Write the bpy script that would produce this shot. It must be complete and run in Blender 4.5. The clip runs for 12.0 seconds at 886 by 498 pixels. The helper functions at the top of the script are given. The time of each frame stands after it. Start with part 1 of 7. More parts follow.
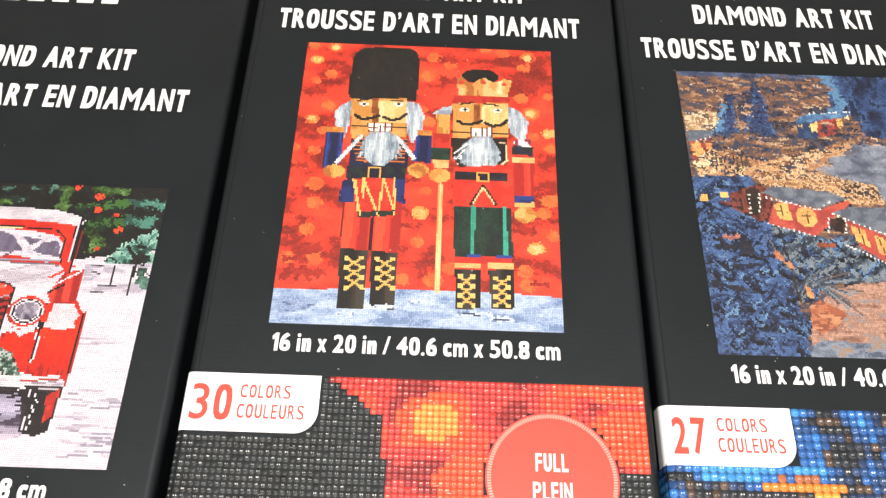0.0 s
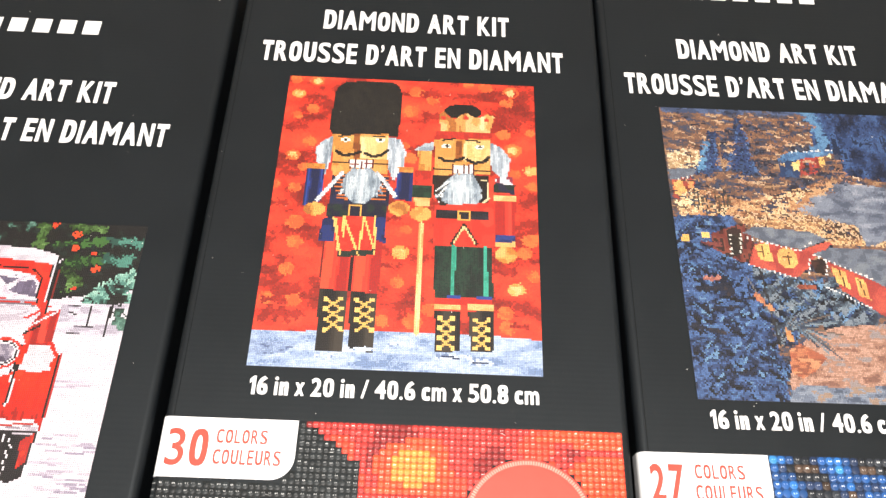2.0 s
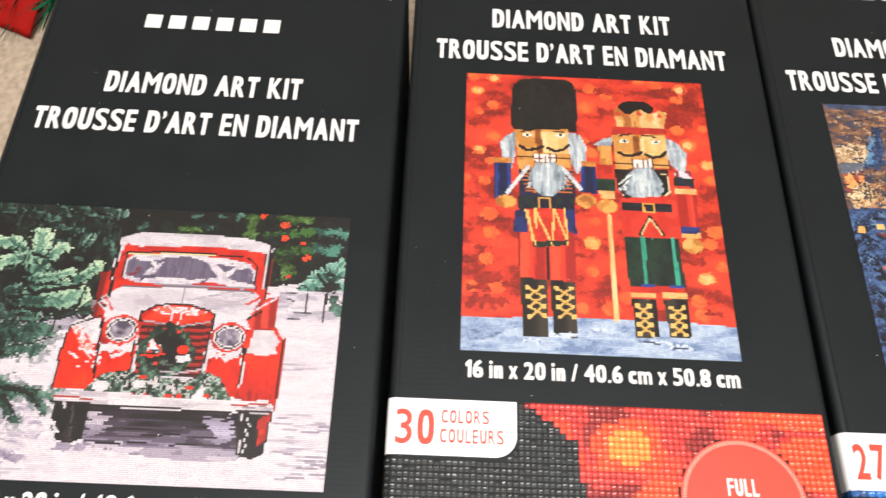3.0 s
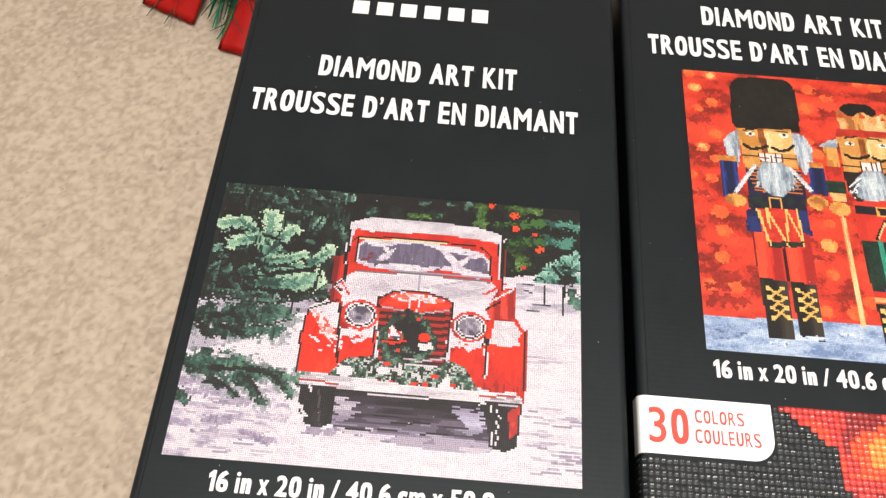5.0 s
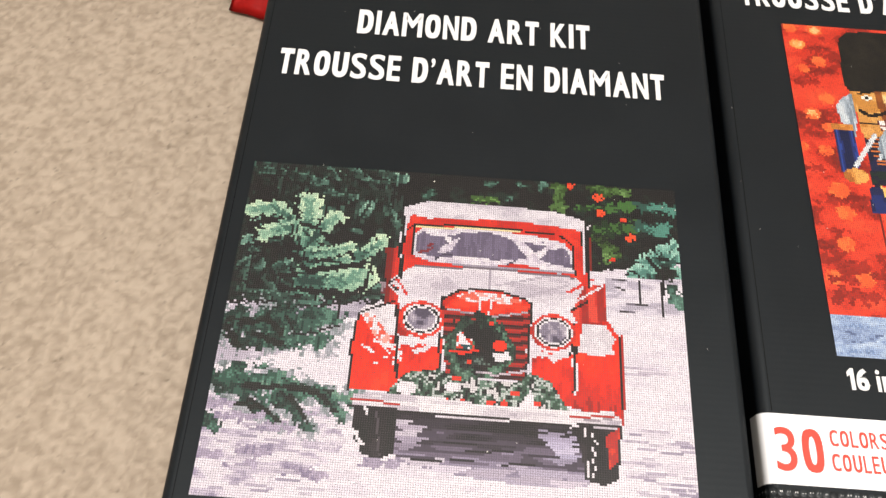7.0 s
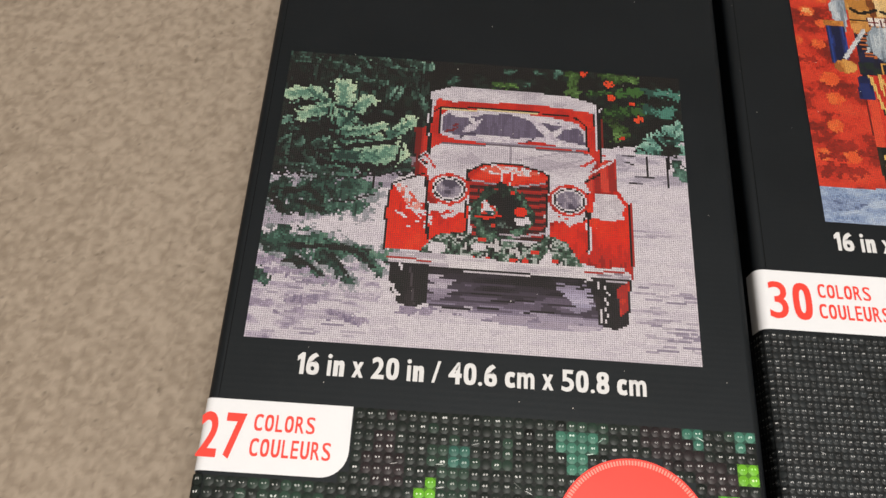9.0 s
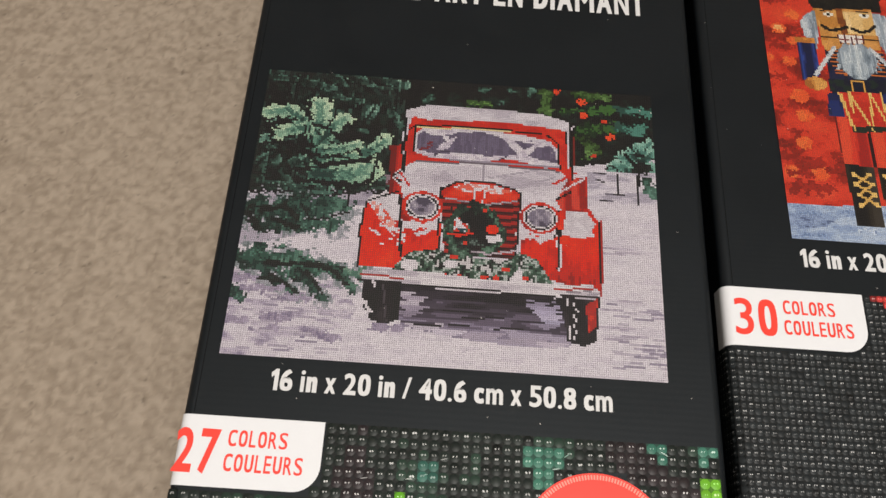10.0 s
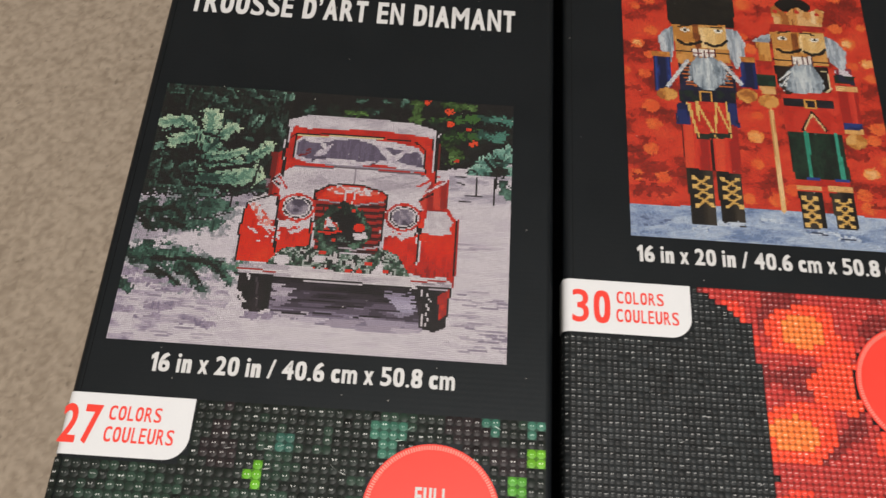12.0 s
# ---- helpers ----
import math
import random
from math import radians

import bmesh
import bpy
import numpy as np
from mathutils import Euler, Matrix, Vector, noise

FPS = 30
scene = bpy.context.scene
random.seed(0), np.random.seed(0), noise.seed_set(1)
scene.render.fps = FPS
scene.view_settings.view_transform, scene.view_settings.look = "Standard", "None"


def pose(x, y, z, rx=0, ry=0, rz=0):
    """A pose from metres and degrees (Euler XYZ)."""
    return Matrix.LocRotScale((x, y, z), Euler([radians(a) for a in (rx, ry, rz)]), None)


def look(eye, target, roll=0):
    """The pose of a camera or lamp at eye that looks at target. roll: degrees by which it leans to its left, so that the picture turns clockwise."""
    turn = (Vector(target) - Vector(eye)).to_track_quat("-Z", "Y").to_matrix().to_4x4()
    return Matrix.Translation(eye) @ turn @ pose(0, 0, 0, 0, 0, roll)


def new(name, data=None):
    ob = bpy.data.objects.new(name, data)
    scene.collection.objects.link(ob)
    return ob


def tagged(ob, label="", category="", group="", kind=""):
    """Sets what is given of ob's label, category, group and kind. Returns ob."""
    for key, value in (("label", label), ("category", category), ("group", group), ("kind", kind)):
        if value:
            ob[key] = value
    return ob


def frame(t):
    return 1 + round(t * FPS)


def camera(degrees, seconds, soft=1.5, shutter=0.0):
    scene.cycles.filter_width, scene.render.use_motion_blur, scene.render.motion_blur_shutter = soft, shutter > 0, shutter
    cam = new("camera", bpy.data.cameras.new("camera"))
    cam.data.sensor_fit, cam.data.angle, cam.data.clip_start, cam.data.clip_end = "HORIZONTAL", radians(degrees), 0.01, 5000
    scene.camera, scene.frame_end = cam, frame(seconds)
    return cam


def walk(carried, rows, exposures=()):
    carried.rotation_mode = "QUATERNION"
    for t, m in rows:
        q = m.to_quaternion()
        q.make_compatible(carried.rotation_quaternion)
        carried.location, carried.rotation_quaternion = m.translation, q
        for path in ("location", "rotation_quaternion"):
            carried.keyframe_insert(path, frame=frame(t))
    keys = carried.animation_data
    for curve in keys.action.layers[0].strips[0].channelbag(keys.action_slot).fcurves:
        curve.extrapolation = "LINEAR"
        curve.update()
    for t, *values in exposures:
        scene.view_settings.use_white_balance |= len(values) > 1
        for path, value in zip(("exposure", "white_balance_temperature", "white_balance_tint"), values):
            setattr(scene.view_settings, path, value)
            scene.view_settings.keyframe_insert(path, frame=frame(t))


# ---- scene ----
# The scene: three boxed craft kits lying side by side on a carpet, beside a tinsel garland.
cam = camera(58.0, 12.0, soft=1.5, shutter=0.3)
PATH = [
    (0, (0.05617, -0.10608, 0.34708), (0.05913, 0.03596, 0.08286), 3.12),
    (0.5, (0.05773, -0.10625, 0.34804), (0.06053, 0.03489, 0.08333), 3.23),
    (1, (0.06056, -0.10399, 0.35109), (0.06412, 0.03703, 0.08632), 3.54),
    (1.5, (0.05748, -0.10161, 0.35360), (0.06223, 0.03892, 0.08860), 4.00),
    (2, (0.06048, -0.09208, 0.35315), (0.06588, 0.04976, 0.08886), 4.29),
    (2.5, (0.02386, -0.09366, 0.35834), (0.03009, 0.04692, 0.09339), 4.63),
    (3, (-0.01153, -0.10124, 0.36277), (-0.00765, 0.03787, 0.09700), 3.90),
    (3.5, (-0.04541, -0.10502, 0.35639), (-0.04407, 0.03982, 0.09367), 3.83),
    (5.5, (-0.09858, -0.10916, 0.35096), (-0.10072, 0.03175, 0.08612), 3.88),
    (6, (-0.10503, -0.09847, 0.34125), (-0.10726, 0.04041, 0.07535), 3.73),
    (6.5, (-0.11305, -0.08221, 0.31089), (-0.11371, 0.05525, 0.04424), 4.03),
    (8.5, (-0.12310, -0.11317, 0.30961), (-0.11897, 0.01362, 0.03775), 5.59),
    (9, (-0.12637, -0.12287, 0.31680), (-0.12166, 0.00284, 0.04445), 5.89),
    (9.5, (-0.12376, -0.12197, 0.32215), (-0.11950, 0.00278, 0.04935), 5.71),
    (10, (-0.11734, -0.11815, 0.32478), (-0.11360, 0.00588, 0.05164), 5.46),
    (10.5, (-0.11453, -0.12148, 0.32409), (-0.11118, 0.00297, 0.05114), 5.25),
    (11, (-0.10957, -0.11967, 0.33543), (-0.10620, 0.00375, 0.06201), 5.23),
    (11.5, (-0.08936, -0.12447, 0.34167), (-0.08767, -0.00119, 0.06818), 4.51),
    (12, (-0.06856, -0.12746, 0.35270), (-0.06783, -0.00463, 0.07899), 4.13),
]
walk(cam, [(t, look(eye, aim, roll)) for t, eye, aim, roll in PATH],
     exposures=[(0.0, 0.82), (1.5, 0.86), (2.0, 0.96), (2.5, 0.86), (3.5, 0.52), (5.5, 0.64), (6.5, 0.62), (8.5, -0.10), (9.5, -0.26), (12.0, -0.40)])

# ---- light ----
world = bpy.data.worlds.new("room_air")
scene.world = world
world.use_nodes = True
world.node_tree.nodes["Background"].inputs["Color"].default_value = (1.0, 0.93, 0.84, 1)
world.node_tree.nodes["Background"].inputs["Strength"].default_value = 0.12


def globe_lamp(name, place, radius, watts, colour):
    data = bpy.data.lights.new(name, "POINT")
    data.shadow_soft_size, data.energy, data.color = radius, watts, colour
    ob = new(name, data)
    ob.location = place
    return ob


# unseen stand-in for the room's lighting, set low for falloff across the boxes
globe_lamp("unseen_room_light", (0.08, -0.46, 1.35), 0.17, 88, (1.0, 0.948, 0.90))

# ---- materials ----


def srgb(text):
    """Linear colour of a six-digit colour code."""
    out = []
    for n in (0, 2, 4):
        c = int(text[n:n + 2], 16) / 255
        out.append(c / 12.92 if c <= 0.04045 else ((c + 0.055) / 1.055) ** 2.4)
    return tuple(out)


def material(name, low, high, rough=0.5, metal=0.0, scale=200.0, bump=0.1, fine=1500.0, specular=0.5, rough_var=0.08):
    """Two-scale mottled surface: low and high colours, grain bump."""
    m = bpy.data.materials.new(name)
    m.use_nodes = True
    t = m.node_tree
    b = t.nodes["Principled BSDF"]
    pos = t.nodes.new("ShaderNodeTexCoord")
    big = t.nodes.new("ShaderNodeTexNoise")
    big.inputs["Scale"].default_value, big.inputs["Detail"].default_value = scale, 4
    small = t.nodes.new("ShaderNodeTexNoise")
    small.inputs["Scale"].default_value, small.inputs["Detail"].default_value = fine, 2
    ramp = t.nodes.new("ShaderNodeMix")
    ramp.data_type = "RGBA"
    ramp.inputs[6].default_value, ramp.inputs[7].default_value = (*low, 1), (*high, 1)
    add = t.nodes.new("ShaderNodeMath")
    add.operation = "MULTIPLY_ADD"
    add.inputs[1].default_value, add.inputs[2].default_value = 0.5, 0.0
    half = t.nodes.new("ShaderNodeMath")
    half.operation = "MULTIPLY_ADD"
    half.inputs[1].default_value = 0.5
    t.links.new(pos.outputs["Object"], big.inputs["Vector"])
    t.links.new(pos.outputs["Object"], small.inputs["Vector"])
    t.links.new(small.outputs["Fac"], add.inputs[0])
    t.links.new(big.outputs["Fac"], half.inputs[0])
    t.links.new(add.outputs[0], half.inputs[2])
    t.links.new(half.outputs[0], ramp.inputs[0])
    t.links.new(ramp.outputs[2], b.inputs["Base Color"])
    rr = t.nodes.new("ShaderNodeMapRange")
    rr.inputs["To Min"].default_value, rr.inputs["To Max"].default_value = rough - rough_var, rough + rough_var
    t.links.new(big.outputs["Fac"], rr.inputs["Value"])
    t.links.new(rr.outputs[0], b.inputs["Roughness"])
    b.inputs["Metallic"].default_value = metal
    b.inputs["Specular IOR Level"].default_value = specular
    if bump:
        bn = t.nodes.new("ShaderNodeBump")
        bn.inputs["Strength"].default_value, bn.inputs["Distance"].default_value = bump, 0.0004
        t.links.new(half.outputs[0], bn.inputs["Height"])
        t.links.new(bn.outputs[0], b.inputs["Normal"])
    return m


def ink_material(name, rough=0.42, specular=0.4, bump=0.05):
    """Printed ink: the colour comes from the mesh's own ink attribute, with a little paper grain."""
    m = bpy.data.materials.new(name)
    m.use_nodes = True
    t = m.node_tree
    b = t.nodes["Principled BSDF"]
    at = t.nodes.new("ShaderNodeAttribute")
    at.attribute_name = "ink"
    t.links.new(at.outputs["Color"], b.inputs["Base Color"])
    pos = t.nodes.new("ShaderNodeTexCoord")
    nz = t.nodes.new("ShaderNodeTexNoise")
    nz.inputs["Scale"].default_value = 900
    t.links.new(pos.outputs["Object"], nz.inputs["Vector"])
    bn = t.nodes.new("ShaderNodeBump")
    bn.inputs["Strength"].default_value, bn.inputs["Distance"].default_value = bump, 0.0003
    t.links.new(nz.outputs["Fac"], bn.inputs["Height"])
    t.links.new(bn.outputs[0], b.inputs["Normal"])
    b.inputs["Roughness"].default_value = rough
    b.inputs["Specular IOR Level"].default_value = specular
    return m


CARTON = material("black_printed_carton", (0.0026, 0.0036, 0.0048), (0.0056, 0.0074, 0.0096), 0.48, scale=60, fine=2200, bump=0.06, specular=0.28)
_t = CARTON.node_tree
_t.nodes["Principled BSDF"].inputs["Specular Tint"].default_value = (0.88, 0.96, 1.0, 1)
_wave = _t.nodes.new("ShaderNodeTexWave")
_wave.bands_direction, _wave.inputs["Scale"].default_value, _wave.inputs["Distortion"].default_value = "Y", 160, 0.6
_rib = _t.nodes.new("ShaderNodeBump")
_rib.inputs["Strength"].default_value, _rib.inputs["Distance"].default_value = 0.035, 0.0002
_t.links.new(_t.nodes["Texture Coordinate"].outputs["Object"], _wave.inputs["Vector"])
_t.links.new(_wave.outputs["Fac"], _rib.inputs["Height"])
_t.links.new(_t.nodes["Bump"].outputs[0], _rib.inputs["Normal"])
_t.links.new(_rib.outputs[0], _t.nodes["Principled BSDF"].inputs["Normal"])
WHITE_INK = material("white_ink", (0.65, 0.665, 0.69), (0.71, 0.725, 0.75), 0.45, scale=300, bump=0.03)
TEXT_INK = material("pale_text_ink", (0.55, 0.555, 0.56), (0.63, 0.635, 0.64), 0.45, scale=400, bump=0.03)
RED_INK = material("red_ink", (0.74, 0.035, 0.022), (0.82, 0.05, 0.03), 0.45, scale=250, bump=0.03)
PALE_RED_INK = material("pale_red_ink", (0.74, 0.24, 0.19), (0.80, 0.29, 0.24), 0.45, scale=250, bump=0.03)
FOLD_INK = material("dark_fold", (0.0012, 0.0014, 0.0016), (0.0024, 0.0026, 0.0030), 0.7, scale=200, bump=0.03, specular=0.1)
MOSAIC_INK = ink_material("mosaic_ink")
BEAD_INK = ink_material("bead_ink", 0.46, 0.22, 0.0)
MOSAIC_GAP = material("mosaic_gap_ink", (0.025, 0.022, 0.025), (0.05, 0.045, 0.048), 0.5, scale=300, bump=0.03)
CARPET = ink_material("carpet_pile", 0.95, 0.1, 0.3)
CARPET_FAR = material("carpet_far", (0.26, 0.213, 0.168), (0.365, 0.308, 0.25), 0.95, scale=250, fine=900, bump=0.5, specular=0.1)
PLASTER = material("wall_paint", (0.66, 0.63, 0.58), (0.72, 0.69, 0.64), 0.8, scale=6, fine=300, bump=0.1)
RED_FOIL = material("red_foil", (0.30, 0.005, 0.005), (0.56, 0.012, 0.008), 0.55, 0.0, scale=90, fine=700, bump=0.2, specular=0.25)
GREEN_FOIL = material("green_foil", (0.0, 0.10, 0.045), (0.01, 0.30, 0.14), 0.24, 0.75, scale=60, fine=500, bump=0.0)
DARK_FOIL = material("dark_green_foil", (0.004, 0.02, 0.012), (0.012, 0.06, 0.035), 0.30, 0.6, scale=60, fine=500, bump=0.0)
DUST = material("pale_dust", (0.6, 0.58, 0.54), (0.75, 0.72, 0.68), 0.8, bump=0.0)

# ---- building helpers ----


def part(name, bm, mat, parent=None, label=""):
    me = bpy.data.meshes.new(name)
    bm.to_mesh(me)
    bm.free()
    return mesh_part(name, me, mat, parent, label)


def mesh_part(name, me, mat, parent=None, label=""):
    me.materials.clear()
    me.materials.append(mat)
    ob = new(name, me)
    if parent is not None:
        ob.parent = parent
    return tagged(ob, label)


def slab(x0, x1, y0, y1, z0, z1):
    bm = bmesh.new()
    bmesh.ops.create_cube(bm, size=1, matrix=Matrix.Translation(((x0 + x1) / 2, (y0 + y1) / 2, (z0 + z1) / 2)) @ Matrix.Diagonal((x1 - x0, y1 - y0, z1 - z0, 1)))
    return bm


def quads_mesh(name, corners, colours):
    """A mesh of separate four-sided faces, corners (n, 4, 3), each with its own ink colour (n, 3)."""
    n = len(corners)
    me = bpy.data.meshes.new(name)
    me.vertices.add(4 * n)
    me.vertices.foreach_set("co", np.ascontiguousarray(corners, dtype=np.float32).ravel())
    me.loops.add(4 * n)
    me.loops.foreach_set("vertex_index", np.arange(4 * n, dtype=np.int32))
    me.polygons.add(n)
    me.polygons.foreach_set("loop_start", np.arange(0, 4 * n, 4, dtype=np.int32))
    put_ink(me, np.repeat(colours, 4, axis=0))
    me.update(calc_edges=True)
    return me


def put_ink(me, colours):
    """Colours for each corner, (n, 3)."""
    layer = me.color_attributes.new("ink", "FLOAT_COLOR", "CORNER")
    rgba = np.ones((len(colours), 4), dtype=np.float32)
    rgba[:, :3] = colours
    layer.data.foreach_set("color", rgba.ravel())


# widths of the letters in a narrow sans, in cap heights
LETTER = {"M": 0.70, "A": 0.57, "L": 0.43, "E": 0.44, "F": 0.43, "T": 0.47, "n": 0.45, "c": 0.43, "m": 0.72,
          "x": 0.46, "/": 0.36, "1": 0.31, "4": 0.55, "N": 0.54, "K": 0.55}
LOW = {"n": 0.73, "c": 0.73, "m": 0.73, "x": 0.73}
# how far the round letters are squared up, across and along
SQUARE = {**{c: (0.15, 0.22) for c in "OC0689"}, "S": (0.10, 0.12), "D": (0.05, 0.18), "U": (0.0, 0.12), "c": (0.12, 0.18)}
glyphs = {}


def glyph(letter):
    """One letter of the built-in font: corners (-1 to 1 in its own box), faces, ways out of its outline before and after each corner, width over height."""
    if letter not in glyphs:
        cu = bpy.data.curves.new("letter", "FONT")
        cu.body, cu.size, cu.resolution_u, cu.fill_mode = letter, 1.0, 5, "FRONT"
        tmp = new("letter", cu)
        me = bpy.data.meshes.new_from_object(tmp.evaluated_get(bpy.context.evaluated_depsgraph_get()))
        bpy.data.objects.remove(tmp)
        bm = bmesh.new()
        bm.from_mesh(me)
        bpy.data.meshes.remove(me)
        bmesh.ops.remove_doubles(bm, verts=bm.verts[:], dist=1e-5)
        co = np.array([v.co[:2] for v in bm.verts])
        faces = [tuple(v.index for v in f.verts) for f in bm.faces]
        bm.free()
        if letter == "1":
            co, faces = np.array(((0.21, 0), (0.42, 0), (0.42, 1), (0.25, 1), (0, 0.82), (0, 0.62), (0.21, 0.76))), [(0, 1, 2, 3, 6), (3, 4, 5, 6)]
        if letter == "n":
            co = np.array(((0, 0), (0.38, 0), (0.38, 0.66), (0.45, 0.76), (0.55, 0.76), (0.62, 0.66), (0.62, 0), (1, 0), (1, 0.74), (0.93, 0.93),
                           (0.80, 1), (0.62, 1), (0.50, 0.96), (0.38, 0.86), (0.38, 0.98), (0, 0.98)))
            faces = [(0, 1, 2, 13, 14, 15), (2, 3, 12, 13), (3, 4, 11, 12), (4, 5, 9, 10, 11), (5, 6, 7, 8, 9)]
        edges = set()
        for n, f in enumerate(faces):
            p = co[list(f)]
            if np.sum(p[:, 0] * np.roll(p[:, 1], -1) - p[:, 1] * np.roll(p[:, 0], -1)) < 0:
                faces[n] = f = f[::-1]
            edges |= {(f[k - 1], f[k]) for k in range(len(f))}
        rim = [(p, q) for p, q in edges if (q, p) not in edges]
        after, before = dict(rim), {q: p for p, q in rim}
        size = np.maximum(co.max(0) - co.min(0), 1e-6)
        glyphs[letter] = (2 * (co - co.min(0)) / size - 1, faces, before, after, size[0] / size[1])
    return glyphs[letter]


def letter_shape(letter, wide, tall, weight):
    """Corners and faces of a letter wide by tall, its strokes brought to one weight by growing the outline evenly."""
    co, faces, before, after, ratio = glyph(letter)
    stem = glyph("I")[4]
    kx, ky = SQUARE.get(letter, (0.0, 0.0))
    co = np.stack([co[:, 0] * (1 + kx * (1 - co[:, 0] ** 2)), co[:, 1] * (1 + ky * (1 - co[:, 1] ** 2))], -1)
    grow = 0.0
    for _ in range(3):
        grow = min(max((weight - stem * (wide - 2 * grow) / (ratio * tall)) / 2, 0.0), 0.07)
    grow = min(grow + 0.016 * (letter in SQUARE), 0.035 if letter in "mx" else 0.075)
    if letter in "Ii.\u2019/1n":
        grow = min(0.02, wide / 4)
    p = (co + 1) / 2 * (wide - 2 * grow, tall - 2 * grow) + grow
    out = p.copy()
    for n in after:
        if n not in before:
            continue
        a, b = p[n] - p[before[n]], p[after[n]] - p[n]
        a, b = a / max(np.hypot(*a), 1e-9), b / max(np.hypot(*b), 1e-9)
        na, nb = np.array((a[1], -a[0])), np.array((b[1], -b[0]))
        notch = a[0] * b[1] - a[1] * b[0] < 0 and a @ b < 0.2
        out[n] = p[n] + grow * (na + nb) / max(1 + na @ nb, 0.25 if notch else 0.8)
    return out, faces


def writing(name, words, x0, x1, y0, y1, z, mat, parent, weight=0.15, label="", gap=0.095, space=0.22):
    """Flat printed words that fill the given box, each letter a piece of its own in a narrow sans of even strokes."""
    def width(c):
        return {" ": space, "I": weight, "i": weight, ".": weight * 0.95, "\u2019": weight * 0.85}.get(c) or LETTER.get(c, 0.53)
    cap, across = y1 - y0, (x1 - x0) / (sum(width(c) + gap for c in words) - gap)
    x = 0.0
    for c in words:
        if c != " ":
            low = 0.64 if c == "\u2019" else 0.0
            tall = {"\u2019": 0.36, ".": weight * 0.95}.get(c, LOW.get(c, 1.0))
            co, faces = letter_shape(c, width(c), tall, weight)
            me = bpy.data.meshes.new(name)
            me.from_pydata([(x0 + (x + u) * across, y0 + (low + v) * cap, z) for u, v in co], [], faces)
            mesh_part(name, me, mat, parent, label)
        x += width(c) + gap


# ---- mosaic pictures: small drawings in cells, x to the right, y down ----


class Mosaic:
    def __init__(self, wide, high, ground, seed):
        self.w, self.h = wide, high
        self.rng = np.random.default_rng(seed)
        self.y, self.x = np.mgrid[0:high, 0:wide] + 0.5
        self.c = np.zeros((high, wide, 3))
        self.c[:] = srgb(ground)

    def noise(self, sx, sy, octaves=2):
        """Smooth noise 0 to 1, with lumps of sx by sy cells."""
        out, total, weight = np.zeros((self.h, self.w)), 0.0, 1.0
        for _ in range(octaves):
            nx, ny = int(self.w / sx) + 3, int(self.h / sy) + 3
            grid = self.rng.random((ny, nx))
            fx, fy = self.x / sx, self.y / sy
            ix, iy = fx.astype(int), fy.astype(int)
            ax, ay = fx - ix, fy - iy
            ax, ay = ax * ax * (3 - 2 * ax), ay * ay * (3 - 2 * ay)
            out += weight * ((grid[iy, ix] * (1 - ax) + grid[iy, ix + 1] * ax) * (1 - ay) + (grid[iy + 1, ix] * (1 - ax) + grid[iy + 1, ix + 1] * ax) * ay)
            total += weight
            weight *= 0.6
            sx, sy = max(sx / 2, 1), max(sy / 2, 1)
        out /= total
        return np.clip((out - 0.5) * 1.7 + 0.5, 0, 1)

    def inside(self, *p):
        """Mask of a polygon of x, y, x, y ..."""
        xs, ys = p[0::2], p[1::2]
        m = np.zeros((self.h, self.w), bool)
        j = len(xs) - 1
        for i in range(len(xs)):
            if ys[i] != ys[j]:
                m ^= ((ys[i] > self.y) != (ys[j] > self.y)) & (self.x < (xs[j] - xs[i]) * (self.y - ys[i]) / (ys[j] - ys[i]) + xs[i])
            j = i
        return m

    def disc(self, cx, cy, rx, ry=None):
        return ((self.x - cx) / rx) ** 2 + ((self.y - cy) / (ry or rx)) ** 2 < 1

    def stroke(self, width, *p):
        m = np.zeros((self.h, self.w), bool)
        for i in range(0, len(p) - 2, 2):
            ax, ay, bx, by = p[i:i + 4]
            dx, dy = bx - ax, by - ay
            k = np.clip(((self.x - ax) * dx + (self.y - ay) * dy) / max(dx * dx + dy * dy, 1e-6), 0, 1)
            m |= np.hypot(self.x - ax - k * dx, self.y - ay - k * dy) < width / 2
        return m

    def fill(self, mask, *codes, by=None, spread=0.0):
        """Paint a mask with one colour, or with several that follow the field by (0 to 1)."""
        if len(codes) == 1:
            self.c[mask] = srgb(codes[0])
            return
        f = self.noise(5, 5) if by is None else by
        f = f + spread * (self.rng.random(f.shape) - 0.5)
        k = np.clip((f * len(codes)).astype(int), 0, len(codes) - 1)
        self.c[mask] = np.array([srgb(c) for c in codes])[k][mask]

    def scatter(self, share, reach, mask=True):
        """Swap some cells with their neighbours, as in a dithered chart."""
        dy, dx = (self.rng.integers(-reach, reach + 1, (self.h, self.w)) for _ in range(2))
        py, px = np.clip(self.y.astype(int) + dy, 0, self.h - 1), np.clip(self.x.astype(int) + dx, 0, self.w - 1)
        hit = (self.rng.random((self.h, self.w)) < share) & mask
        self.c[hit] = self.c[py, px][hit]

    def poly(self, p, *codes, **how):
        self.fill(self.inside(*p), *codes, **how)

    def line(self, width, p, *codes, **how):
        self.fill(self.stroke(width, *p), *codes, **how)

    def dot(self, cx, cy, rx, ry, *codes, **how):
        self.fill(self.disc(cx, cy, rx, ry), *codes, **how)

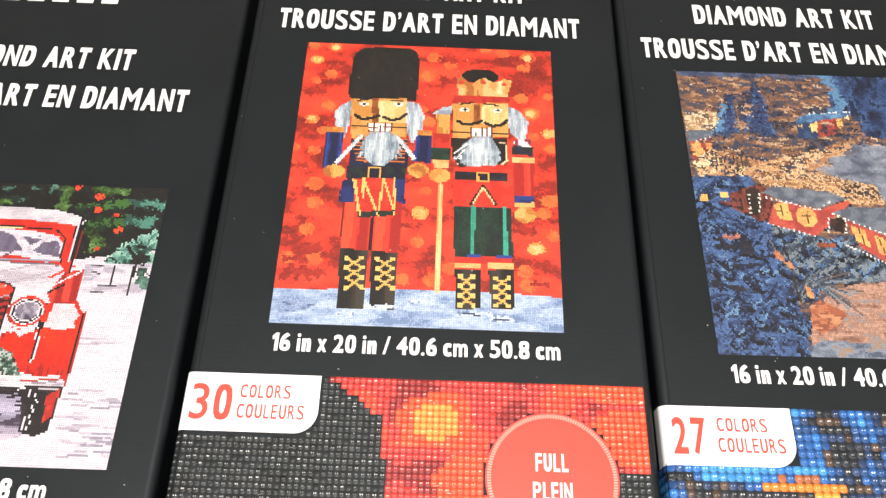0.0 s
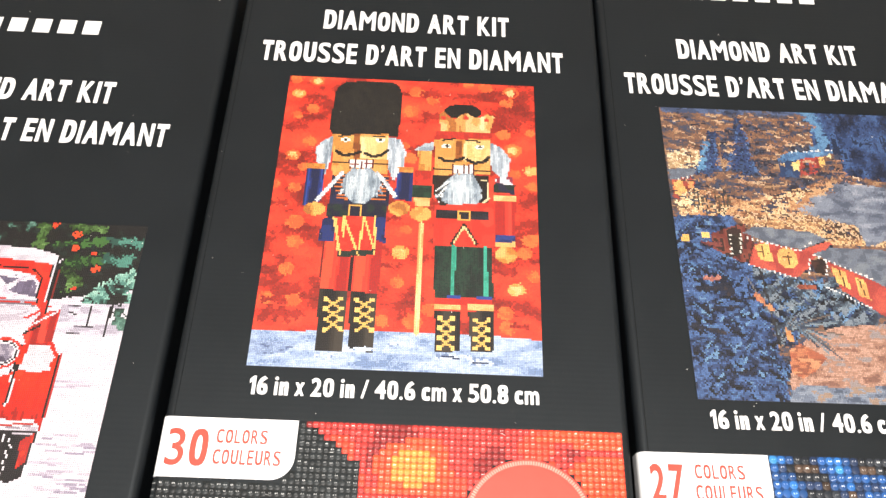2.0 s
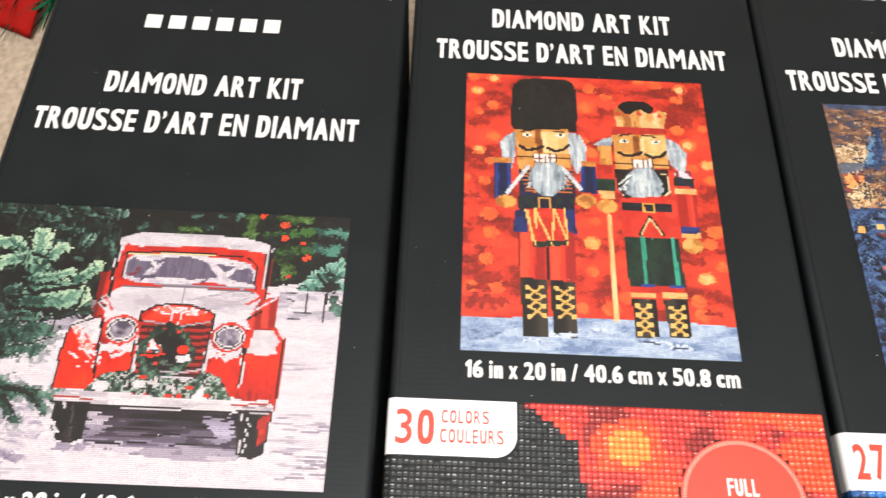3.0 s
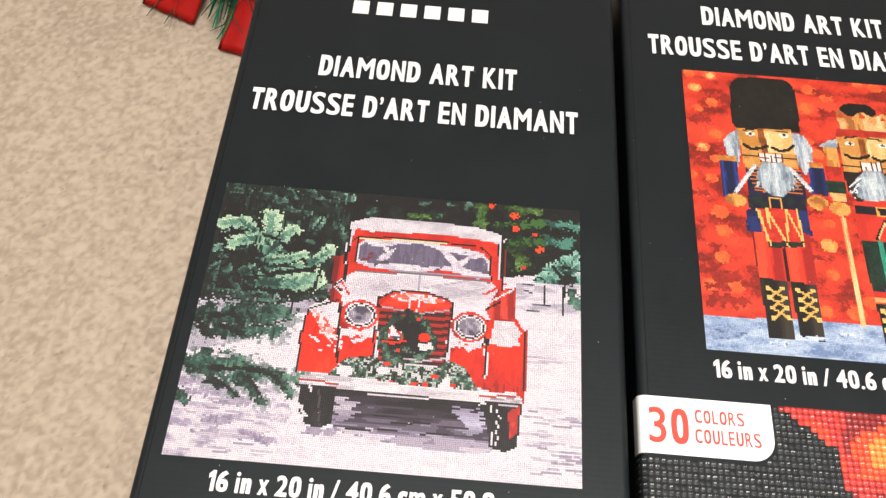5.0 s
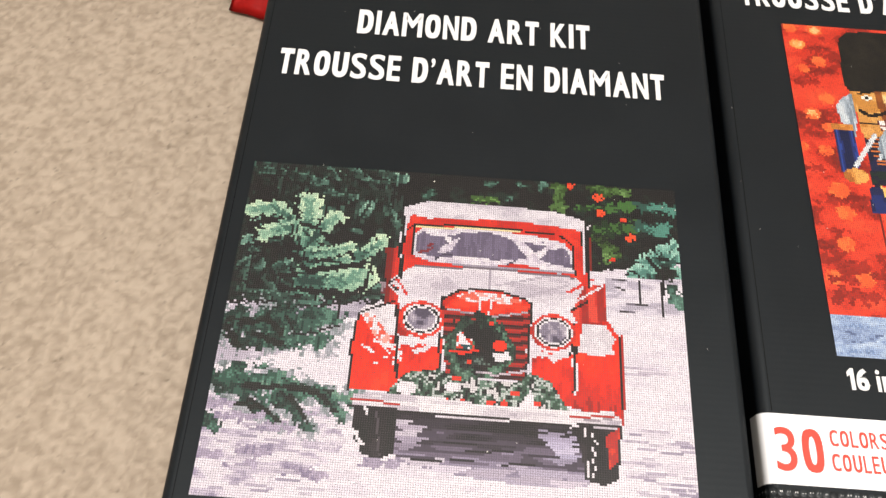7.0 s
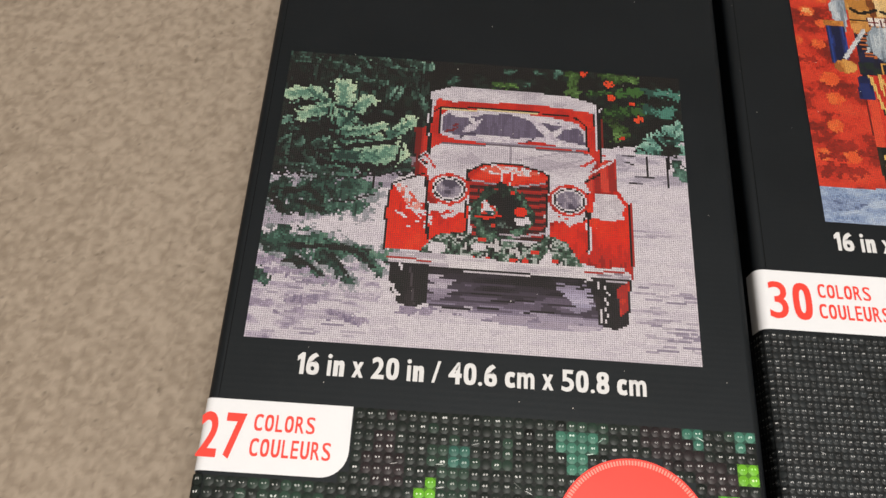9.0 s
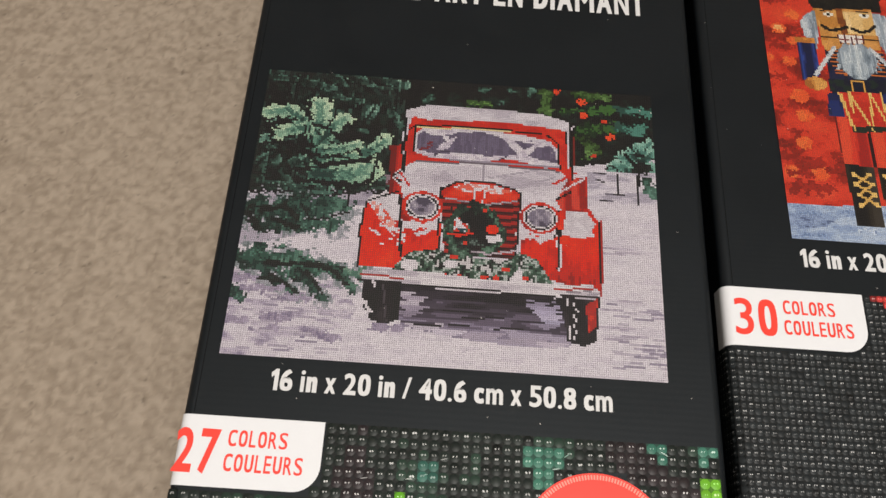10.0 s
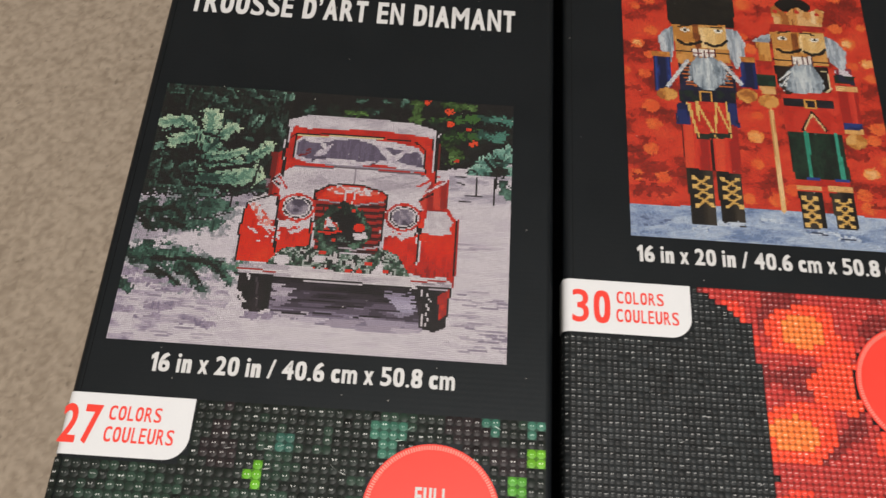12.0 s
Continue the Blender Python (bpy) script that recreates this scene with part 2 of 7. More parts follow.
    def bough(self, width, p, *codes, rag=0.7):
        """A ragged brush stroke of short needles, lighter towards its end and its middle."""
        edge = 1 + rag * 1.6 * (self.noise(3, 3) - 0.5) + rag * 0.6 * (self.rng.random((self.h, self.w)) - 0.5)
        m, tip, core = np.zeros((self.h, self.w), bool), np.zeros((self.h, self.w)), np.zeros((self.h, self.w))
        runs = len(p) // 2 - 1
        for i in range(runs):
            ax, ay, bx, by = p[2 * i:2 * i + 4]
            dx, dy = bx - ax, by - ay
            k = np.clip(((self.x - ax) * dx + (self.y - ay) * dy) / max(dx * dx + dy * dy, 1e-6), 0, 1)
            d = np.hypot(self.x - ax - k * dx, self.y - ay - k * dy) / (width / 2)
            hit = d < edge
            tip[hit], core[hit] = ((i + k) / runs)[hit], np.clip(1 - d, 0, 1)[hit]
            m |= hit
        self.fill(m, *codes, by=0.42 * self.noise(1.5, 4) + 0.20 * self.noise(5, 4) + 0.28 * tip + 0.14 * core, spread=0.3)

    def spray(self, width, p, *codes):
        """A fir twig over its own shade: pale at its tip, its fringe and its upper side, dark inside, with needle streaks."""
        edge = 1 + 0.75 * (self.noise(1.6, 2.2, 1) - 0.5) + 0.3 * (self.rng.random((self.h, self.w)) - 0.5)
        m, tone = np.zeros((self.h, self.w), bool), np.zeros((self.h, self.w))
        runs = len(p) // 2 - 1
        for i in range(runs):
            ax, ay, bx, by = p[2 * i:2 * i + 4]
            dx, dy = bx - ax, by - ay
            k = np.clip(((self.x - ax) * dx + (self.y - ay) * dy) / max(dx * dx + dy * dy, 1e-6), 0, 1)
            ex, ey = self.x - ax - k * dx, self.y - ay - k * dy
            d = np.hypot(ex, ey) / (width / 2)
            hit = d < edge
            tone[hit] = (0.40 * (i + k) / runs + 0.26 * np.clip(d, 0, 1) ** 2 + 0.16 * np.clip((ex - ey) / width, -1, 1) + 0.06)[hit]
            m |= hit
        shade = np.zeros_like(m)
        shade[2:, :-1] = m[:-2, 1:]
        if width > 3:
            self.fill(shade & ~m & (self.rng.random(m.shape) < 0.8), "0f0d0b")
        if width < 4.5:
            self.fill(m, *codes, by=np.clip(tone + 0.30 * self.noise(1.1, 4, 1), 0, 0.999), spread=0.10)
            return
        self.fill(m, *codes, by=np.clip(tone + 0.16 * self.noise(1.1, 3, 1), 0, 0.999), spread=0.06)
        # dark needle gaps inside, pale needle ends round the fringe
        for i in range(runs):
            ax, ay, bx, by = p[2 * i:2 * i + 4]
            far = max(math.hypot(bx - ax, by - ay), 1.0)
            lie = math.atan2(by - ay, bx - ax)
            for k in range(int(far * 0.9)):
                t = (k + self.rng.random()) / (far * 0.9)
                x, y = ax + t * (bx - ax), ay + t * (by - ay)
                for side in (-1, 1):
                    turn = lie + side * self.rng.uniform(0.5, 0.9)
                    dx, dy, up = math.cos(turn) * width / 2, math.sin(turn) * width / 2, -math.sin(turn)
                    if self.rng.random() < 0.45:
                        self.line(1.0, (x + 0.1 * dx, y + 0.1 * dy, x + 0.8 * dx, y + 0.8 * dy), codes[min(int((0.05 + 0.4 * (i + t) / runs) * len(codes)), len(codes) - 1)])
                    f = 0.42 + 0.38 * (i + t) / runs + 0.18 * up + self.rng.normal(0, 0.08)
                    self.line(1.0, (x + 0.8 * dx, y + 0.8 * dy, x + 1.15 * dx, y + 1.15 * dy), codes[min(max(int(f * len(codes)), 0), len(codes) - 1)])

    def bands(self, angle, period, wobble=2.0):
        """Wavy bands 0 to 1 across the direction of angle, in degrees."""
        a = math.radians(angle)
        d = self.x * math.cos(a) + self.y * math.sin(a) + wobble * 4 * (self.noise(14, 14) - 0.5)
        return 0.5 + 0.5 * np.sin(2 * math.pi * d / period)


def mosaic_part(art, x0, x1, y0, y1, z, parent, label):
    """The picture as a sheet of small printed cells on a dark ground, top left at x0, y1."""
    dx, dy = (x1 - x0) / art.w, (y1 - y0) / art.h
    jitter = art.rng.normal(1.0, 0.045, (art.h, art.w, 1))
    ink = np.clip(0.91 * art.c * jitter, 0.004, 0.80).reshape(-1, 3)
    cx, cy = (x0 + art.x * dx).ravel(), (y1 - art.y * dy).ravel()
    rx, ry = dx * 0.445, dy * 0.445
    corners = np.zeros((len(cx), 4, 3))
    for k, (sx, sy) in enumerate(((-1, -1), (1, -1), (1, 1), (-1, 1))):
        corners[:, k, 0], corners[:, k, 1], corners[:, k, 2] = cx + sx * rx, cy + sy * ry, z + 0.00012
    sheet = part("picture", slab(x0, x1, y0, y1, z - 0.0001, z), MOSAIC_GAP, parent, label)
    tagged(mesh_part("mosaic", quads_mesh("mosaic", corners, ink), MOSAIC_INK, sheet), kind="stuff")
    return sheet


def art_soldiers():
    a = Mosaic(162, 203, "d63a20", 1)
    a.fill(a.y > 0, "7d1e14", "962416", "c4301c", "d63a22", "d83d24", "dc4628", by=a.noise(22, 11, 3), spread=0.16)
    a.dot(4.8, 3.1, 3.9, 3.3, "e45828", "e86a30")
    a.dot(18.6, 3.3, 4.7, 4, "e45828", "e86a30")
    a.dot(7.6, 14.8, 4.2, 3.6, "f2a058", "ee8c40")
    a.dot(18, 26.8, 4.4, 3.7, "e45828", "e86a30")
    a.dot(8.4, 32.3, 3.7, 3.2, "e45828", "e86a30")
    a.dot(9, 63.3, 4.7, 4, "e45828", "e86a30")
    a.dot(18.6, 52.4, 4.4, 3.7, "e45828", "e86a30")
    a.dot(1.5, 85.8, 2.8, 2.4, "e45828", "e86a30")
    a.dot(12.9, 87.2, 4, 3.4, "e45828", "e86a30")
    a.dot(16.3, 72, 3.7, 3.2, "e45828", "e86a30")
    a.dot(84.6, 9.3, 5, 4.2, "e45828", "e86a30")
    a.dot(95.2, 15.4, 3.9, 3.3, "e45828", "e86a30")
    a.dot(80.8, 25.1, 5.6, 4.8, "e45828", "e86a30")
    a.dot(129.8, 3.1, 4.7, 4, "e45828", "e86a30")
    a.dot(146.4, 6.6, 5.3, 4.5, "e45828", "e86a30")
    a.dot(143.6, 14.6, 4.7, 4, "e45828", "e86a30")
    a.dot(141.5, 41, 4.7, 4, "e45828", "e86a30")
    a.dot(158.5, 38.9, 3.4, 2.9, "e45828", "e86a30")
    a.dot(147.1, 53.3, 5.9, 5, "e45828", "e86a30")
    a.dot(158.5, 68.2, 4.4, 3.7, "f2a058", "ee8c40")
    a.dot(158.9, 80.3, 3.7, 3.2, "e45828", "e86a30")
    a.dot(148.4, 70.8, 3.9, 3.3, "e45828", "e86a30")
    a.dot(82.1, 62.2, 4.7, 4, "e45828", "e86a30")
    a.dot(78.5, 53.1, 3.4, 2.9, "e45828", "e86a30")
    a.dot(16.2, 112.9, 4.4, 3.7, "e45828", "e86a30")
    a.dot(82.4, 114.3, 3.7, 3.2, "e45828", "e86a30")
    a.dot(118.4, 0.4, 4, 3.4, "e45828", "e86a30")
    a.dot(16, 111.2, 5.3, 4.5, "e45828", "e86a30")
    a.dot(17.3, 125.1, 5, 4.2, "e45828", "e86a30")
    a.dot(14.5, 143, 4.7, 4, "e45828", "e86a30")
    a.dot(20.2, 163.1, 5, 4.2, "e45828", "e86a30")
    a.dot(5.2, 162, 4.4, 3.7, "e45828", "e86a30")
    a.dot(79.8, 129.4, 5.3, 4.5, "f2a058", "ee8c40")
    a.dot(79, 149.1, 4.4, 3.7, "e45828", "e86a30")
    a.dot(157.7, 118.2, 5.3, 4.5, "e45828", "e86a30")
    a.dot(159.2, 142.7, 4, 3.4, "e45828", "e86a30")
    a.dot(148.1, 151.2, 5, 4.2, "f2a058", "ee8c40")
    a.dot(141.7, 166.2, 5, 4.2, "e45828", "e86a30")
    a.dot(143, 175, 4.7, 4, "e45828", "e86a30")
    a.dot(98.5, 165.6, 4.7, 4, "e45828", "e86a30")
    a.dot(89, 173.6, 5.6, 4.8, "e45828", "e86a30")
    a.dot(71.1, 173.5, 4.4, 3.7, "e45828", "e86a30")
    a.dot(153.5, 126.7, 4.7, 4, "e45828", "e86a30")
    a.bough(6.1, (3.3, 41.7, 15.4, 41.8), "8c2014", "a5281a", rag=0.9)
    a.bough(4, (-0.1, 98.6, 7.5, 98.9), "8c2014", "a5281a", rag=0.9)
    a.bough(5.3, (6.9, 154.2, 21.3, 154.2), "8c2014", "a5281a", rag=0.9)
    a.bough(7.1, (6.4, 171.3, 22.4, 171.3), "8c2014", "a5281a", rag=0.9)
    a.bough(2.4, (7.2, 135.6, 17.3, 135.8), "8c2014", "a5281a", rag=0.9)
    a.bough(2.8, (70.9, 138, 80.1, 138.2), "8c2014", "a5281a", rag=0.9)
    a.bough(3.2, (85.5, 159.3, 94.6, 159.6), "8c2014", "a5281a", rag=0.9)
    a.bough(6.1, (137.2, 138.4, 145.6, 138.7), "8c2014", "a5281a", rag=0.9)
    a.bough(3.6, (152.4, 163.2, 161.6, 163.5), "8c2014", "a5281a", rag=0.9)
    a.bough(2.8, (146.5, 173.6, 154.7, 173.9), "8c2014", "a5281a", rag=0.9)
    a.bough(12.1, (138.7, 29.3, 153.2, 29.3), "8c2014", "a5281a", rag=0.9)
    a.bough(7.3, (133.1, 9.7, 145.6, 9.8), "8c2014", "a5281a", rag=0.9)
    a.bough(6.1, (90.5, 27.8, 98.7, 28.2), "8c2014", "a5281a", rag=0.9)
    a.bough(4, (5.1, 162.9, 15.9, 163.1), "8c2014", "a5281a", rag=0.9)
    a.bough(3.2, (70.3, 106.4, 77.9, 106.7), "8c2014", "a5281a", rag=0.9)
    a.bough(4.4, (88.3, 10.2, 96.6, 10.6), "8c2014", "a5281a", rag=0.9)
    a.bough(2.4, (4.3, 119.3, 13.7, 119.6), "8c2014", "a5281a", rag=0.9)
    for x, y, r in ((7.6, 14.8, 2.6), (18.6, 3.3, 2.8), (79.8, 129.4, 3.2), (148.1, 151.2, 3.2), (158.5, 68.2, 2.8), (146.4, 6.6, 3.0), (9, 63.3, 2.6), (147.1, 53.3, 3.4)):
        a.dot(x, y, r, r * 0.85, "f6b878", "f0a458")
    a.scatter(0.28, 1)
    a.poly((-2.1, 182.5, 24.3, 182.2, 37.4, 180.5, 68.4, 179.7, 90.7, 179.9, 135.4, 180.4, 151.9, 180.9, 163.8, 182.6, 164.4, 205.5, -2.1, 205.8), "6f86ae", "8ea3c6", "a3b6d2", "b3c3da", "9db1d0", by=a.noise(16, 5, 3), spread=0.2)
    a.poly((-1.5, 187.4, 14.6, 187.9, 26.4, 189.5, 19.7, 194.6, 5.4, 196.8, -1.2, 195.5), "56658a", "7f92b6", "94a7c8", by=a.noise(9, 3, 3), spread=0.4)
    a.poly((32.7, 7.4, 37.1, 3.3, 48.8, 1.9, 68.7, 2, 73.2, 5.5, 74.8, 11.1, 74.9, 30.9, 74, 45.6, 51.4, 45.6, 33.1, 46.7, 29.8, 42.6, 29.9, 31.5, 30.9, 22.7, 30.9, 12.7), "0d0c0a", "14130f", "1a1813", "221f19", by=a.noise(3, 3, 3), spread=0.3)
    a.poly((33.2, 47.3, 26.8, 51.3, 22.7, 57.3, 24.7, 69.5, 30.6, 77.3, 33.5, 62.9), "7a8794", "98a4b0", "b4bec8", "c8d0d6", by=a.noise(2, 12))
    a.poly((67.9, 46.8, 75.8, 48, 79.8, 58.2, 78.6, 68.6, 73, 79.9, 68.1, 69.1), "7a8794", "98a4b0", "b4bec8", "c8d0d6", by=a.noise(2, 12))
    a.poly((32.4, 46.3, 67.6, 44.2, 69, 75.2, 34.8, 77), "b9762e", "c98d44", "d29a50", by=a.noise(6, 14))
    a.poly((49.8, 47, 67.5, 45.9, 68.3, 64, 50.9, 64), "e6c07e", "dcb06a", by=a.noise(8, 8))
    a.poly((33.2, 48, 46.5, 46.8, 47, 60.1, 34.1, 59.8), "c08238", "d8a055", by=a.noise(8, 8))
    a.poly((46, 45.5, 50, 45.3, 51.2, 63.6, 46.8, 64.2), "7d421a", "94521f")
    a.poly((50.9, 47.8, 53.2, 47.6, 54.1, 62.8, 51.8, 62.9), "f0cf96")
    a.dot(40.7, 50, 3.1, 1.6, "e9e6da")
    a.dot(41, 49.8, 1.2, 1.2, "14120f")
    a.dot(63, 49.4, 3.1, 1.6, "e9e6da")
    a.dot(63.3, 49.1, 1.2, 1.2, "14120f")
    a.line(1.1, (36.8, 47.3, 43.4, 46.3), "1a1510")
    a.line(1.1, (58.1, 46.5, 65.5, 46.9), "1a1510")
    a.line(2.3, (35.7, 59.1, 40.5, 62.1, 45.7, 61.2, 50.6, 59.1), "17120e")
    a.line(2.3, (53.9, 59.7, 59, 62.1, 64.2, 60.8, 68, 56.8), "17120e")
    a.line(1.2, (34.4, 67.4, 68.3, 67.5), "2a1a12")
    a.poly((44.9, 65.3, 59.4, 64.5, 59.8, 70.4, 45.3, 71.2), "e8e2dc")
    a.line(0.9, (44.8, 64.9, 45.1, 71.6), "5a1a20")
    a.line(0.9, (48.4, 64.7, 48.7, 71.4), "5a1a20")
    a.line(0.9, (52, 64.5, 52.3, 71.2), "5a1a20")
    a.line(0.9, (55.7, 64.3, 55.9, 71), "5a1a20")
    a.line(0.9, (59.4, 64.1, 59.6, 70.8), "5a1a20")
    a.line(0.9, (45.1, 68.2, 59.6, 67.8), "7a2a2a")
    a.poly((34.6, 76.6, 69.5, 76.1, 71.2, 94.8, 69.3, 104.5, 34.8, 105.9, 34.5, 90.9), "15172e", "1c2040")
    a.line(1.1, (36.3, 77.4, 44.9, 77.5), "c46a2a")
    a.line(1.1, (59.4, 76.5, 69.6, 76.7), "c46a2a")
    a.line(1.1, (36.8, 80.1, 45.1, 80.3), "c46a2a")
    a.line(1.1, (59.6, 79.3, 69.4, 79.5), "c46a2a")
    a.line(1.1, (37.3, 82.9, 45.2, 83), "c46a2a")
    a.line(1.1, (59.8, 82.1, 69.2, 82.3), "c46a2a")
    a.line(1.1, (37.8, 85.6, 45.4, 85.8), "c46a2a")
    a.line(1.1, (59.9, 84.8, 69, 85.1), "c46a2a")
    a.line(1.1, (38.4, 88.3, 45.6, 88.5), "c46a2a")
    a.line(1.1, (60.1, 87.6, 68.8, 87.9), "c46a2a")
    a.line(1.1, (38.9, 91.1, 45.8, 91.3), "c46a2a")
    a.line(1.1, (60.2, 90.3, 68.6, 90.6), "c46a2a")
    a.line(1.1, (39.4, 93.8, 46, 94), "c46a2a")
    a.line(1.1, (60.4, 93, 68.4, 93.4), "c46a2a")
    a.poly((18.5, 72.3, 30.2, 72.1, 30.2, 96, 19.1, 100.4), "121a40", "1c2a66", "28408a", "182252", by=a.bands(0, 14, 0.3))
    a.poly((75.6, 72.8, 84.8, 72.7, 85.5, 94, 73.8, 92.7), "121a40", "1a2860", "22367a", by=a.bands(0, 14, 0.3))
    a.poly((18.2, 69.5, 29.9, 68.8, 30.2, 72.5, 18.5, 73.1), "d08a3c", "b8722e")
    a.poly((75.5, 69.5, 84.7, 69, 84.8, 72.5, 75.6, 73), "d08a3c", "b8722e")
    a.line(2.6, (41, 75.1, 35.9, 83, 27.6, 95.5), "aeb4bc", "cfd4d8")
    a.line(2.6, (62.6, 74.5, 68.1, 81.2, 74.4, 90.7), "aeb4bc", "cfd4d8")
    a.bough(3.7, (47.8, 73.1, 46.9, 84.3), "6f7d8a", "94a2ae", "aab6c0", rag=0.5)
    a.bough(3.7, (50.1, 73, 49.8, 84.2), "6f7d8a", "94a2ae", "aab6c0", rag=0.5)
    a.bough(3.7, (52.4, 72.8, 52.7, 84), "6f7d8a", "94a2ae", "aab6c0", rag=0.5)
    a.bough(3.7, (54.7, 72.7, 55.6, 83.9), "6f7d8a", "94a2ae", "aab6c0", rag=0.5)
    a.bough(3.7, (56.9, 72.6, 58.6, 83.7), "6f7d8a", "94a2ae", "aab6c0", rag=0.5)
    a.line(1.2, (47.2, 73.5, 40.9, 90.6), "c2ccd2")
    a.line(1.2, (47.7, 73.5, 42.6, 89.3), "9aa7b2")
    a.line(1.2, (48.2, 73.5, 44.2, 88), "b4c0c8")
    a.line(1.2, (48.7, 73.5, 43.9, 86.9), "7a8894")
    a.line(1.2, (49.2, 73.4, 46, 92.6), "a8b4be")
    a.line(1.2, (49.6, 73.4, 47.6, 91.4), "ccd4d8")
    a.line(1.2, (50.1, 73.4, 47.3, 90.2), "8c9aa6")
    a.line(1.2, (50.6, 73.3, 48.9, 89), "c2ccd2")
    a.line(1.2, (51.1, 73.3, 51, 94.7), "9aa7b2")
    a.line(1.2, (51.6, 73.3, 50.7, 93.5), "b4c0c8")
    a.line(1.2, (52.1, 73.3, 52.3, 92.3), "7a8894")
    a.line(1.2, (52.6, 73.2, 53.9, 91), "a8b4be")
    a.line(1.2, (53.1, 73.2, 54, 96.9), "ccd4d8")
    a.line(1.2, (53.6, 73.2, 55.6, 94.5), "8c9aa6")
    a.line(1.2, (54, 73.2, 57.2, 92), "c2ccd2")
    a.line(1.2, (54.5, 73.1, 56.8, 89.7), "9aa7b2")
    a.line(1.2, (55, 73.1, 58.8, 94.3), "b4c0c8")
    a.line(1.2, (55.5, 73.1, 60.3, 91.9), "7a8894")
    a.line(1.2, (56, 73, 60, 89.5), "a8b4be")
    a.line(1.2, (56.5, 73, 61.5, 87.1), "ccd4d8")
    a.line(1.2, (57, 73, 63.5, 91.7), "8c9aa6")
    a.line(1.2, (57.5, 73, 63.2, 89.4), "c2ccd2")
    a.line(1.2, (57.9, 72.9, 64.7, 86.9), "9aa7b2")
    a.line(1.2, (58.4, 72.9, 66.3, 84.5), "b4c0c8")
    a.line(1.2, (58.9, 72.9, 66.3, 89.2), "7a8894")
    whisker = ("5a6875", "7a8895", "95a3af", "aebac3", "c4ced4", "d4dce0")
    a.poly((46.2, 72.6, 59.8, 72, 64.5, 78.5, 65.5, 85, 61.5, 92.5, 56, 97.5, 49.5, 97, 44, 91, 41.2, 84, 43, 77), *whisker,
           by=np.clip(0.62 * a.noise(1.2, 9, 2) + 0.42 - 0.035 * np.abs(a.x - 53) - 0.010 * np.abs(a.y - 80), 0, 0.999))
    a.dot(26.5, 102, 6.8, 4.7, "a5642a", "c9863c", "dda050", by=a.noise(7, 7))
    a.dot(77.5, 99.3, 6.5, 5.3, "a5642a", "c9863c", "dda050", by=a.noise(7, 7))
    a.dot(37.5, 72.5, 3.4, 2.5, "d99a50")
    a.dot(64.7, 71.4, 4, 2.5, "d99a50")
    a.poly((33.9, 98.3, 69.7, 96.4, 70.1, 106.4, 34.6, 108.2), "14162a", "1b2a24")
    a.line(1.1, (47.4, 98.9, 54.1, 98.6, 54.6, 107.2, 48, 107.5, 47.4, 98.9), "d9a04a")
    a.poly((32.7, 107.9, 40.6, 107.9, 39.8, 124.4, 30.5, 123.4), "161e48", "1e2c66")
    a.poly((62.7, 106.8, 69.6, 105.7, 70.8, 124.1, 65.2, 123.9), "161e48", "1e2c66")
    a.poly((39, 106.8, 63.3, 105.6, 65.4, 131.5, 43.2, 134.1), "d23523", "c02c1c")
    a.line(1.4, (38.7, 107.2, 44.2, 131.1), "e2b866")
    a.line(1.4, (44.9, 106.5, 45.3, 120), "e2b866")
    a.line(1.4, (45, 107.7, 55, 131.7), "e2b866")
    a.line(1.4, (55, 131.7, 57, 106.3), "e2b866")
    a.line(1.4, (57, 106.3, 64.9, 130.5), "e2b866")
    a.line(1.4, (63.3, 106, 64.8, 128.3), "e2b866")
    a.line(1.4, (40.2, 109.1, 43.7, 132.9), "e2b866")
    a.poly((41.8, 130.3, 65.3, 128.3, 65.4, 131.9, 42.1, 134.5), "1c2a22")
    a.line(1.1, (44.1, 130.7, 44.6, 132.9), "e2b866")
    a.line(1.1, (54.6, 130.2, 55.1, 132.4), "e2b866")
    a.line(1.1, (64.2, 129.2, 64.6, 131.6), "e2b866")
    a.poly((34.6, 123.5, 41.3, 123.6, 43.2, 134.4, 65.5, 132.3, 65.4, 122.4, 68.9, 122.6, 68.4, 156.9, 34.8, 155.7), "a3201a", "c82c1c", "da3a24", "d63522", "e04a2c", by=a.bands(2, 19, 0.2))
    a.line(1.4, (52.1, 134, 52, 155.9), "2a0f0c")
    a.line(0.9, (34.8, 124.3, 35, 155.3), "6a1812")
    a.poly((35, 155.3, 50.5, 155.7, 50.7, 193.3, 36.1, 193.4), "12100c", "1c1812", "2a241c", "38322a", by=a.bands(2, 17, 0.2))
    a.poly((52.8, 156.4, 68.4, 156.6, 67.6, 193.4, 54.1, 192.4), "12100c", "1c1812", "2a241c", "38322a", by=a.bands(2, 17, 0.2))
    a.line(1.4, (39.1, 161.4, 48.3, 167.1), "d9ab58")
    a.line(1.4, (47.8, 161, 39.6, 167.5), "d9ab58")
    a.line(1.4, (39.6, 167.5, 48.7, 173.5), "d9ab58")
    a.line(1.4, (48.3, 167.1, 40.1, 173.9), "d9ab58")
    a.line(1.4, (40.1, 173.9, 49.1, 179.8), "d9ab58")
    a.line(1.4, (48.7, 173.5, 40.6, 180.2), "d9ab58")
    a.dot(43.9, 167.3, 1.2, 1.2, "1c140c")
    a.dot(44.4, 173.7, 1.2, 1.2, "1c140c")
    a.poly((37.7, 160.1, 40.4, 159.9, 40.6, 162.7, 37.9, 162.8), "e8be6c")
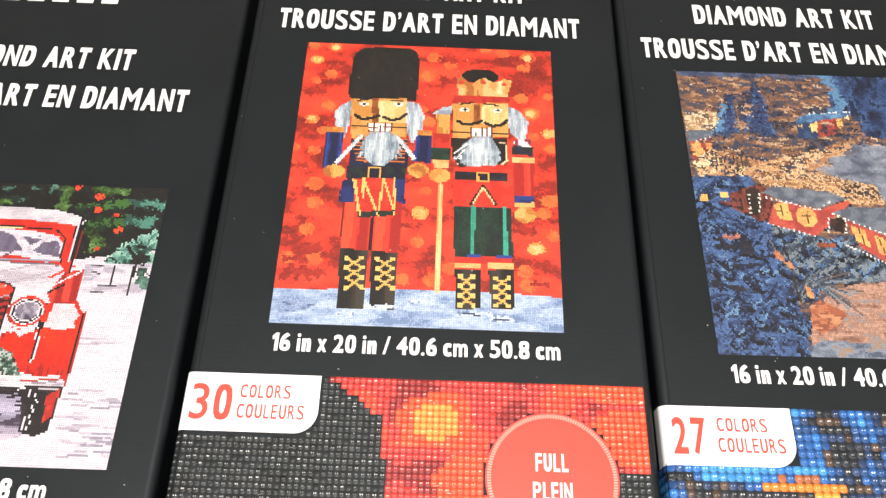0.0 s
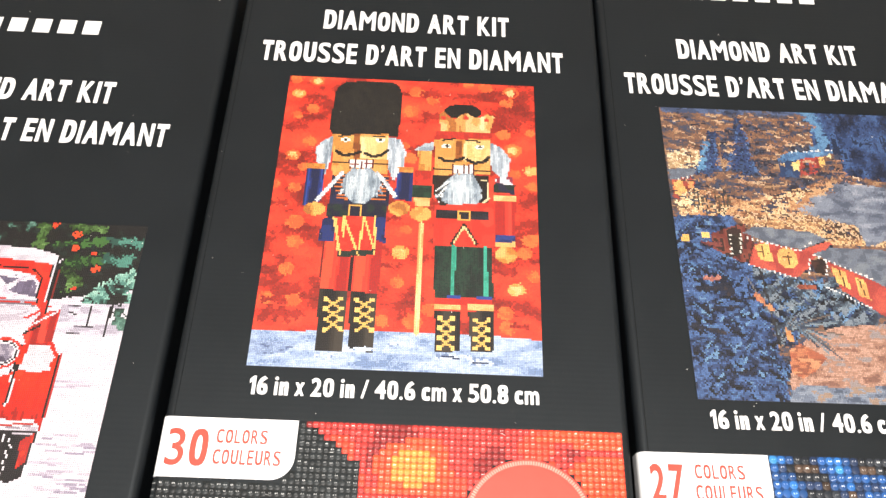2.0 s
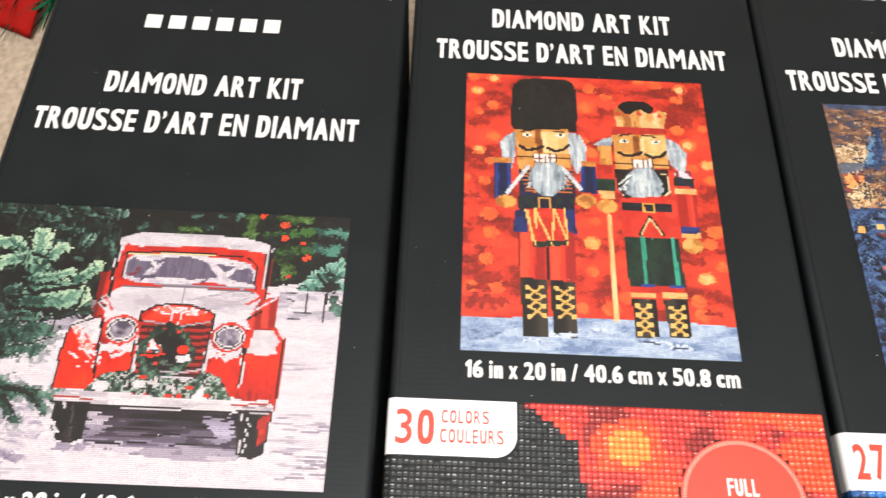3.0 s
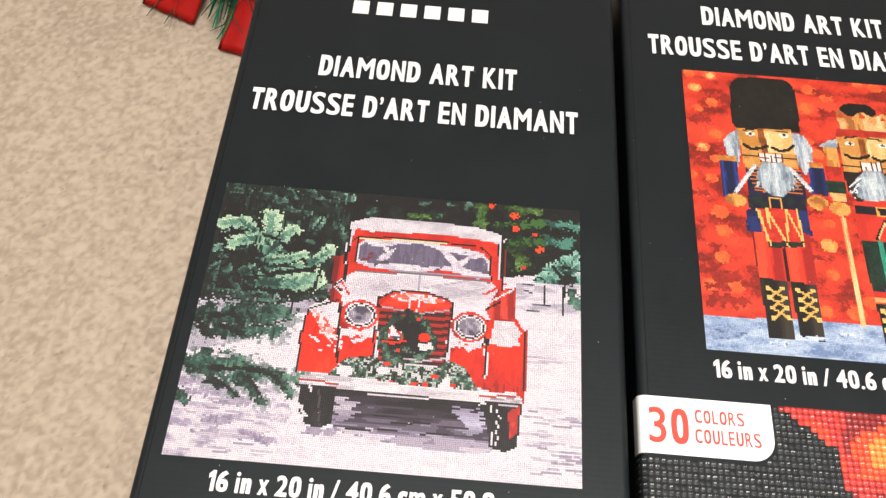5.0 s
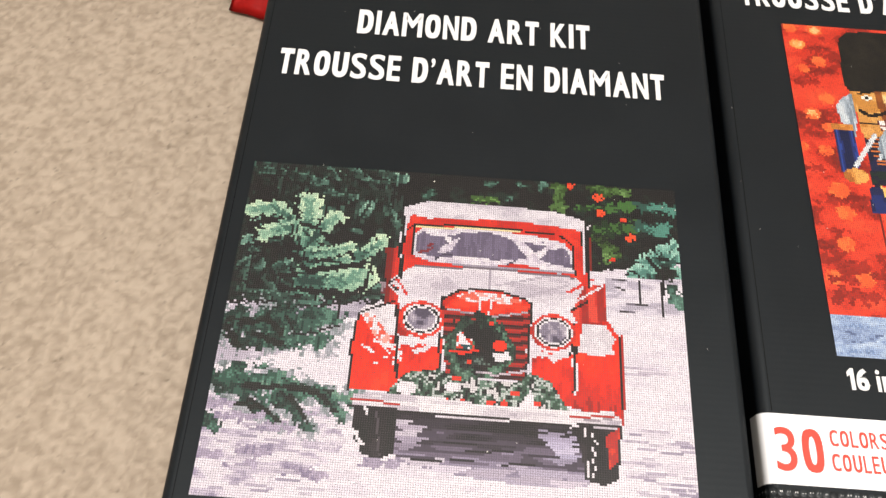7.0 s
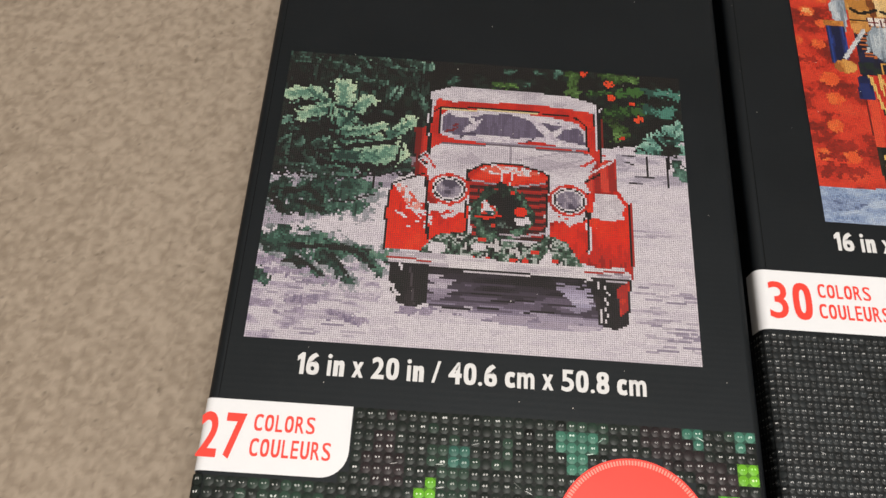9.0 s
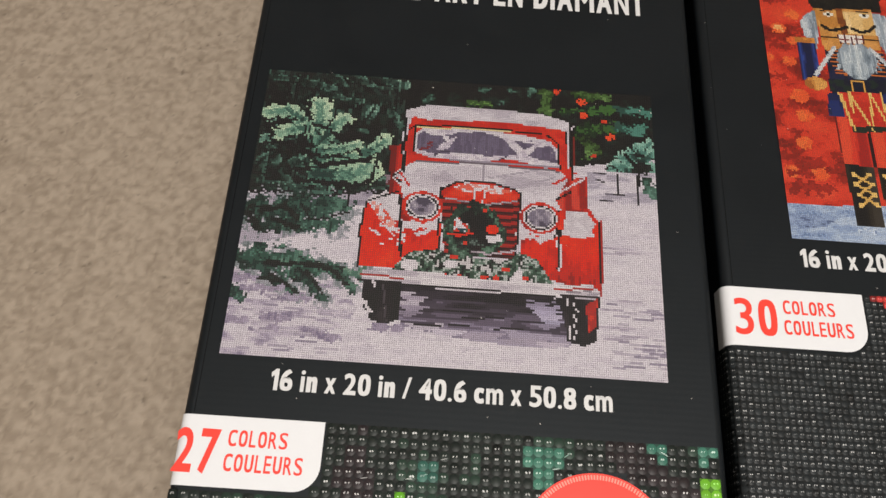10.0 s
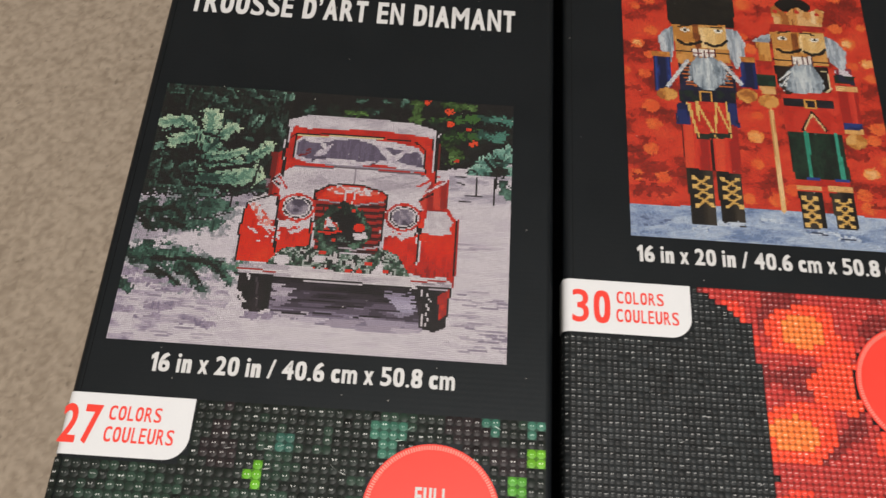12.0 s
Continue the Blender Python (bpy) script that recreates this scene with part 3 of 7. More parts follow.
    a.poly((38.2, 166.2, 40.8, 166.1, 41.1, 168.8, 38.4, 168.9), "e8be6c")
    a.poly((38.7, 172.6, 41.3, 172.5, 41.5, 175.1, 38.9, 175.3), "e8be6c")
    a.poly((39.2, 178.9, 41.8, 178.8, 42, 181.4, 39.4, 181.6), "e8be6c")
    a.poly((46.4, 159.7, 49.1, 159.5, 49.3, 162.3, 46.6, 162.4), "e8be6c")
    a.poly((46.8, 165.8, 49.5, 165.7, 49.7, 168.4, 47, 168.5), "e8be6c")
    a.poly((47.3, 172.2, 49.9, 172.1, 50.1, 174.8, 47.5, 174.9), "e8be6c")
    a.poly((47.7, 178.5, 50.4, 178.4, 50.6, 181.1, 47.9, 181.2), "e8be6c")
    a.line(1.4, (56.9, 161.4, 65.8, 167), "d9ab58")
    a.line(1.4, (65.5, 161, 57.3, 167.4), "d9ab58")
    a.line(1.4, (57.3, 167.4, 66.1, 173.1), "d9ab58")
    a.line(1.4, (65.8, 167, 57.6, 173.4), "d9ab58")
    a.line(1.4, (57.6, 173.4, 66.5, 179.6), "d9ab58")
    a.line(1.4, (66.1, 173.1, 58, 179.9), "d9ab58")
    a.dot(61.5, 167.2, 1.2, 1.2, "1c140c")
    a.dot(61.9, 173.3, 1.2, 1.2, "1c140c")
    a.poly((55.4, 160.1, 58.2, 160, 58.3, 162.7, 55.6, 162.9), "e8be6c")
    a.poly((55.8, 166.1, 58.5, 166, 58.7, 168.7, 56, 168.8), "e8be6c")
    a.poly((56.2, 172.2, 58.9, 172, 59, 174.7, 56.4, 174.8), "e8be6c")
    a.poly((56.6, 178.7, 59.3, 178.5, 59.4, 181.2, 56.8, 181.3), "e8be6c")
    a.poly((64, 159.7, 66.7, 159.6, 66.9, 162.3, 64.2, 162.5), "e8be6c")
    a.poly((64.4, 165.7, 67.1, 165.6, 67.2, 168.3, 64.5, 168.4), "e8be6c")
    a.poly((64.7, 171.8, 67.4, 171.7, 67.5, 174.4, 64.8, 174.5), "e8be6c")
    a.poly((65, 178.3, 67.7, 178.2, 67.9, 180.8, 65.2, 180.9), "e8be6c")
    a.dot(115.1, 23.7, 12.1, 6.2, "14120f")
    a.poly((100.2, 26.8, 102.2, 23.4, 106.2, 28.6, 110, 29.9, 117.1, 24.5, 123.3, 28.5, 127.1, 27.8, 130.5, 25, 135.7, 26.8, 132.5, 40, 100.8, 40.6), "a8642c", "cf924e", "e0b074", "eccb98", by=0.6 * a.noise(4, 9) + 0.4 * (a.x - 98) / 40)
    a.dot(102.8, 29.3, 1.6, 1.6, "c8301f")
    a.dot(117.2, 28.8, 1.6, 1.6, "c8301f")
    a.dot(130.5, 29.8, 1.6, 1.6, "c8301f")
    a.poly((97.6, 40.4, 134.2, 39.9, 133.8, 45.7, 97.4, 46.7), "a8261c", "b82e20")
    a.poly((97.8, 49.3, 91.7, 49.8, 85.2, 55.4, 86.9, 56.6, 96.1, 56.9), "aab4be", "8793a0")
    a.poly((132.9, 47.4, 139.6, 50.6, 145.8, 59.7, 143.7, 74.7, 138.4, 73.4, 133.6, 67.5), "7a8794", "98a4b0", "b4bec8", "c8d0d6", by=a.noise(2, 12))
    a.poly((97.4, 46.7, 133.1, 44.7, 132.8, 72, 97.9, 74), "b9762e", "c98d44", "d29a50", by=a.noise(6, 14))
    a.poly((116.9, 46.7, 132.8, 46.2, 132.3, 63.5, 117, 62.7), "e6c07e", "dcb06a", by=a.noise(8, 8))
    a.poly((111.5, 47.2, 115.5, 47, 115.3, 62.4, 111.3, 63), "7d421a", "94521f")
    a.poly((115.9, 48.8, 118.2, 48.7, 118.3, 62.2, 116, 62.4), "efcd94")
    a.dot(105.2, 51.8, 3.1, 1.6, "e9e6da")
    a.dot(105.5, 51.5, 1.2, 1.2, "14120f")
    a.dot(126.1, 51.4, 3.1, 1.6, "e9e6da")
    a.dot(126.5, 51.2, 1.2, 1.2, "14120f")
    a.line(1.1, (102.1, 47.3, 110.1, 45.6), "1a1510")
    a.line(1.1, (117.9, 46.4, 126.7, 47.2), "1a1510")
    a.line(2.2, (100.8, 60.7, 105.3, 63.4, 112, 62.2, 116, 60.3), "17120e")
    a.line(2.2, (118.3, 61.4, 123.6, 63.8, 129.4, 62.2, 132.3, 59), "17120e")
    a.line(1.2, (97.5, 69.1, 132.2, 69.2), "2a1a12")
    a.poly((109.7, 66, 122.9, 65.3, 122.9, 71.8, 109.8, 72.5), "e8e2dc")
    a.line(0.9, (109.7, 65.6, 109.6, 72.9), "5a1a20")
    a.line(0.9, (113, 65.4, 112.9, 72.7), "5a1a20")
    a.line(0.9, (116.3, 65.2, 116.2, 72.6), "5a1a20")
    a.line(0.9, (119.6, 65, 119.5, 72.4), "5a1a20")
    a.line(0.9, (122.9, 64.9, 122.8, 72.2), "5a1a20")
    a.poly((96.5, 74, 131.5, 72.7, 132.5, 91.6, 125.2, 96.6, 103.4, 95.8, 98.6, 89.4), "16110e", "231a15")
    a.line(1.1, (131, 77.8, 132, 89.6, 126, 95.8), "d8c8a0")
    a.line(1.1, (126.9, 76, 131, 76.8), "c8b890")
    a.bough(3.7, (111.7, 74, 108.9, 84), "6f7d8a", "94a2ae", "aab6c0", rag=0.5)
    a.bough(3.7, (113.9, 73.9, 112.2, 83.8), "6f7d8a", "94a2ae", "aab6c0", rag=0.5)
    a.bough(3.7, (116, 73.8, 115.4, 83.6), "6f7d8a", "94a2ae", "aab6c0", rag=0.5)
    a.bough(3.7, (118.2, 73.7, 118.7, 83.4), "6f7d8a", "94a2ae", "aab6c0", rag=0.5)
    a.bough(3.7, (120.3, 73.5, 122, 83.3), "6f7d8a", "94a2ae", "aab6c0", rag=0.5)
    a.line(1.2, (111.1, 74, 99.6, 89), "c2ccd2")
    a.line(1.2, (111.6, 74, 101.4, 87.9), "7a8894")
    a.line(1.2, (112, 74, 103.2, 86.8), "8c9aa6")
    a.line(1.2, (112.5, 74, 103, 85.9), "b4c0c8")
    a.line(1.2, (113, 73.9, 104.9, 91.1), "ccd4d8")
    a.line(1.2, (113.5, 73.9, 106.7, 90), "9aa7b2")
    a.line(1.2, (114, 73.9, 106.6, 89), "a8b4be")
    a.line(1.2, (114.4, 73.9, 108.4, 87.9), "c2ccd2")
    a.line(1.2, (114.9, 73.8, 110.2, 93.1), "7a8894")
    a.line(1.2, (115.4, 73.8, 110.1, 92.2), "8c9aa6")
    a.line(1.2, (115.9, 73.8, 111.9, 91.1), "b4c0c8")
    a.line(1.2, (116.3, 73.8, 113.7, 89.1), "ccd4d8")
    a.line(1.2, (116.8, 73.7, 113.6, 93.5), "9aa7b2")
    a.line(1.2, (117.3, 73.7, 115.4, 91.6), "a8b4be")
    a.line(1.2, (117.8, 73.7, 117.2, 89.6), "c2ccd2")
    a.line(1.2, (118.2, 73.7, 117.1, 87.8), "7a8894")
    a.line(1.2, (118.7, 73.6, 118.9, 92.1), "8c9aa6")
    a.line(1.2, (119.2, 73.6, 120.7, 90.1), "b4c0c8")
    a.line(1.2, (119.7, 73.6, 120.6, 88.3), "ccd4d8")
    a.line(1.2, (120.2, 73.6, 122.4, 86.3), "9aa7b2")
    a.line(1.2, (120.6, 73.5, 124.2, 90.6), "a8b4be")
    a.line(1.2, (121.1, 73.5, 124.1, 88.8), "c2ccd2")
    a.line(1.2, (121.6, 73.5, 125.9, 86.8), "7a8894")
    a.line(1.2, (122.1, 73.4, 127.8, 84.8), "8c9aa6")
    a.line(1.2, (122.5, 73.4, 127.6, 89.3), "b4c0c8")
    a.poly((109.5, 73.6, 122.5, 73, 126, 80, 127.5, 88, 124.5, 96.5, 113, 97.5, 105.5, 94, 99.5, 90.5, 101.5, 84, 104.5, 79), *whisker,
           by=np.clip(0.55 * a.noise(1.4, 8, 2) + 0.50 - 0.026 * np.abs(a.x - 115) - 0.012 * np.abs(a.y - 84), 0, 0.999))
    for k in range(6):
        a.line(1.0, (107.5 - k, 78 + 2.4 * k, 99.5 + 0.6 * k, 85.5 + 2.0 * k), ("e4e8e8", "2a211c")[k % 2])
    a.poly((87.2, 56.1, 95.9, 55.6, 95.9, 70.8, 88.2, 71.3), "b8762f", "d6994c", "e0aa60", by=a.noise(3, 14))
    a.poly((85.7, 71.4, 95.9, 70.8, 96.2, 81.7, 86.1, 82.2), "c42e1f", "a8261a")
    a.poly((84.8, 82.3, 96.8, 81.6, 97, 90.7, 85.1, 91.3), "14291f", "1d3a2a")
    a.poly((86.4, 91.3, 95.7, 90.8, 95.9, 97, 86.6, 97.5), "e0b070", "d09a58")
    a.dot(90.7, 102.5, 6.7, 5.1, "a5642a", "c9863c", "dda050", by=a.noise(7, 7))
    a.poly((136.5, 73.9, 147, 73.3, 146.9, 78.9, 136.4, 79.5), "3a2a4a", "d8d0d8", "8a3040", by=a.noise(4, 4))
    a.poly((99.4, 96.2, 135.7, 92.4, 136.2, 120.9, 99.3, 122.7), "cf3422", "c42c1c", "d83c28", by=a.noise(12, 20))
    a.poly((98.8, 100.3, 136.5, 98.4, 135.5, 123.4, 99.3, 124.4), "cf3422", "c42c1c", "d83c28", by=a.noise(12, 20))
    a.poly((99.8, 99.5, 132.3, 99.4, 132.2, 105.1, 99.9, 105.2), "17161c", "23222c")
    a.line(1.1, (113.9, 99.5, 120.7, 99.6, 120.7, 105.3, 114, 105.3, 113.9, 99.5), "d9a04a")
    a.poly((135.6, 78.3, 148.6, 78.8, 147.8, 85.6, 135, 85.1), "17261f", "24243a")
    a.poly((136.6, 85.4, 149, 86.4, 147.6, 120.4, 135.6, 120.9), "a8221a", "cc3324", "d83e2c", "a8221a", by=a.bands(0, 24, 0.2))
    a.poly((135.8, 98.4, 148.1, 97.8, 147.3, 118.7, 135.9, 119.3), "a8221a", "cc3324", "d83e2c", "a8221a", by=a.bands(0, 24, 0.2))
    a.poly((135, 87.1, 149.3, 87.5, 148.9, 91.1, 134.9, 91), "dfa565", "e8bb80")
    a.line(2, (110.3, 122, 117.2, 108.5, 124.6, 121.7), "1c120c")
    a.line(1.1, (110.9, 122, 117.2, 110.1, 123.9, 121.3), "e6c58a")
    a.poly((136.3, 115.1, 147.7, 114.6, 147.6, 119.8, 136.2, 120.4), "1c2a60", "26387a")
    a.poly((135.9, 120, 148.3, 119.4, 148.2, 122.7, 135.8, 123.3), "dfa862")
    a.dot(142.4, 128.2, 6.5, 5.6, "b8762f", "d6994c", "e0aa60", by=a.noise(7, 7))
    a.poly((99.9, 123.8, 133.8, 124, 134.8, 157.1, 100.6, 157.7), "101d17", "152a20", "1b3628", "12241b", by=a.noise(4, 12, 3), spread=0.3)
    a.line(2.3, (111.4, 124.2, 111.3, 156), "2a8f76", "38a088")
    a.line(2.3, (130.2, 124.2, 130.5, 156.6), "2a8f76", "38a088")
    a.poly((100.6, 157.7, 134.5, 157.2, 134.1, 161.6, 101, 162.4), "c82c1c", "b8261a")
    a.poly((108.2, 156.2, 116.2, 155.8, 116.2, 157.9, 108.3, 158.2), "26408a")
    a.poly((125, 156.1, 133.6, 155.7, 133.6, 157.8, 125, 158.2), "26408a")
    a.poly((100.7, 162.4, 115.6, 162.2, 115.6, 165.3, 100.8, 165.5), "dba05c", "e4b070")
    a.poly((120.1, 161.5, 134.8, 161.5, 134.7, 165, 120.5, 165.3), "dba05c", "e4b070")
    a.poly((101.4, 165.8, 115.9, 165.6, 115.6, 190.2, 101.9, 191.4), "12100c", "1c1812", "2a241c", "38322a", by=a.bands(0, 15, 0.2))
    a.poly((120.2, 165.6, 134.7, 165.3, 134.7, 189.4, 122.3, 190.5), "12100c", "1c1812", "2a241c", "38322a", by=a.bands(0, 15, 0.2))
    a.line(1.4, (104.2, 170.7, 111.8, 176.5), "d9ab58")
    a.line(1.4, (111.7, 170.4, 104.3, 176.8), "d9ab58")
    a.line(1.4, (104.3, 176.8, 111.8, 182.4), "d9ab58")
    a.line(1.4, (111.8, 176.5, 104.4, 182.8), "d9ab58")
    a.line(1.4, (104.4, 182.8, 111.9, 188.4), "d9ab58")
    a.line(1.4, (111.8, 182.4, 104.5, 188.7), "d9ab58")
    a.dot(108, 176.6, 1.2, 1.2, "1c140c")
    a.dot(108.1, 182.6, 1.2, 1.2, "1c140c")
    a.poly((102.8, 169.4, 105.5, 169.3, 105.6, 172, 102.9, 172.1), "e8be6c")
    a.poly((102.9, 175.5, 105.6, 175.4, 105.7, 178.1, 103, 178.2), "e8be6c")
    a.poly((103.1, 181.5, 105.7, 181.4, 105.8, 184, 103.1, 184.1), "e8be6c")
    a.poly((103.2, 187.4, 105.8, 187.3, 105.9, 189.9, 103.2, 190), "e8be6c")
    a.poly((110.4, 169.1, 113.1, 169, 113.1, 171.7, 110.4, 171.8), "e8be6c")
    a.poly((110.4, 175.2, 113.1, 175.1, 113.1, 177.7, 110.5, 177.9), "e8be6c")
    a.poly((110.5, 181.2, 113.2, 181.1, 113.2, 183.7, 110.5, 183.8), "e8be6c")
    a.poly((110.6, 187.1, 113.2, 187, 113.3, 189.6, 110.6, 189.7), "e8be6c")
    a.line(1.4, (124.4, 170.9, 131.9, 176.3), "d9ab58")
    a.line(1.4, (131.9, 170.5, 124.4, 176.6), "d9ab58")
    a.line(1.4, (124.4, 176.6, 131.8, 182.3), "d9ab58")
    a.line(1.4, (131.9, 176.3, 124.4, 182.6), "d9ab58")
    a.line(1.4, (124.4, 182.6, 131.8, 187.9), "d9ab58")
    a.line(1.4, (131.8, 182.3, 124.4, 188.2), "d9ab58")
    a.dot(128.1, 176.4, 1.2, 1.2, "1c140c")
    a.dot(128.1, 182.4, 1.2, 1.2, "1c140c")
    a.poly((123, 169.6, 125.7, 169.5, 125.7, 172.2, 123, 172.3), "e8be6c")
    a.poly((123, 175.3, 125.7, 175.2, 125.7, 177.9, 123, 178), "e8be6c")
    a.poly((123, 181.3, 125.7, 181.2, 125.7, 183.8, 123, 183.9), "e8be6c")
    a.poly((123, 186.9, 125.7, 186.8, 125.7, 189.4, 123, 189.5), "e8be6c")
    a.poly((130.6, 169.2, 133.3, 169.1, 133.3, 171.8, 130.6, 172), "e8be6c")
    a.poly((130.5, 175, 133.2, 174.9, 133.2, 177.5, 130.5, 177.7), "e8be6c")
    a.poly((130.5, 181, 133.2, 180.9, 133.2, 183.5, 130.5, 183.6), "e8be6c")
    a.poly((130.4, 186.6, 133.1, 186.5, 133.1, 189.1, 130.4, 189.2), "e8be6c")
    a.line(2.3, (91.4, 109.3, 91.4, 180.7), "c98f55", "e6b878", "f0c890", by=a.noise(2, 40))
    a.bough(2.5, (50.7, 191.7, 62.4, 191.7), "6f83a8", "c9d6e6", "b3c3dc", rag=0.9)
    a.bough(2.5, (36.4, 195.5, 44.4, 195.7), "6f83a8", "c9d6e6", "b3c3dc", rag=0.9)
    a.bough(2.5, (60.2, 191.3, 66.1, 191.6), "6f83a8", "c9d6e6", "b3c3dc", rag=0.9)
    a.bough(2.5, (104.3, 193.9, 122, 193.6), "6f83a8", "c9d6e6", "b3c3dc", rag=0.9)
    a.bough(2.5, (122, 196, 133, 196.1), "6f83a8", "c9d6e6", "b3c3dc", rag=0.9)
    a.bough(2.5, (77.6, 187.3, 89.4, 187.3), "6f83a8", "c9d6e6", "b3c3dc", rag=0.9)
    a.line(1.1, (106.5, 193.1, 115.4, 194.4), "2f3a55")
    a.line(1.1, (123.5, 196.3, 131.5, 196.6), "2f3a55")
    a.c = 0.84 * a.c + 0.02 * a.c.mean(2, keepdims=True)
    return a


def art_truck():
    a = Mosaic(203, 162, "c9c2ca", 2)
    ground = 0.75 * a.noise(20, 3, 3) + 0.25 * a.noise(60, 30)
    a.fill(a.y > 0, "978ba0", "b3a8b8", "c2b9c6", "ccc5cd", "d2ccd2", "d6d0d5", "cbc4cc", by=np.clip(0.75 * ground + 0.40, 0, 0.999))
    a.poly((-2.7, -2.4, 205.2, -1.7, 203.9, 40.9, 161.1, 48.5, 73.5, 63.4, 63.1, 74.1, -0.7, 74.7), "0d0b0a", "14110f", "15120f", "1a1c17", "203028", "110f0d", by=a.noise(7, 5, 3))
    a.poly((-8.9, 75.3, 62.8, 70.2, 60.8, 79.2, 36.2, 82.6, 27.2, 99.2, -4.1, 107.6), "8f8896", "a9a2ae", "c2bcc6", by=a.noise(10, 4, 3))
    a.fill(a.inside(-1, -0.7, 71.9, -1.5, 74.9, 63.3, 62.6, 67.5, 1.5, 70.3) & (a.noise(1.2, 6, 2) > 0.62), "1c2a24", "2c4038", "3c5a4e", by=a.noise(6, 5))
    a.spray(3.4, (-0.3, 4.2, 10.1, 4.9), "12100e", "16201b", "20332b", "30493f", "456458", "5c7f70")
    a.spray(2.5, (11.7, 5.5, 19.2, 6.4), "12100e", "16201b", "20332b", "30493f", "456458", "5c7f70")
    a.spray(4.2, (17.7, 6.5, 35.7, 9.6), "12100e", "16201b", "20332b", "30493f", "456458", "5c7f70")
    a.spray(5, (32.9, 1.6, 40.3, 4.8), "12100e", "16201b", "20332b", "30493f", "456458", "5c7f70", "86a894")
    a.spray(2.9, (28.6, 12, 43.8, 16.4), "12100e", "16201b", "20332b", "30493f", "456458", "5c7f70")
    a.spray(4.6, (43, 1.5, 54.5, 4.4), "12100e", "16201b", "20332b", "30493f", "456458", "5c7f70", "86a894")
    a.spray(4.2, (55.8, 2, 72.9, 3.7), "12100e", "16201b", "20332b", "30493f", "456458", "5c7f70", "86a894")
    a.spray(1.7, (54.7, 7.4, 72.4, 6), "12100e", "16201b", "20332b", "30493f", "456458", "5c7f70", "9cb8a4")
    a.spray(4.6, (52.6, 30.2, 57.5, 19.7), "12100e", "16201b", "20332b", "30493f", "456458", "5c7f70", "86a894")
    a.spray(3.4, (43.9, 18.2, 50.2, 15.9), "12100e", "16201b", "20332b", "30493f", "456458", "5c7f70")
    a.spray(2.5, (47.5, 41.2, 51.4, 35.7), "12100e", "16201b", "20332b", "30493f", "456458", "5c7f70")
    a.spray(2.9, (64.9, 16.6, 69.5, 27.1), "12100e", "16201b", "20332b", "30493f", "456458", "5c7f70")
    a.spray(2.5, (18.1, 22, 22.8, 25.3), "12100e", "16201b", "20332b", "30493f", "456458", "5c7f70")
    a.spray(2.9, (1, 46.5, 8.5, 49.4), "12100e", "16201b", "20332b", "30493f", "456458", "5c7f70")
    a.spray(5, (1.9, 61.2, 5.1, 55.5), "12100e", "16201b", "20332b", "30493f", "456458", "5c7f70")
    a.spray(3.8, (10.3, 52.7, 11.6, 58.4), "12100e", "16201b", "20332b", "30493f", "456458", "5c7f70")
    a.spray(6.3, (10.3, 62.9, 19.7, 71.3), "12100e", "16201b", "20332b", "30493f", "456458", "5c7f70")
    a.spray(5, (1.7, 71.9, 18.3, 71.4), "12100e", "16201b", "20332b", "30493f", "456458", "5c7f70")
    a.spray(7.1, (24.1, 73, 46, 69.4), "1c2e27", "2e4a40", "446659", "5f8474", "7fa28e")
    a.spray(6.3, (46, 69.4, 68, 65.5), "12100e", "16201b", "20332b", "30493f", "456458", "5c7f70")
    a.spray(6.3, (21.1, 57.7, 32.9, 52.1), "1c2e27", "2e4a40", "446659", "5f8474", "7fa28e")
    a.spray(8.4, (29.7, 53.7, 30.6, 40.7), "1c2e27", "2e4a40", "446659", "5f8474", "7fa28e")
    a.spray(8.4, (30.8, 43.2, 34.8, 36.9), "1c2e27", "2e4a40", "446659", "5f8474", "7fa28e")
    a.spray(4.2, (18.1, 41.7, 11.8, 41.8, 2.2, 44.6), "1c2e27", "2e4a40", "446659", "5f8474", "7fa28e")
    a.spray(4.2, (18.9, 29.2, 5.1, 34.5), "1c2e27", "2e4a40", "446659", "5f8474", "7fa28e")
    a.spray(7.6, (26.3, 63.5, 45.1, 60.7), "1c2e27", "2e4a40", "446659", "5f8474", "7fa28e")
    a.spray(12.4, (34, 62.2, 47.6, 62.6, 57.6, 58.5), "24423a", "3c6254", "5c8672", "7fa48a", "98b89c", "acc6a6", "bdd2b0")
    a.spray(5.6, (33.1, 53.4, 58.3, 49.2), "24423a", "3c6254", "5c8672", "7fa48a", "98b89c", "acc6a6", "bdd2b0")
    a.spray(6.8, (22.7, 31.8, 14.1, 25.2, 2.8, 27.5), "24423a", "3c6254", "5c8672", "7fa48a", "98b89c", "acc6a6", "bdd2b0")
    a.spray(7.3, (29.9, 34.8, 18.7, 37, 11, 39.7), "24423a", "3c6254", "5c8672", "7fa48a", "98b89c", "acc6a6", "bdd2b0")
    a.spray(9.6, (30.4, 44.3, 30.2, 31.9, 29.2, 19.7), "24423a", "3c6254", "5c8672", "7fa48a", "98b89c", "acc6a6", "bdd2b0")
    a.spray(7.9, (32.6, 43.1, 38.1, 33.1, 42.6, 28.8), "24423a", "3c6254", "5c8672", "7fa48a", "98b89c", "acc6a6", "bdd2b0")
    a.spray(5.1, (32.6, 48.6, 43.8, 47.1, 51.5, 43.7), "24423a", "3c6254", "5c8672", "7fa48a", "98b89c", "acc6a6", "bdd2b0")
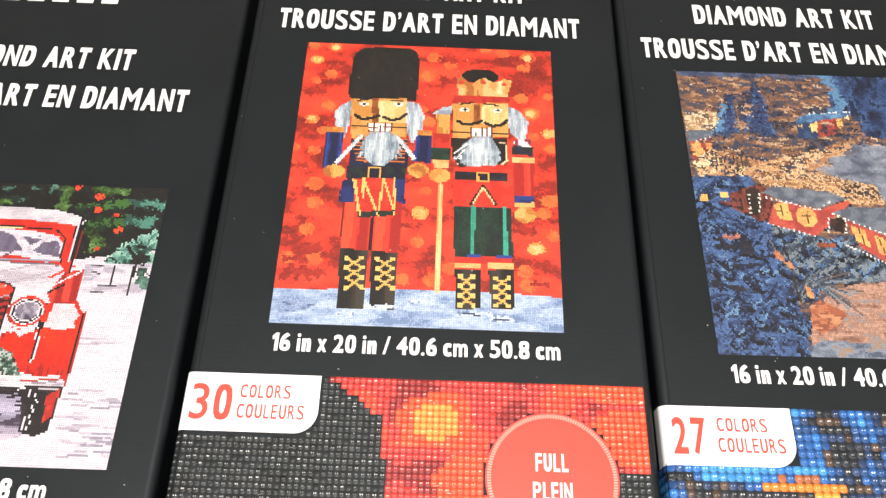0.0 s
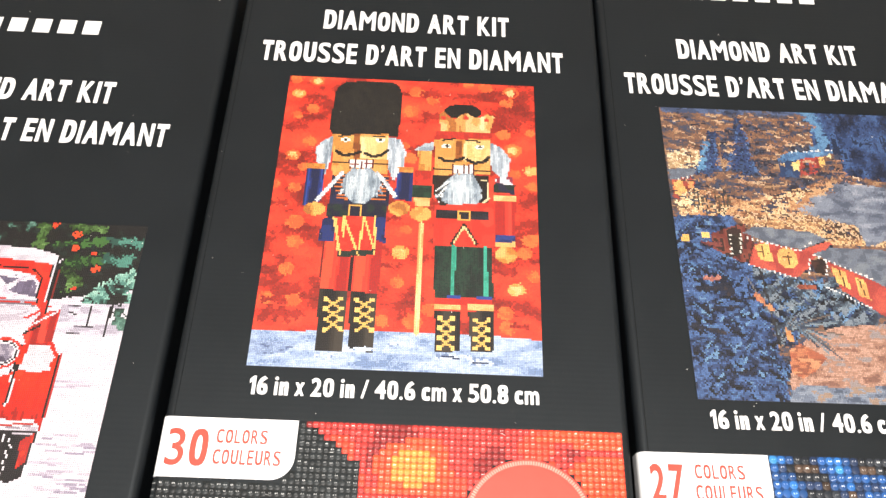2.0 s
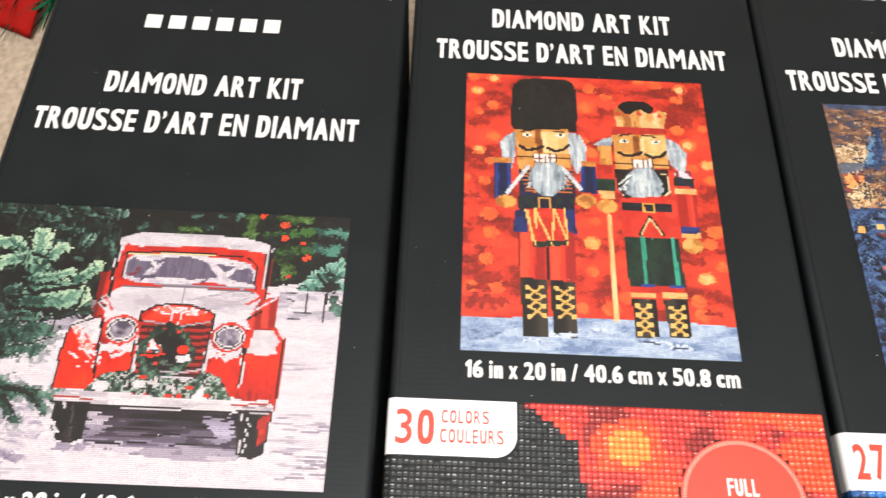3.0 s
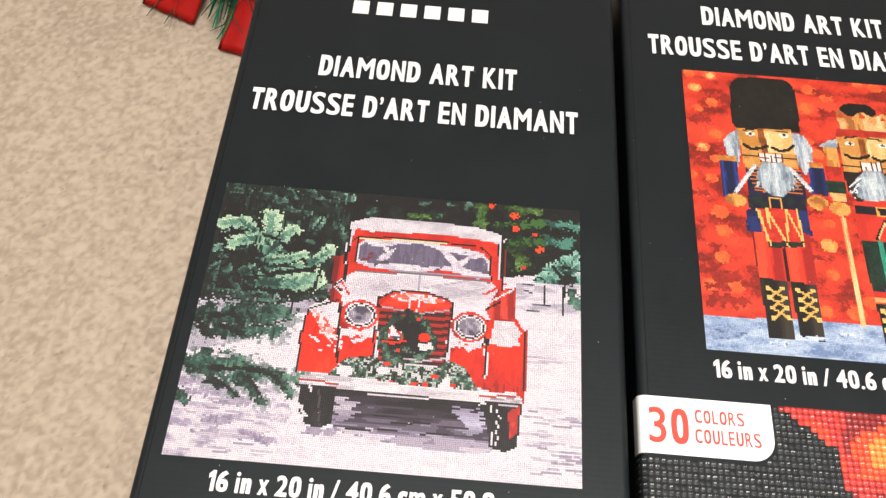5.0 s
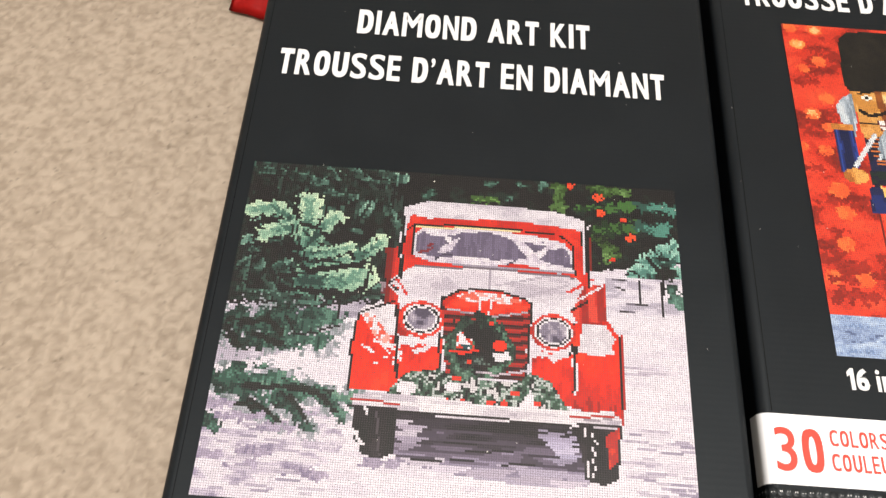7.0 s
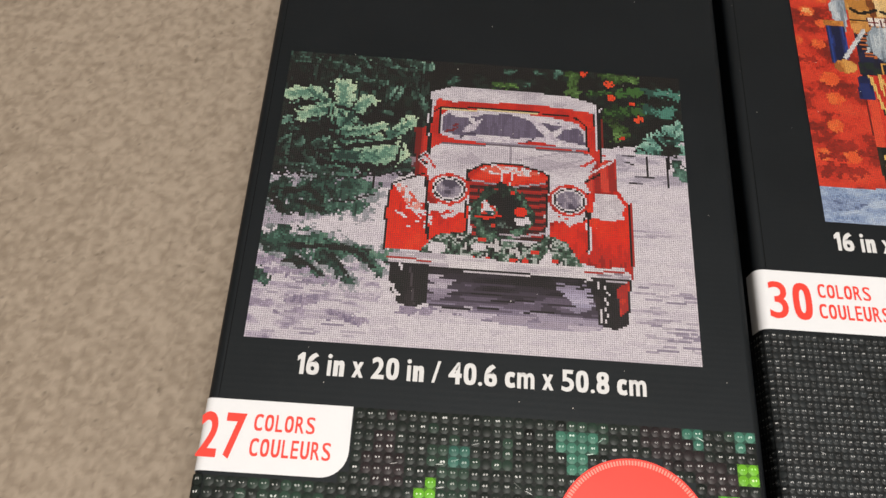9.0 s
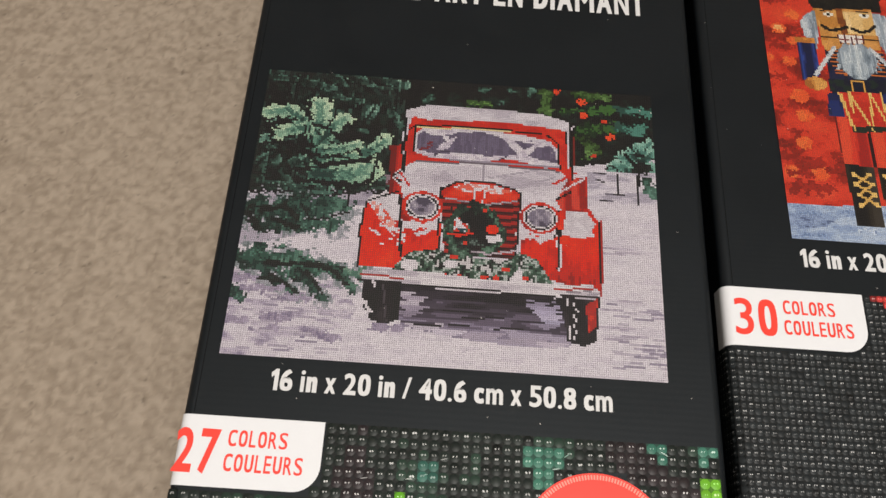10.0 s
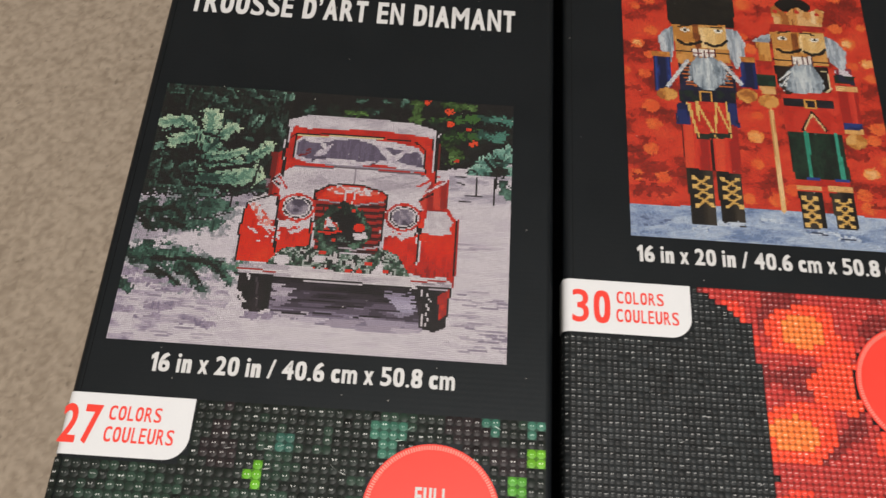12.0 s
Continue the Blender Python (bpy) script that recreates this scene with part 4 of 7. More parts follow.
    a.spray(6.8, (55.9, 48.3, 61.2, 43.7, 65, 39.9), "24423a", "3c6254", "5c8672", "7fa48a", "98b89c", "acc6a6", "bdd2b0")
    a.bough(2.5, (17.6, 47, 26.5, 45.6, 28.6, 53.8), "0f0d0b", "14110f", "1a1613", rag=0.8)
    a.bough(2.2, (2.4, 35.8, 10.8, 34.1, 16.8, 30.8), "0f0d0b", "14110f", "1a1613", rag=0.8)
    a.bough(2.2, (35.7, 35.1, 39, 39.1, 45.9, 38.5), "0f0d0b", "14110f", "1a1613", rag=0.8)
    a.bough(1.9, (21.6, 61.8, 33.7, 58.9, 44.7, 56, 58.5, 51.6), "0f0d0b", "14110f", "1a1613", rag=0.8)
    a.bough(2.2, (44.6, 30.8, 47.1, 36, 43.1, 39.8), "0f0d0b", "14110f", "1a1613", rag=0.8)
    a.bough(1.9, (28.1, 33.9, 34.5, 34.4, 36.4, 30), "0f0d0b", "14110f", "1a1613", rag=0.8)
    a.bough(2.2, (22.8, 25.3, 26.3, 30.4), "0f0d0b", "14110f", "1a1613", rag=0.8)
    a.bough(2.2, (7.5, 41.4, 4.4, 39.5), "0f0d0b", "14110f", "1a1613", rag=0.8)
    a.bough(2.5, (22, 67.1, 34.7, 67.9, 48.6, 67.9), "0f0d0b", "14110f", "1a1613", rag=0.8)
    a.bough(1.9, (61.5, 54.1, 59.5, 64.4, 51.5, 69), "0f0d0b", "14110f", "1a1613", rag=0.8)
    a.line(0.9, (2.3, 35.1, 7.8, 33.2, 14.8, 30.9), "12100e")
    a.line(0.9, (14.8, 30.9, 19.2, 32), "12100e")
    a.line(0.9, (24.8, 50.2, 30.1, 51.6, 34.2, 53.3), "12100e")
    a.line(0.9, (31.3, 58, 37.7, 57.2, 44.6, 55, 53.4, 52.6), "12100e")
    a.line(0.9, (35.2, 67.5, 44.7, 67.8), "12100e")
    a.line(0.9, (20.9, 46, 28.2, 47.9), "12100e")
    a.line(0.9, (35.4, 42.8, 41.3, 44.5), "12100e")
    a.line(0.9, (35.9, 53.2, 47.2, 52.4), "12100e")
    a.line(0.9, (48.1, 68.6, 50, 76.7), "12100e")
    a.line(0.9, (59.7, 66.1, 72.5, 69.5), "12100e")
    a.line(0.9, (4.3, 38.8, 11.2, 36.9), "12100e")
    a.poly((38.1, 41.2, 45.5, 35, 57.3, 37.7, 58.1, 40.5, 51.3, 41, 43.5, 43.6), "0f0d0b", "16130f")
    a.poly((-3.6, 110.7, 50.8, 119.2, 59.1, 136.5, 53.4, 145.6, 33.3, 151.2, 24.4, 162.1, -1, 162.1), "8a8096", "a096a8", "b5acba", "c6bec8", "d0cad0", "cdc6cd", by=np.clip(a.noise(9, 2.5, 3) + 0.12, 0, 1))
    a.bough(16.4, (0.5, 88.3, 42.8, 86.6), "5f6a6a", "7c8486", "989aa0", "b0adb4", rag=1.0)
    a.bough(13.2, (0.9, 113.2, 31.9, 114.7), "5f6a6a", "7c8486", "989aa0", "b0adb4", rag=1.0)
    a.bough(8.8, (30.9, 116, 60.8, 118.2), "5f6a6a", "7c8486", "989aa0", "b0adb4", rag=1.0)
    a.bough(7.7, (11.2, 118.5, 30.5, 130.3), "5f6a6a", "7c8486", "989aa0", "b0adb4", rag=1.0)
    a.bough(6.6, (29.4, 120.9, 44.2, 131.8), "5f6a6a", "7c8486", "989aa0", "b0adb4", rag=1.0)
    a.bough(6.1, (47, 117.3, 56.8, 126.2), "5f6a6a", "7c8486", "989aa0", "b0adb4", rag=1.0)
    a.bough(13.2, (2.5, 86.8, 32.8, 84.7), "14201b", "203a31", "34564a", "507464", rag=0.8)
    a.bough(9.9, (24.7, 81.4, 46.5, 79.9), "14201b", "203a31", "34564a", "507464", rag=0.8)
    a.bough(6.6, (9.1, 95.3, 43.3, 91.6), "14201b", "203a31", "34564a", "507464", rag=0.8)
    a.bough(12.1, (1.8, 111.9, 30.7, 113.6), "16241e", "1f3a30", "2f5446", "4a7060", "648472", rag=0.8)
    a.bough(6.6, (30.8, 114.8, 59.7, 117.7), "1c3229", "2f5446", "4a7060", "6a8a78", rag=0.8)
    a.bough(5.5, (11, 117.3, 29.3, 129.2), "14201b", "203a31", "34564a", "507464", rag=0.8)
    a.bough(4.8, (29.3, 119.7, 43.1, 130.7), "14201b", "203a31", "34564a", "507464", rag=0.8)
    a.bough(4.4, (46.8, 116.1, 56.1, 125.1), "14201b", "203a31", "34564a", "507464", rag=0.8)
    a.bough(4.8, (1.3, 129.9, 5, 134.4), "14201b", "203a31", "34564a", "507464", rag=0.8)
    a.bough(2.2, (3.7, 87.4, 17.4, 83.9, 25.5, 87.8), "12100e", "1c2019", rag=0.8)
    a.bough(2.2, (8.4, 97.8, 4.1, 90.6), "12100e", "1c2019", rag=0.8)
    a.bough(2.2, (15, 91.1, 26.3, 94.7), "12100e", "1c2019", rag=0.8)
    a.bough(2.2, (17.1, 115.7, 31.8, 114.1, 44.7, 115.7), "12100e", "1c2019", rag=0.8)
    a.bough(2.5, (3, 85, 18.3, 82.3), "14110f", "1c2019", "26332b", rag=0.9)
    a.bough(3, (2.4, 88.9, 7.2, 95.9, 12.2, 98.7), "14110f", "1c2019", "26332b", rag=0.9)
    a.bough(2.2, (15.3, 91.2, 22.5, 93.9, 28, 94.8), "14110f", "1c2019", "26332b", rag=0.9)
    a.bough(1.9, (19.9, 84.4, 26, 89.1), "14110f", "1c2019", "26332b", rag=0.9)
    a.bough(2.2, (14.3, 114.7, 28.9, 114, 50.4, 115), "14110f", "1c2019", "26332b", rag=0.9)
    a.bough(1.7, (6.1, 122.2, 19.5, 123.8), "14110f", "1c2019", "26332b", rag=0.9)
    a.bough(1.9, (17.9, 121.5, 26.4, 126.3, 30.8, 129.6), "14110f", "1c2019", "26332b", rag=0.9)
    a.bough(1.9, (33.4, 118, 37.9, 123.1, 42.5, 128.8), "14110f", "1c2019", "26332b", rag=0.9)
    a.bough(1.9, (45.2, 116, 49.5, 119.3, 53.9, 123.6), "14110f", "1c2019", "26332b", rag=0.9)
    a.line(0.9, (26.9, 81.3, 32.2, 89.9, 42.9, 87.8), "1a1815")
    a.line(0.9, (42.8, 86.6, 51.3, 84), "1a1815")
    a.line(0.9, (49.6, 71.8, 49.9, 80.9), "1a1815")
    a.bough(3.3, (34.9, 149.6, 47.1, 149.5), "7f748c", "978c9f", "a89db0", rag=0.95)
    a.bough(3.3, (45.1, 150.1, 53.3, 150.3), "7f748c", "978c9f", "a89db0", rag=0.95)
    a.bough(3.3, (16.6, 142.9, 26.9, 142.9), "7f748c", "978c9f", "a89db0", rag=0.95)
    a.bough(3.3, (11.2, 148.9, 23.5, 148.8), "7f748c", "978c9f", "a89db0", rag=0.95)
    a.bough(3.3, (0.4, 145.1, 8.7, 145.2), "7f748c", "978c9f", "a89db0", rag=0.95)
    a.bough(3.3, (22.4, 132, 34.9, 131.9), "7f748c", "978c9f", "a89db0", rag=0.95)
    a.bough(3.3, (67.2, 144.2, 79.6, 144), "7f748c", "978c9f", "a89db0", rag=0.95)
    a.bough(3.3, (4.2, 128.5, 22.9, 128), "7f748c", "978c9f", "a89db0", rag=0.95)
    a.bough(3.3, (-1.9, 123, 10.7, 122.9), "7f748c", "978c9f", "a89db0", rag=0.95)
    a.line(1, (174.6, 97.6, 186.1, 97.2), "a399a8", "b5acb8")
    a.line(1, (181.2, 96.6, 192.6, 96.2), "a399a8", "b5acb8")
    a.line(1, (171.4, 94.7, 182.9, 94.3), "a399a8", "b5acb8")
    a.line(1, (181.4, 122.7, 192.6, 122.3), "a399a8", "b5acb8")
    a.line(1, (172.8, 128, 183.9, 127.6), "a399a8", "b5acb8")
    a.line(1, (177.8, 137, 188.8, 136.6), "a399a8", "b5acb8")
    a.line(1, (190.8, 128, 201.9, 127.6), "a399a8", "b5acb8")
    a.line(1, (174.6, 142.9, 185.5, 142.6), "a399a8", "b5acb8")
    a.line(1, (169.5, 136.4, 180.5, 136), "a399a8", "b5acb8")
    a.line(1, (184, 141.2, 194.9, 140.8), "a399a8", "b5acb8")
    a.bough(4.4, (106.9, 13.5, 116.8, 12.7), "1c2c16", "3c5c28", "5c8040", rag=0.8)
    a.bough(6.6, (147.3, 2.2, 146.2, 14.1), "1c2c16", "34501f", "4a6a34", "64864a", rag=0.8)
    a.bough(5.5, (162.7, 2.5, 178.1, 3.6), "1c2c16", "34501f", "4a6a34", "64864a", rag=0.8)
    a.bough(4.4, (156.7, 14, 181.5, 11.4), "24401f", "3f6a30", rag=0.8)
    a.bough(6.6, (163.6, 25.8, 182.3, 22.9), "1f3a1c", "3c642c", rag=0.8)
    a.bough(7.7, (168.2, 32.5, 170.3, 39.4), "1c2c16", "34501f", "4a6a34", "64864a", rag=0.8)
    a.bough(5.5, (186.2, 9.6, 201.5, 11.4), "2c5448", "4a8070", rag=0.8)
    a.bough(6.6, (187, 22.6, 196.3, 23.3), "2c5448", "4a8070", rag=0.8)
    a.bough(2.8, (113.1, 4.2, 116.6, 3.1), "1a2a24", "2c4a3e", "466a5c", "5f8676", rag=0.8)
    a.bough(2.8, (127.2, 2.3, 129.6, 3.6), "1a2a24", "2c4a3e", "466a5c", "5f8676", rag=0.8)
    a.bough(2.8, (137.9, 4.5, 140.2, 1.3), "1a2a24", "2c4a3e", "466a5c", "5f8676", rag=0.8)
    a.bough(3.3, (84.1, 13, 86.3, 11.4), "1a2a24", "2c4a3e", "466a5c", "5f8676", rag=0.8)
    a.bough(2.8, (121.5, 12.4, 125, 11.4), "1a2a24", "2c4a3e", "466a5c", "5f8676", rag=0.8)
    a.spray(4.8, (194.2, 46.1, 199, 35.3, 200.7, 30.5), "1f3a33", "2c4f46", "4a786c", "6c9c8c", "82b09e", "98c0ae")
    a.spray(4.8, (196.3, 44.2, 190, 41.9, 185.7, 40.8), "1f3a33", "2c4f46", "4a786c", "6c9c8c", "82b09e", "98c0ae")
    a.spray(4.8, (197.3, 41.4, 202.4, 36.8), "1f3a33", "2c4f46", "4a786c", "6c9c8c", "82b09e", "98c0ae")
    a.spray(4.2, (193, 40.3, 190.3, 35.9), "1f3a33", "2c4f46", "4a786c", "6c9c8c", "82b09e", "98c0ae")
    a.spray(4.8, (194.1, 47.8, 187, 46.6, 180.6, 48.1), "1f3a33", "2c4f46", "4a786c", "6c9c8c", "82b09e", "98c0ae")
    a.spray(4.8, (197, 47.6, 202, 45.5), "1f3a33", "2c4f46", "4a786c", "6c9c8c", "82b09e", "98c0ae")
    a.spray(4.2, (196, 37.2, 194.8, 32), "1f3a33", "2c4f46", "4a786c", "6c9c8c", "82b09e", "98c0ae")
    a.spray(4.2, (189.8, 48.8, 182.7, 44.5), "1f3a33", "2c4f46", "4a786c", "6c9c8c", "82b09e", "98c0ae")
    a.poly((167.9, 49.9, 203.1, 49.4, 203.3, 68.1, 167.5, 70.7), "a8a2ae", "c2bcc6", "cfc9d0", "d4ced4", by=a.noise(14, 3, 3))
    a.bough(4.4, (194.1, 47.3, 199.8, 46.9), "1a1613", "1f2a22", rag=0.8)
    a.line(1.3, (194.5, 43.1, 193.4, 68.8), "1c1a1c")
    a.line(1, (184, 50.8, 183.6, 62.9), "1c1a1c")
    a.bough(5.5, (198.3, 55.1, 201.5, 60.3), "1a2a24", "2c4a3e", "466a5c", "5f8676", rag=0.8)
    a.line(1, (172.3, 55.7, 176.8, 56.2), "3a353a", "6a6470")
    a.line(1, (177.7, 63.6, 186.7, 63.7), "3a353a", "6a6470")
    a.line(1, (174.8, 67.5, 180.4, 67.9), "3a353a", "6a6470")
    a.line(1, (171.8, 51.6, 177.5, 52), "3a353a", "6a6470")
    a.dot(165.6, 7.5, 2.6, 2.1, "c8321c", "e04a24")
    a.dot(166.7, 15.8, 2.2, 1.8, "c8321c", "e04a24")
    a.dot(177.5, 19, 1.3, 1.1, "c8321c", "e04a24")
    a.dot(180.4, 28.8, 2.4, 1.9, "c8321c", "e04a24")
    a.dot(152.4, 1.8, 1.8, 1.4, "c8321c", "e04a24")
    a.dot(171.4, 41.4, 1.3, 1.1, "c8321c", "e04a24")
    a.scatter(0.22, 1, (a.y < 47) & (a.x > 64))
    a.poly((67.3, 42.8, 73, 42.4, 75.8, 74.6, 68.6, 75.1, 68.7, 61.8), "7a1a14", "a8221a", "c42a1c", by=a.bands(0, 12, 0.4))
    a.poly((66.4, 60.6, 68.6, 60.5, 69.1, 67.1, 66.9, 67.3), "8a7880", "6a2a30")
    a.poly((75.6, 22.3, 159, 23.3, 161, 57.1, 75.4, 58.2), "b8241a", "c82a1c", "d23320", by=a.noise(10, 10))
    a.poly((156.7, 26.3, 162.5, 23, 162.2, 46.9, 158.8, 49.9), "2a1510", "7a2018", "16110f", by=a.bands(0, 12, 0.3))
    a.poly((73.9, 35.7, 73.7, 20.3, 84.9, 16.2, 105.4, 15.7, 127.5, 16.2, 147.6, 17.6, 158.8, 21.1, 158.7, 26.9, 142.3, 24.9, 123.3, 23.8, 85.4, 25.6, 77.7, 24, 76.1, 30.2, 76.2, 36.3), "b9b2ba", "c9c3c9", "d3cdd2", by=a.noise(9, 4))
    a.line(1.2, (161.3, 23.4, 158.4, 27.6, 158.8, 49.9), "cdc6cc")
    a.line(1, (73.7, 34.7, 74.4, 47.8), "cdc6cc")
    a.line(0.9, (76.8, 32.3, 80.1, 29.5, 106, 28.4), "16110f")
    a.line(0.9, (82.7, 29.7, 100, 28.6, 123.1, 28.5, 147.4, 30.1, 152.9, 34.4), "16110f")
    a.line(0.9, (79.6, 31, 106.1, 29.5), "d8c490")
    a.line(0.9, (82.8, 30.9, 105.8, 29.6, 128.9, 29.8), "d8c490")
    a.poly((79.7, 45.8, 80.1, 33.9, 83.4, 31.1, 114.7, 29.8, 135.1, 31.2, 149.1, 34, 152.5, 38, 153.9, 49.4, 142.5, 49.5, 128.1, 46.4, 103.9, 48.2, 83.8, 47.6), "c6bec8", "d2ccd1", by=a.noise(5, 3))
    a.poly((80.7, 43.7, 81.3, 34.8, 84.1, 32.5, 114.2, 31.3, 134.5, 33.3, 149.6, 36.5, 151.9, 40.5, 152.8, 46.7, 142.5, 46.1, 131, 44.1, 118.1, 45.8, 103.7, 44.8, 89.5, 46.5), "5d5468", "6a6176", by=a.noise(1.2, 6))
    a.poly((83.5, 32.5, 103.1, 30.7, 98.9, 33.9, 88.9, 35.3), "b9b0bc", "cfc8d0", "d6d0d4", by=a.noise(2, 2))
    a.poly((92.6, 40.7, 101, 34.4, 99.9, 37.3, 96.7, 43.2, 91.1, 44.3), "b9b0bc", "cfc8d0", "d6d0d4", by=a.noise(2, 2))
    a.poly((93.1, 34.3, 96.9, 34.7, 97.7, 39.6, 95.4, 38.4), "b9b0bc", "cfc8d0", "d6d0d4", by=a.noise(2, 2))
    a.poly((114.2, 30.6, 127.8, 31.7, 150.2, 37.1, 142.4, 36.3, 126.4, 34.6), "b9b0bc", "cfc8d0", "d6d0d4", by=a.noise(2, 2))
    a.poly((125, 34, 129.9, 34.4, 137.5, 41.6, 133.8, 44.6, 129.4, 40.1), "b9b0bc", "cfc8d0", "d6d0d4", by=a.noise(2, 2))
    a.poly((132.9, 42.6, 143.8, 34.8, 150.2, 36.4, 142.4, 38.4, 137, 44.4), "b9b0bc", "cfc8d0", "d6d0d4", by=a.noise(2, 2))
    a.poly((129, 45.7, 133.8, 41.8, 143.9, 46, 152.5, 48.1, 142.5, 48.8), "b9b0bc", "cfc8d0", "d6d0d4", by=a.noise(2, 2))
    a.poly((79.7, 45.8, 89.4, 45.8, 99.5, 47.2, 106.6, 44.6, 118.1, 45.8, 129.6, 46.3, 118.2, 48.6, 89.6, 49.3), "b9b0bc", "cfc8d0", "d6d0d4", by=a.noise(2, 2))
    a.line(1.1, (82.2, 44.3, 86.4, 43.3, 88.3, 41.7), "7a2428")
    a.line(1.1, (86.3, 40.5, 88.5, 39.6), "7a2428")
    a.line(0.9, (90.1, 47.5, 92.8, 44.9, 97.4, 44.5), "4a4254")
    a.line(0.9, (123.3, 47.1, 126.7, 45.9), "4a4254")
    a.poly((70, 61, 74.4, 56.6, 81.2, 51.3, 118.2, 50.3, 153.9, 51.8, 158.7, 56.2, 165.6, 56.1, 159.5, 63.9, 152.4, 68.4, 134.1, 66.4, 118.5, 61.8, 103.9, 61.9, 94.7, 65.6, 90.7, 68.2, 79.3, 65.7), "b3abb4", "c6bfc6", "d2ccd1", "d6d0d4", by=0.4 * a.noise(12, 3) + 0.6 * a.noise(30, 12))
    a.line(0.9, (78.1, 51, 87.6, 49.9, 106.9, 49.6), "c8281c")
    a.line(0.9, (84, 51, 90.8, 50.7), "c8281c")
    a.line(0.9, (94.2, 50.2, 98.7, 50.2), "c8281c")
    a.line(0.9, (108.3, 50.1, 112.3, 50.1), "c8281c")
    a.line(0.9, (119.1, 50.4, 125.9, 50.2), "c8281c")
    a.line(0.9, (98.6, 49.5, 153.1, 49.6), "8f8794")
    a.line(0.9, (118.2, 58.9, 147.4, 50.7), "a8a0aa")
    a.line(0.9, (129.5, 64.1, 151.9, 55.8), "a8a0aa")
    a.line(1, (115.4, 50.3, 115.1, 66.5), "7f7884", "9a929c")
    a.line(1.2, (70.4, 62.4, 77.6, 69.2), "d2ccd1")
    a.line(1, (73.5, 58.8, 76, 62, 78.5, 66.4), "c8281c")
    a.poly((158.2, 56.3, 167.9, 54.2, 167.8, 74, 155.2, 75.5, 152.4, 69.4), "96201a", "bc281c", "cf4030", by=a.bands(0, 8, 0.3))
    a.line(1.3, (150.8, 59.9, 162.1, 52.3), "c8281c")
    a.line(1.1, (153, 65.1, 166.6, 55.4), "d2ccd1")
    a.poly((94.9, 67.9, 101.7, 63.4, 119.9, 61.1, 134.1, 65.7, 133.3, 104.5, 98.1, 104.4), "3a0f0c", "5f1510", "96201a", "a8241a", by=a.bands(88, 4.0, 0.1))
    a.poly((94.3, 67.3, 101.7, 63.4, 119.9, 61.1, 134.1, 65.7, 133.1, 71.8, 120.2, 72.7, 113.3, 75.2, 96.5, 72.4), "b8200e", "d42a12", "dc3a20", by=a.noise(8, 3))
    a.poly((100.1, 65.9, 107.8, 62.6, 120, 62.7, 131.3, 66, 122.9, 68.6, 115.9, 66.4, 108.1, 68.3), "d6d0d4", "e09a90", "d6d0d4", "d8604c", by=a.noise(4, 2))
    a.line(1, (97, 72.4, 104.9, 73.2, 111.1, 74.4), "a59ca4", "8a808a")
    a.line(1, (114.5, 75.1, 120.3, 74, 132.8, 71.5), "b5acb2", "9a9098")
    a.line(1, (94, 68, 101.1, 63.1, 107.8, 61.6, 119.9, 61.4, 132.7, 65.2, 135, 69), "14110f")
    a.line(0.9, (111.4, 67.4, 111.7, 77.3), "d2ccd0")
    a.line(0.9, (116.5, 67.7, 114.6, 81), "d2ccd0")
    a.poly((58.4, 77.1, 73.9, 69.4, 82.9, 86.4, 95.9, 87.5, 96, 107, 81.3, 112.6, 57.2, 113.3, 57.1, 97.2), "941808", "c02008", "d8260c", "dc2c10", "e23818", by=0.7 * a.noise(16, 18) + 0.3 * a.noise(1.2, 7))
    a.poly((134.5, 89.3, 152.4, 89.9, 153.5, 75, 168.7, 73.2, 173.5, 80.7, 173.4, 119.5, 151, 114.3, 135.6, 111.1), "941808", "c02008", "d8260c", "dc2c10", "e23818", by=0.7 * a.noise(16, 18) + 0.3 * a.noise(1.2, 7))
    a.poly((59.7, 74.4, 67.8, 71.2, 74.7, 72.6, 76.6, 86.8, 72.2, 86.4, 68.5, 80.9, 63.8, 76.7), "c6bfc4", "d4ced2")
    a.bough(2.8, (61.4, 74.9, 68.6, 82.2, 74.4, 86.9), "cfc8cd", rag=0.7)
    a.poly((58.9, 77.1, 63.2, 75.5, 74, 89, 75, 92.8, 70.7, 93.7, 64, 84.5), "d8503c", "d6d0d4", "e0968a", by=a.noise(2, 2))
    a.line(1.1, (66.1, 89.9, 68.8, 90.3, 71.8, 93.6, 73.6, 95.4), "d6d0d4")
    a.line(1.1, (61.4, 92.8, 64.2, 93.5, 66.5, 95.9), "d6d0d4")
    a.line(1.1, (72.7, 91, 75.1, 93.4), "d6d0d4")
    a.line(1.1, (71.6, 97.8, 72.1, 97.7), "d6d0d4")
    a.line(1.1, (66.9, 100.9, 69.1, 100.1), "d6d0d4")
    a.line(1.1, (74.8, 100, 75.3, 100), "d6d0d4")
    a.line(1.1, (75.9, 97.5, 76.5, 97.4), "d6d0d4")
    a.line(1.1, (77.1, 94.2, 78.2, 98.2), "d6d0d4")
    a.bough(3.7, (76.8, 89.3, 93.1, 88.2), "cfc8cd", "d6d0d4", rag=0.8)
    a.bough(1.8, (84.7, 93.8, 92.1, 90.1), "cfc8cd", rag=0.7)
    a.poly((157.4, 75.3, 167.4, 75.2, 171.7, 81.4, 167.2, 90, 161.7, 90.4, 155.1, 87.7), "c6bfc4", "d4ced2")
    a.bough(3.3, (156.2, 87.6, 169.4, 87.9), "cfc8cd", rag=0.8)
    a.bough(3.3, (134.9, 90.3, 143.1, 92.3, 151.8, 89.1), "cfc8cd", rag=0.8)
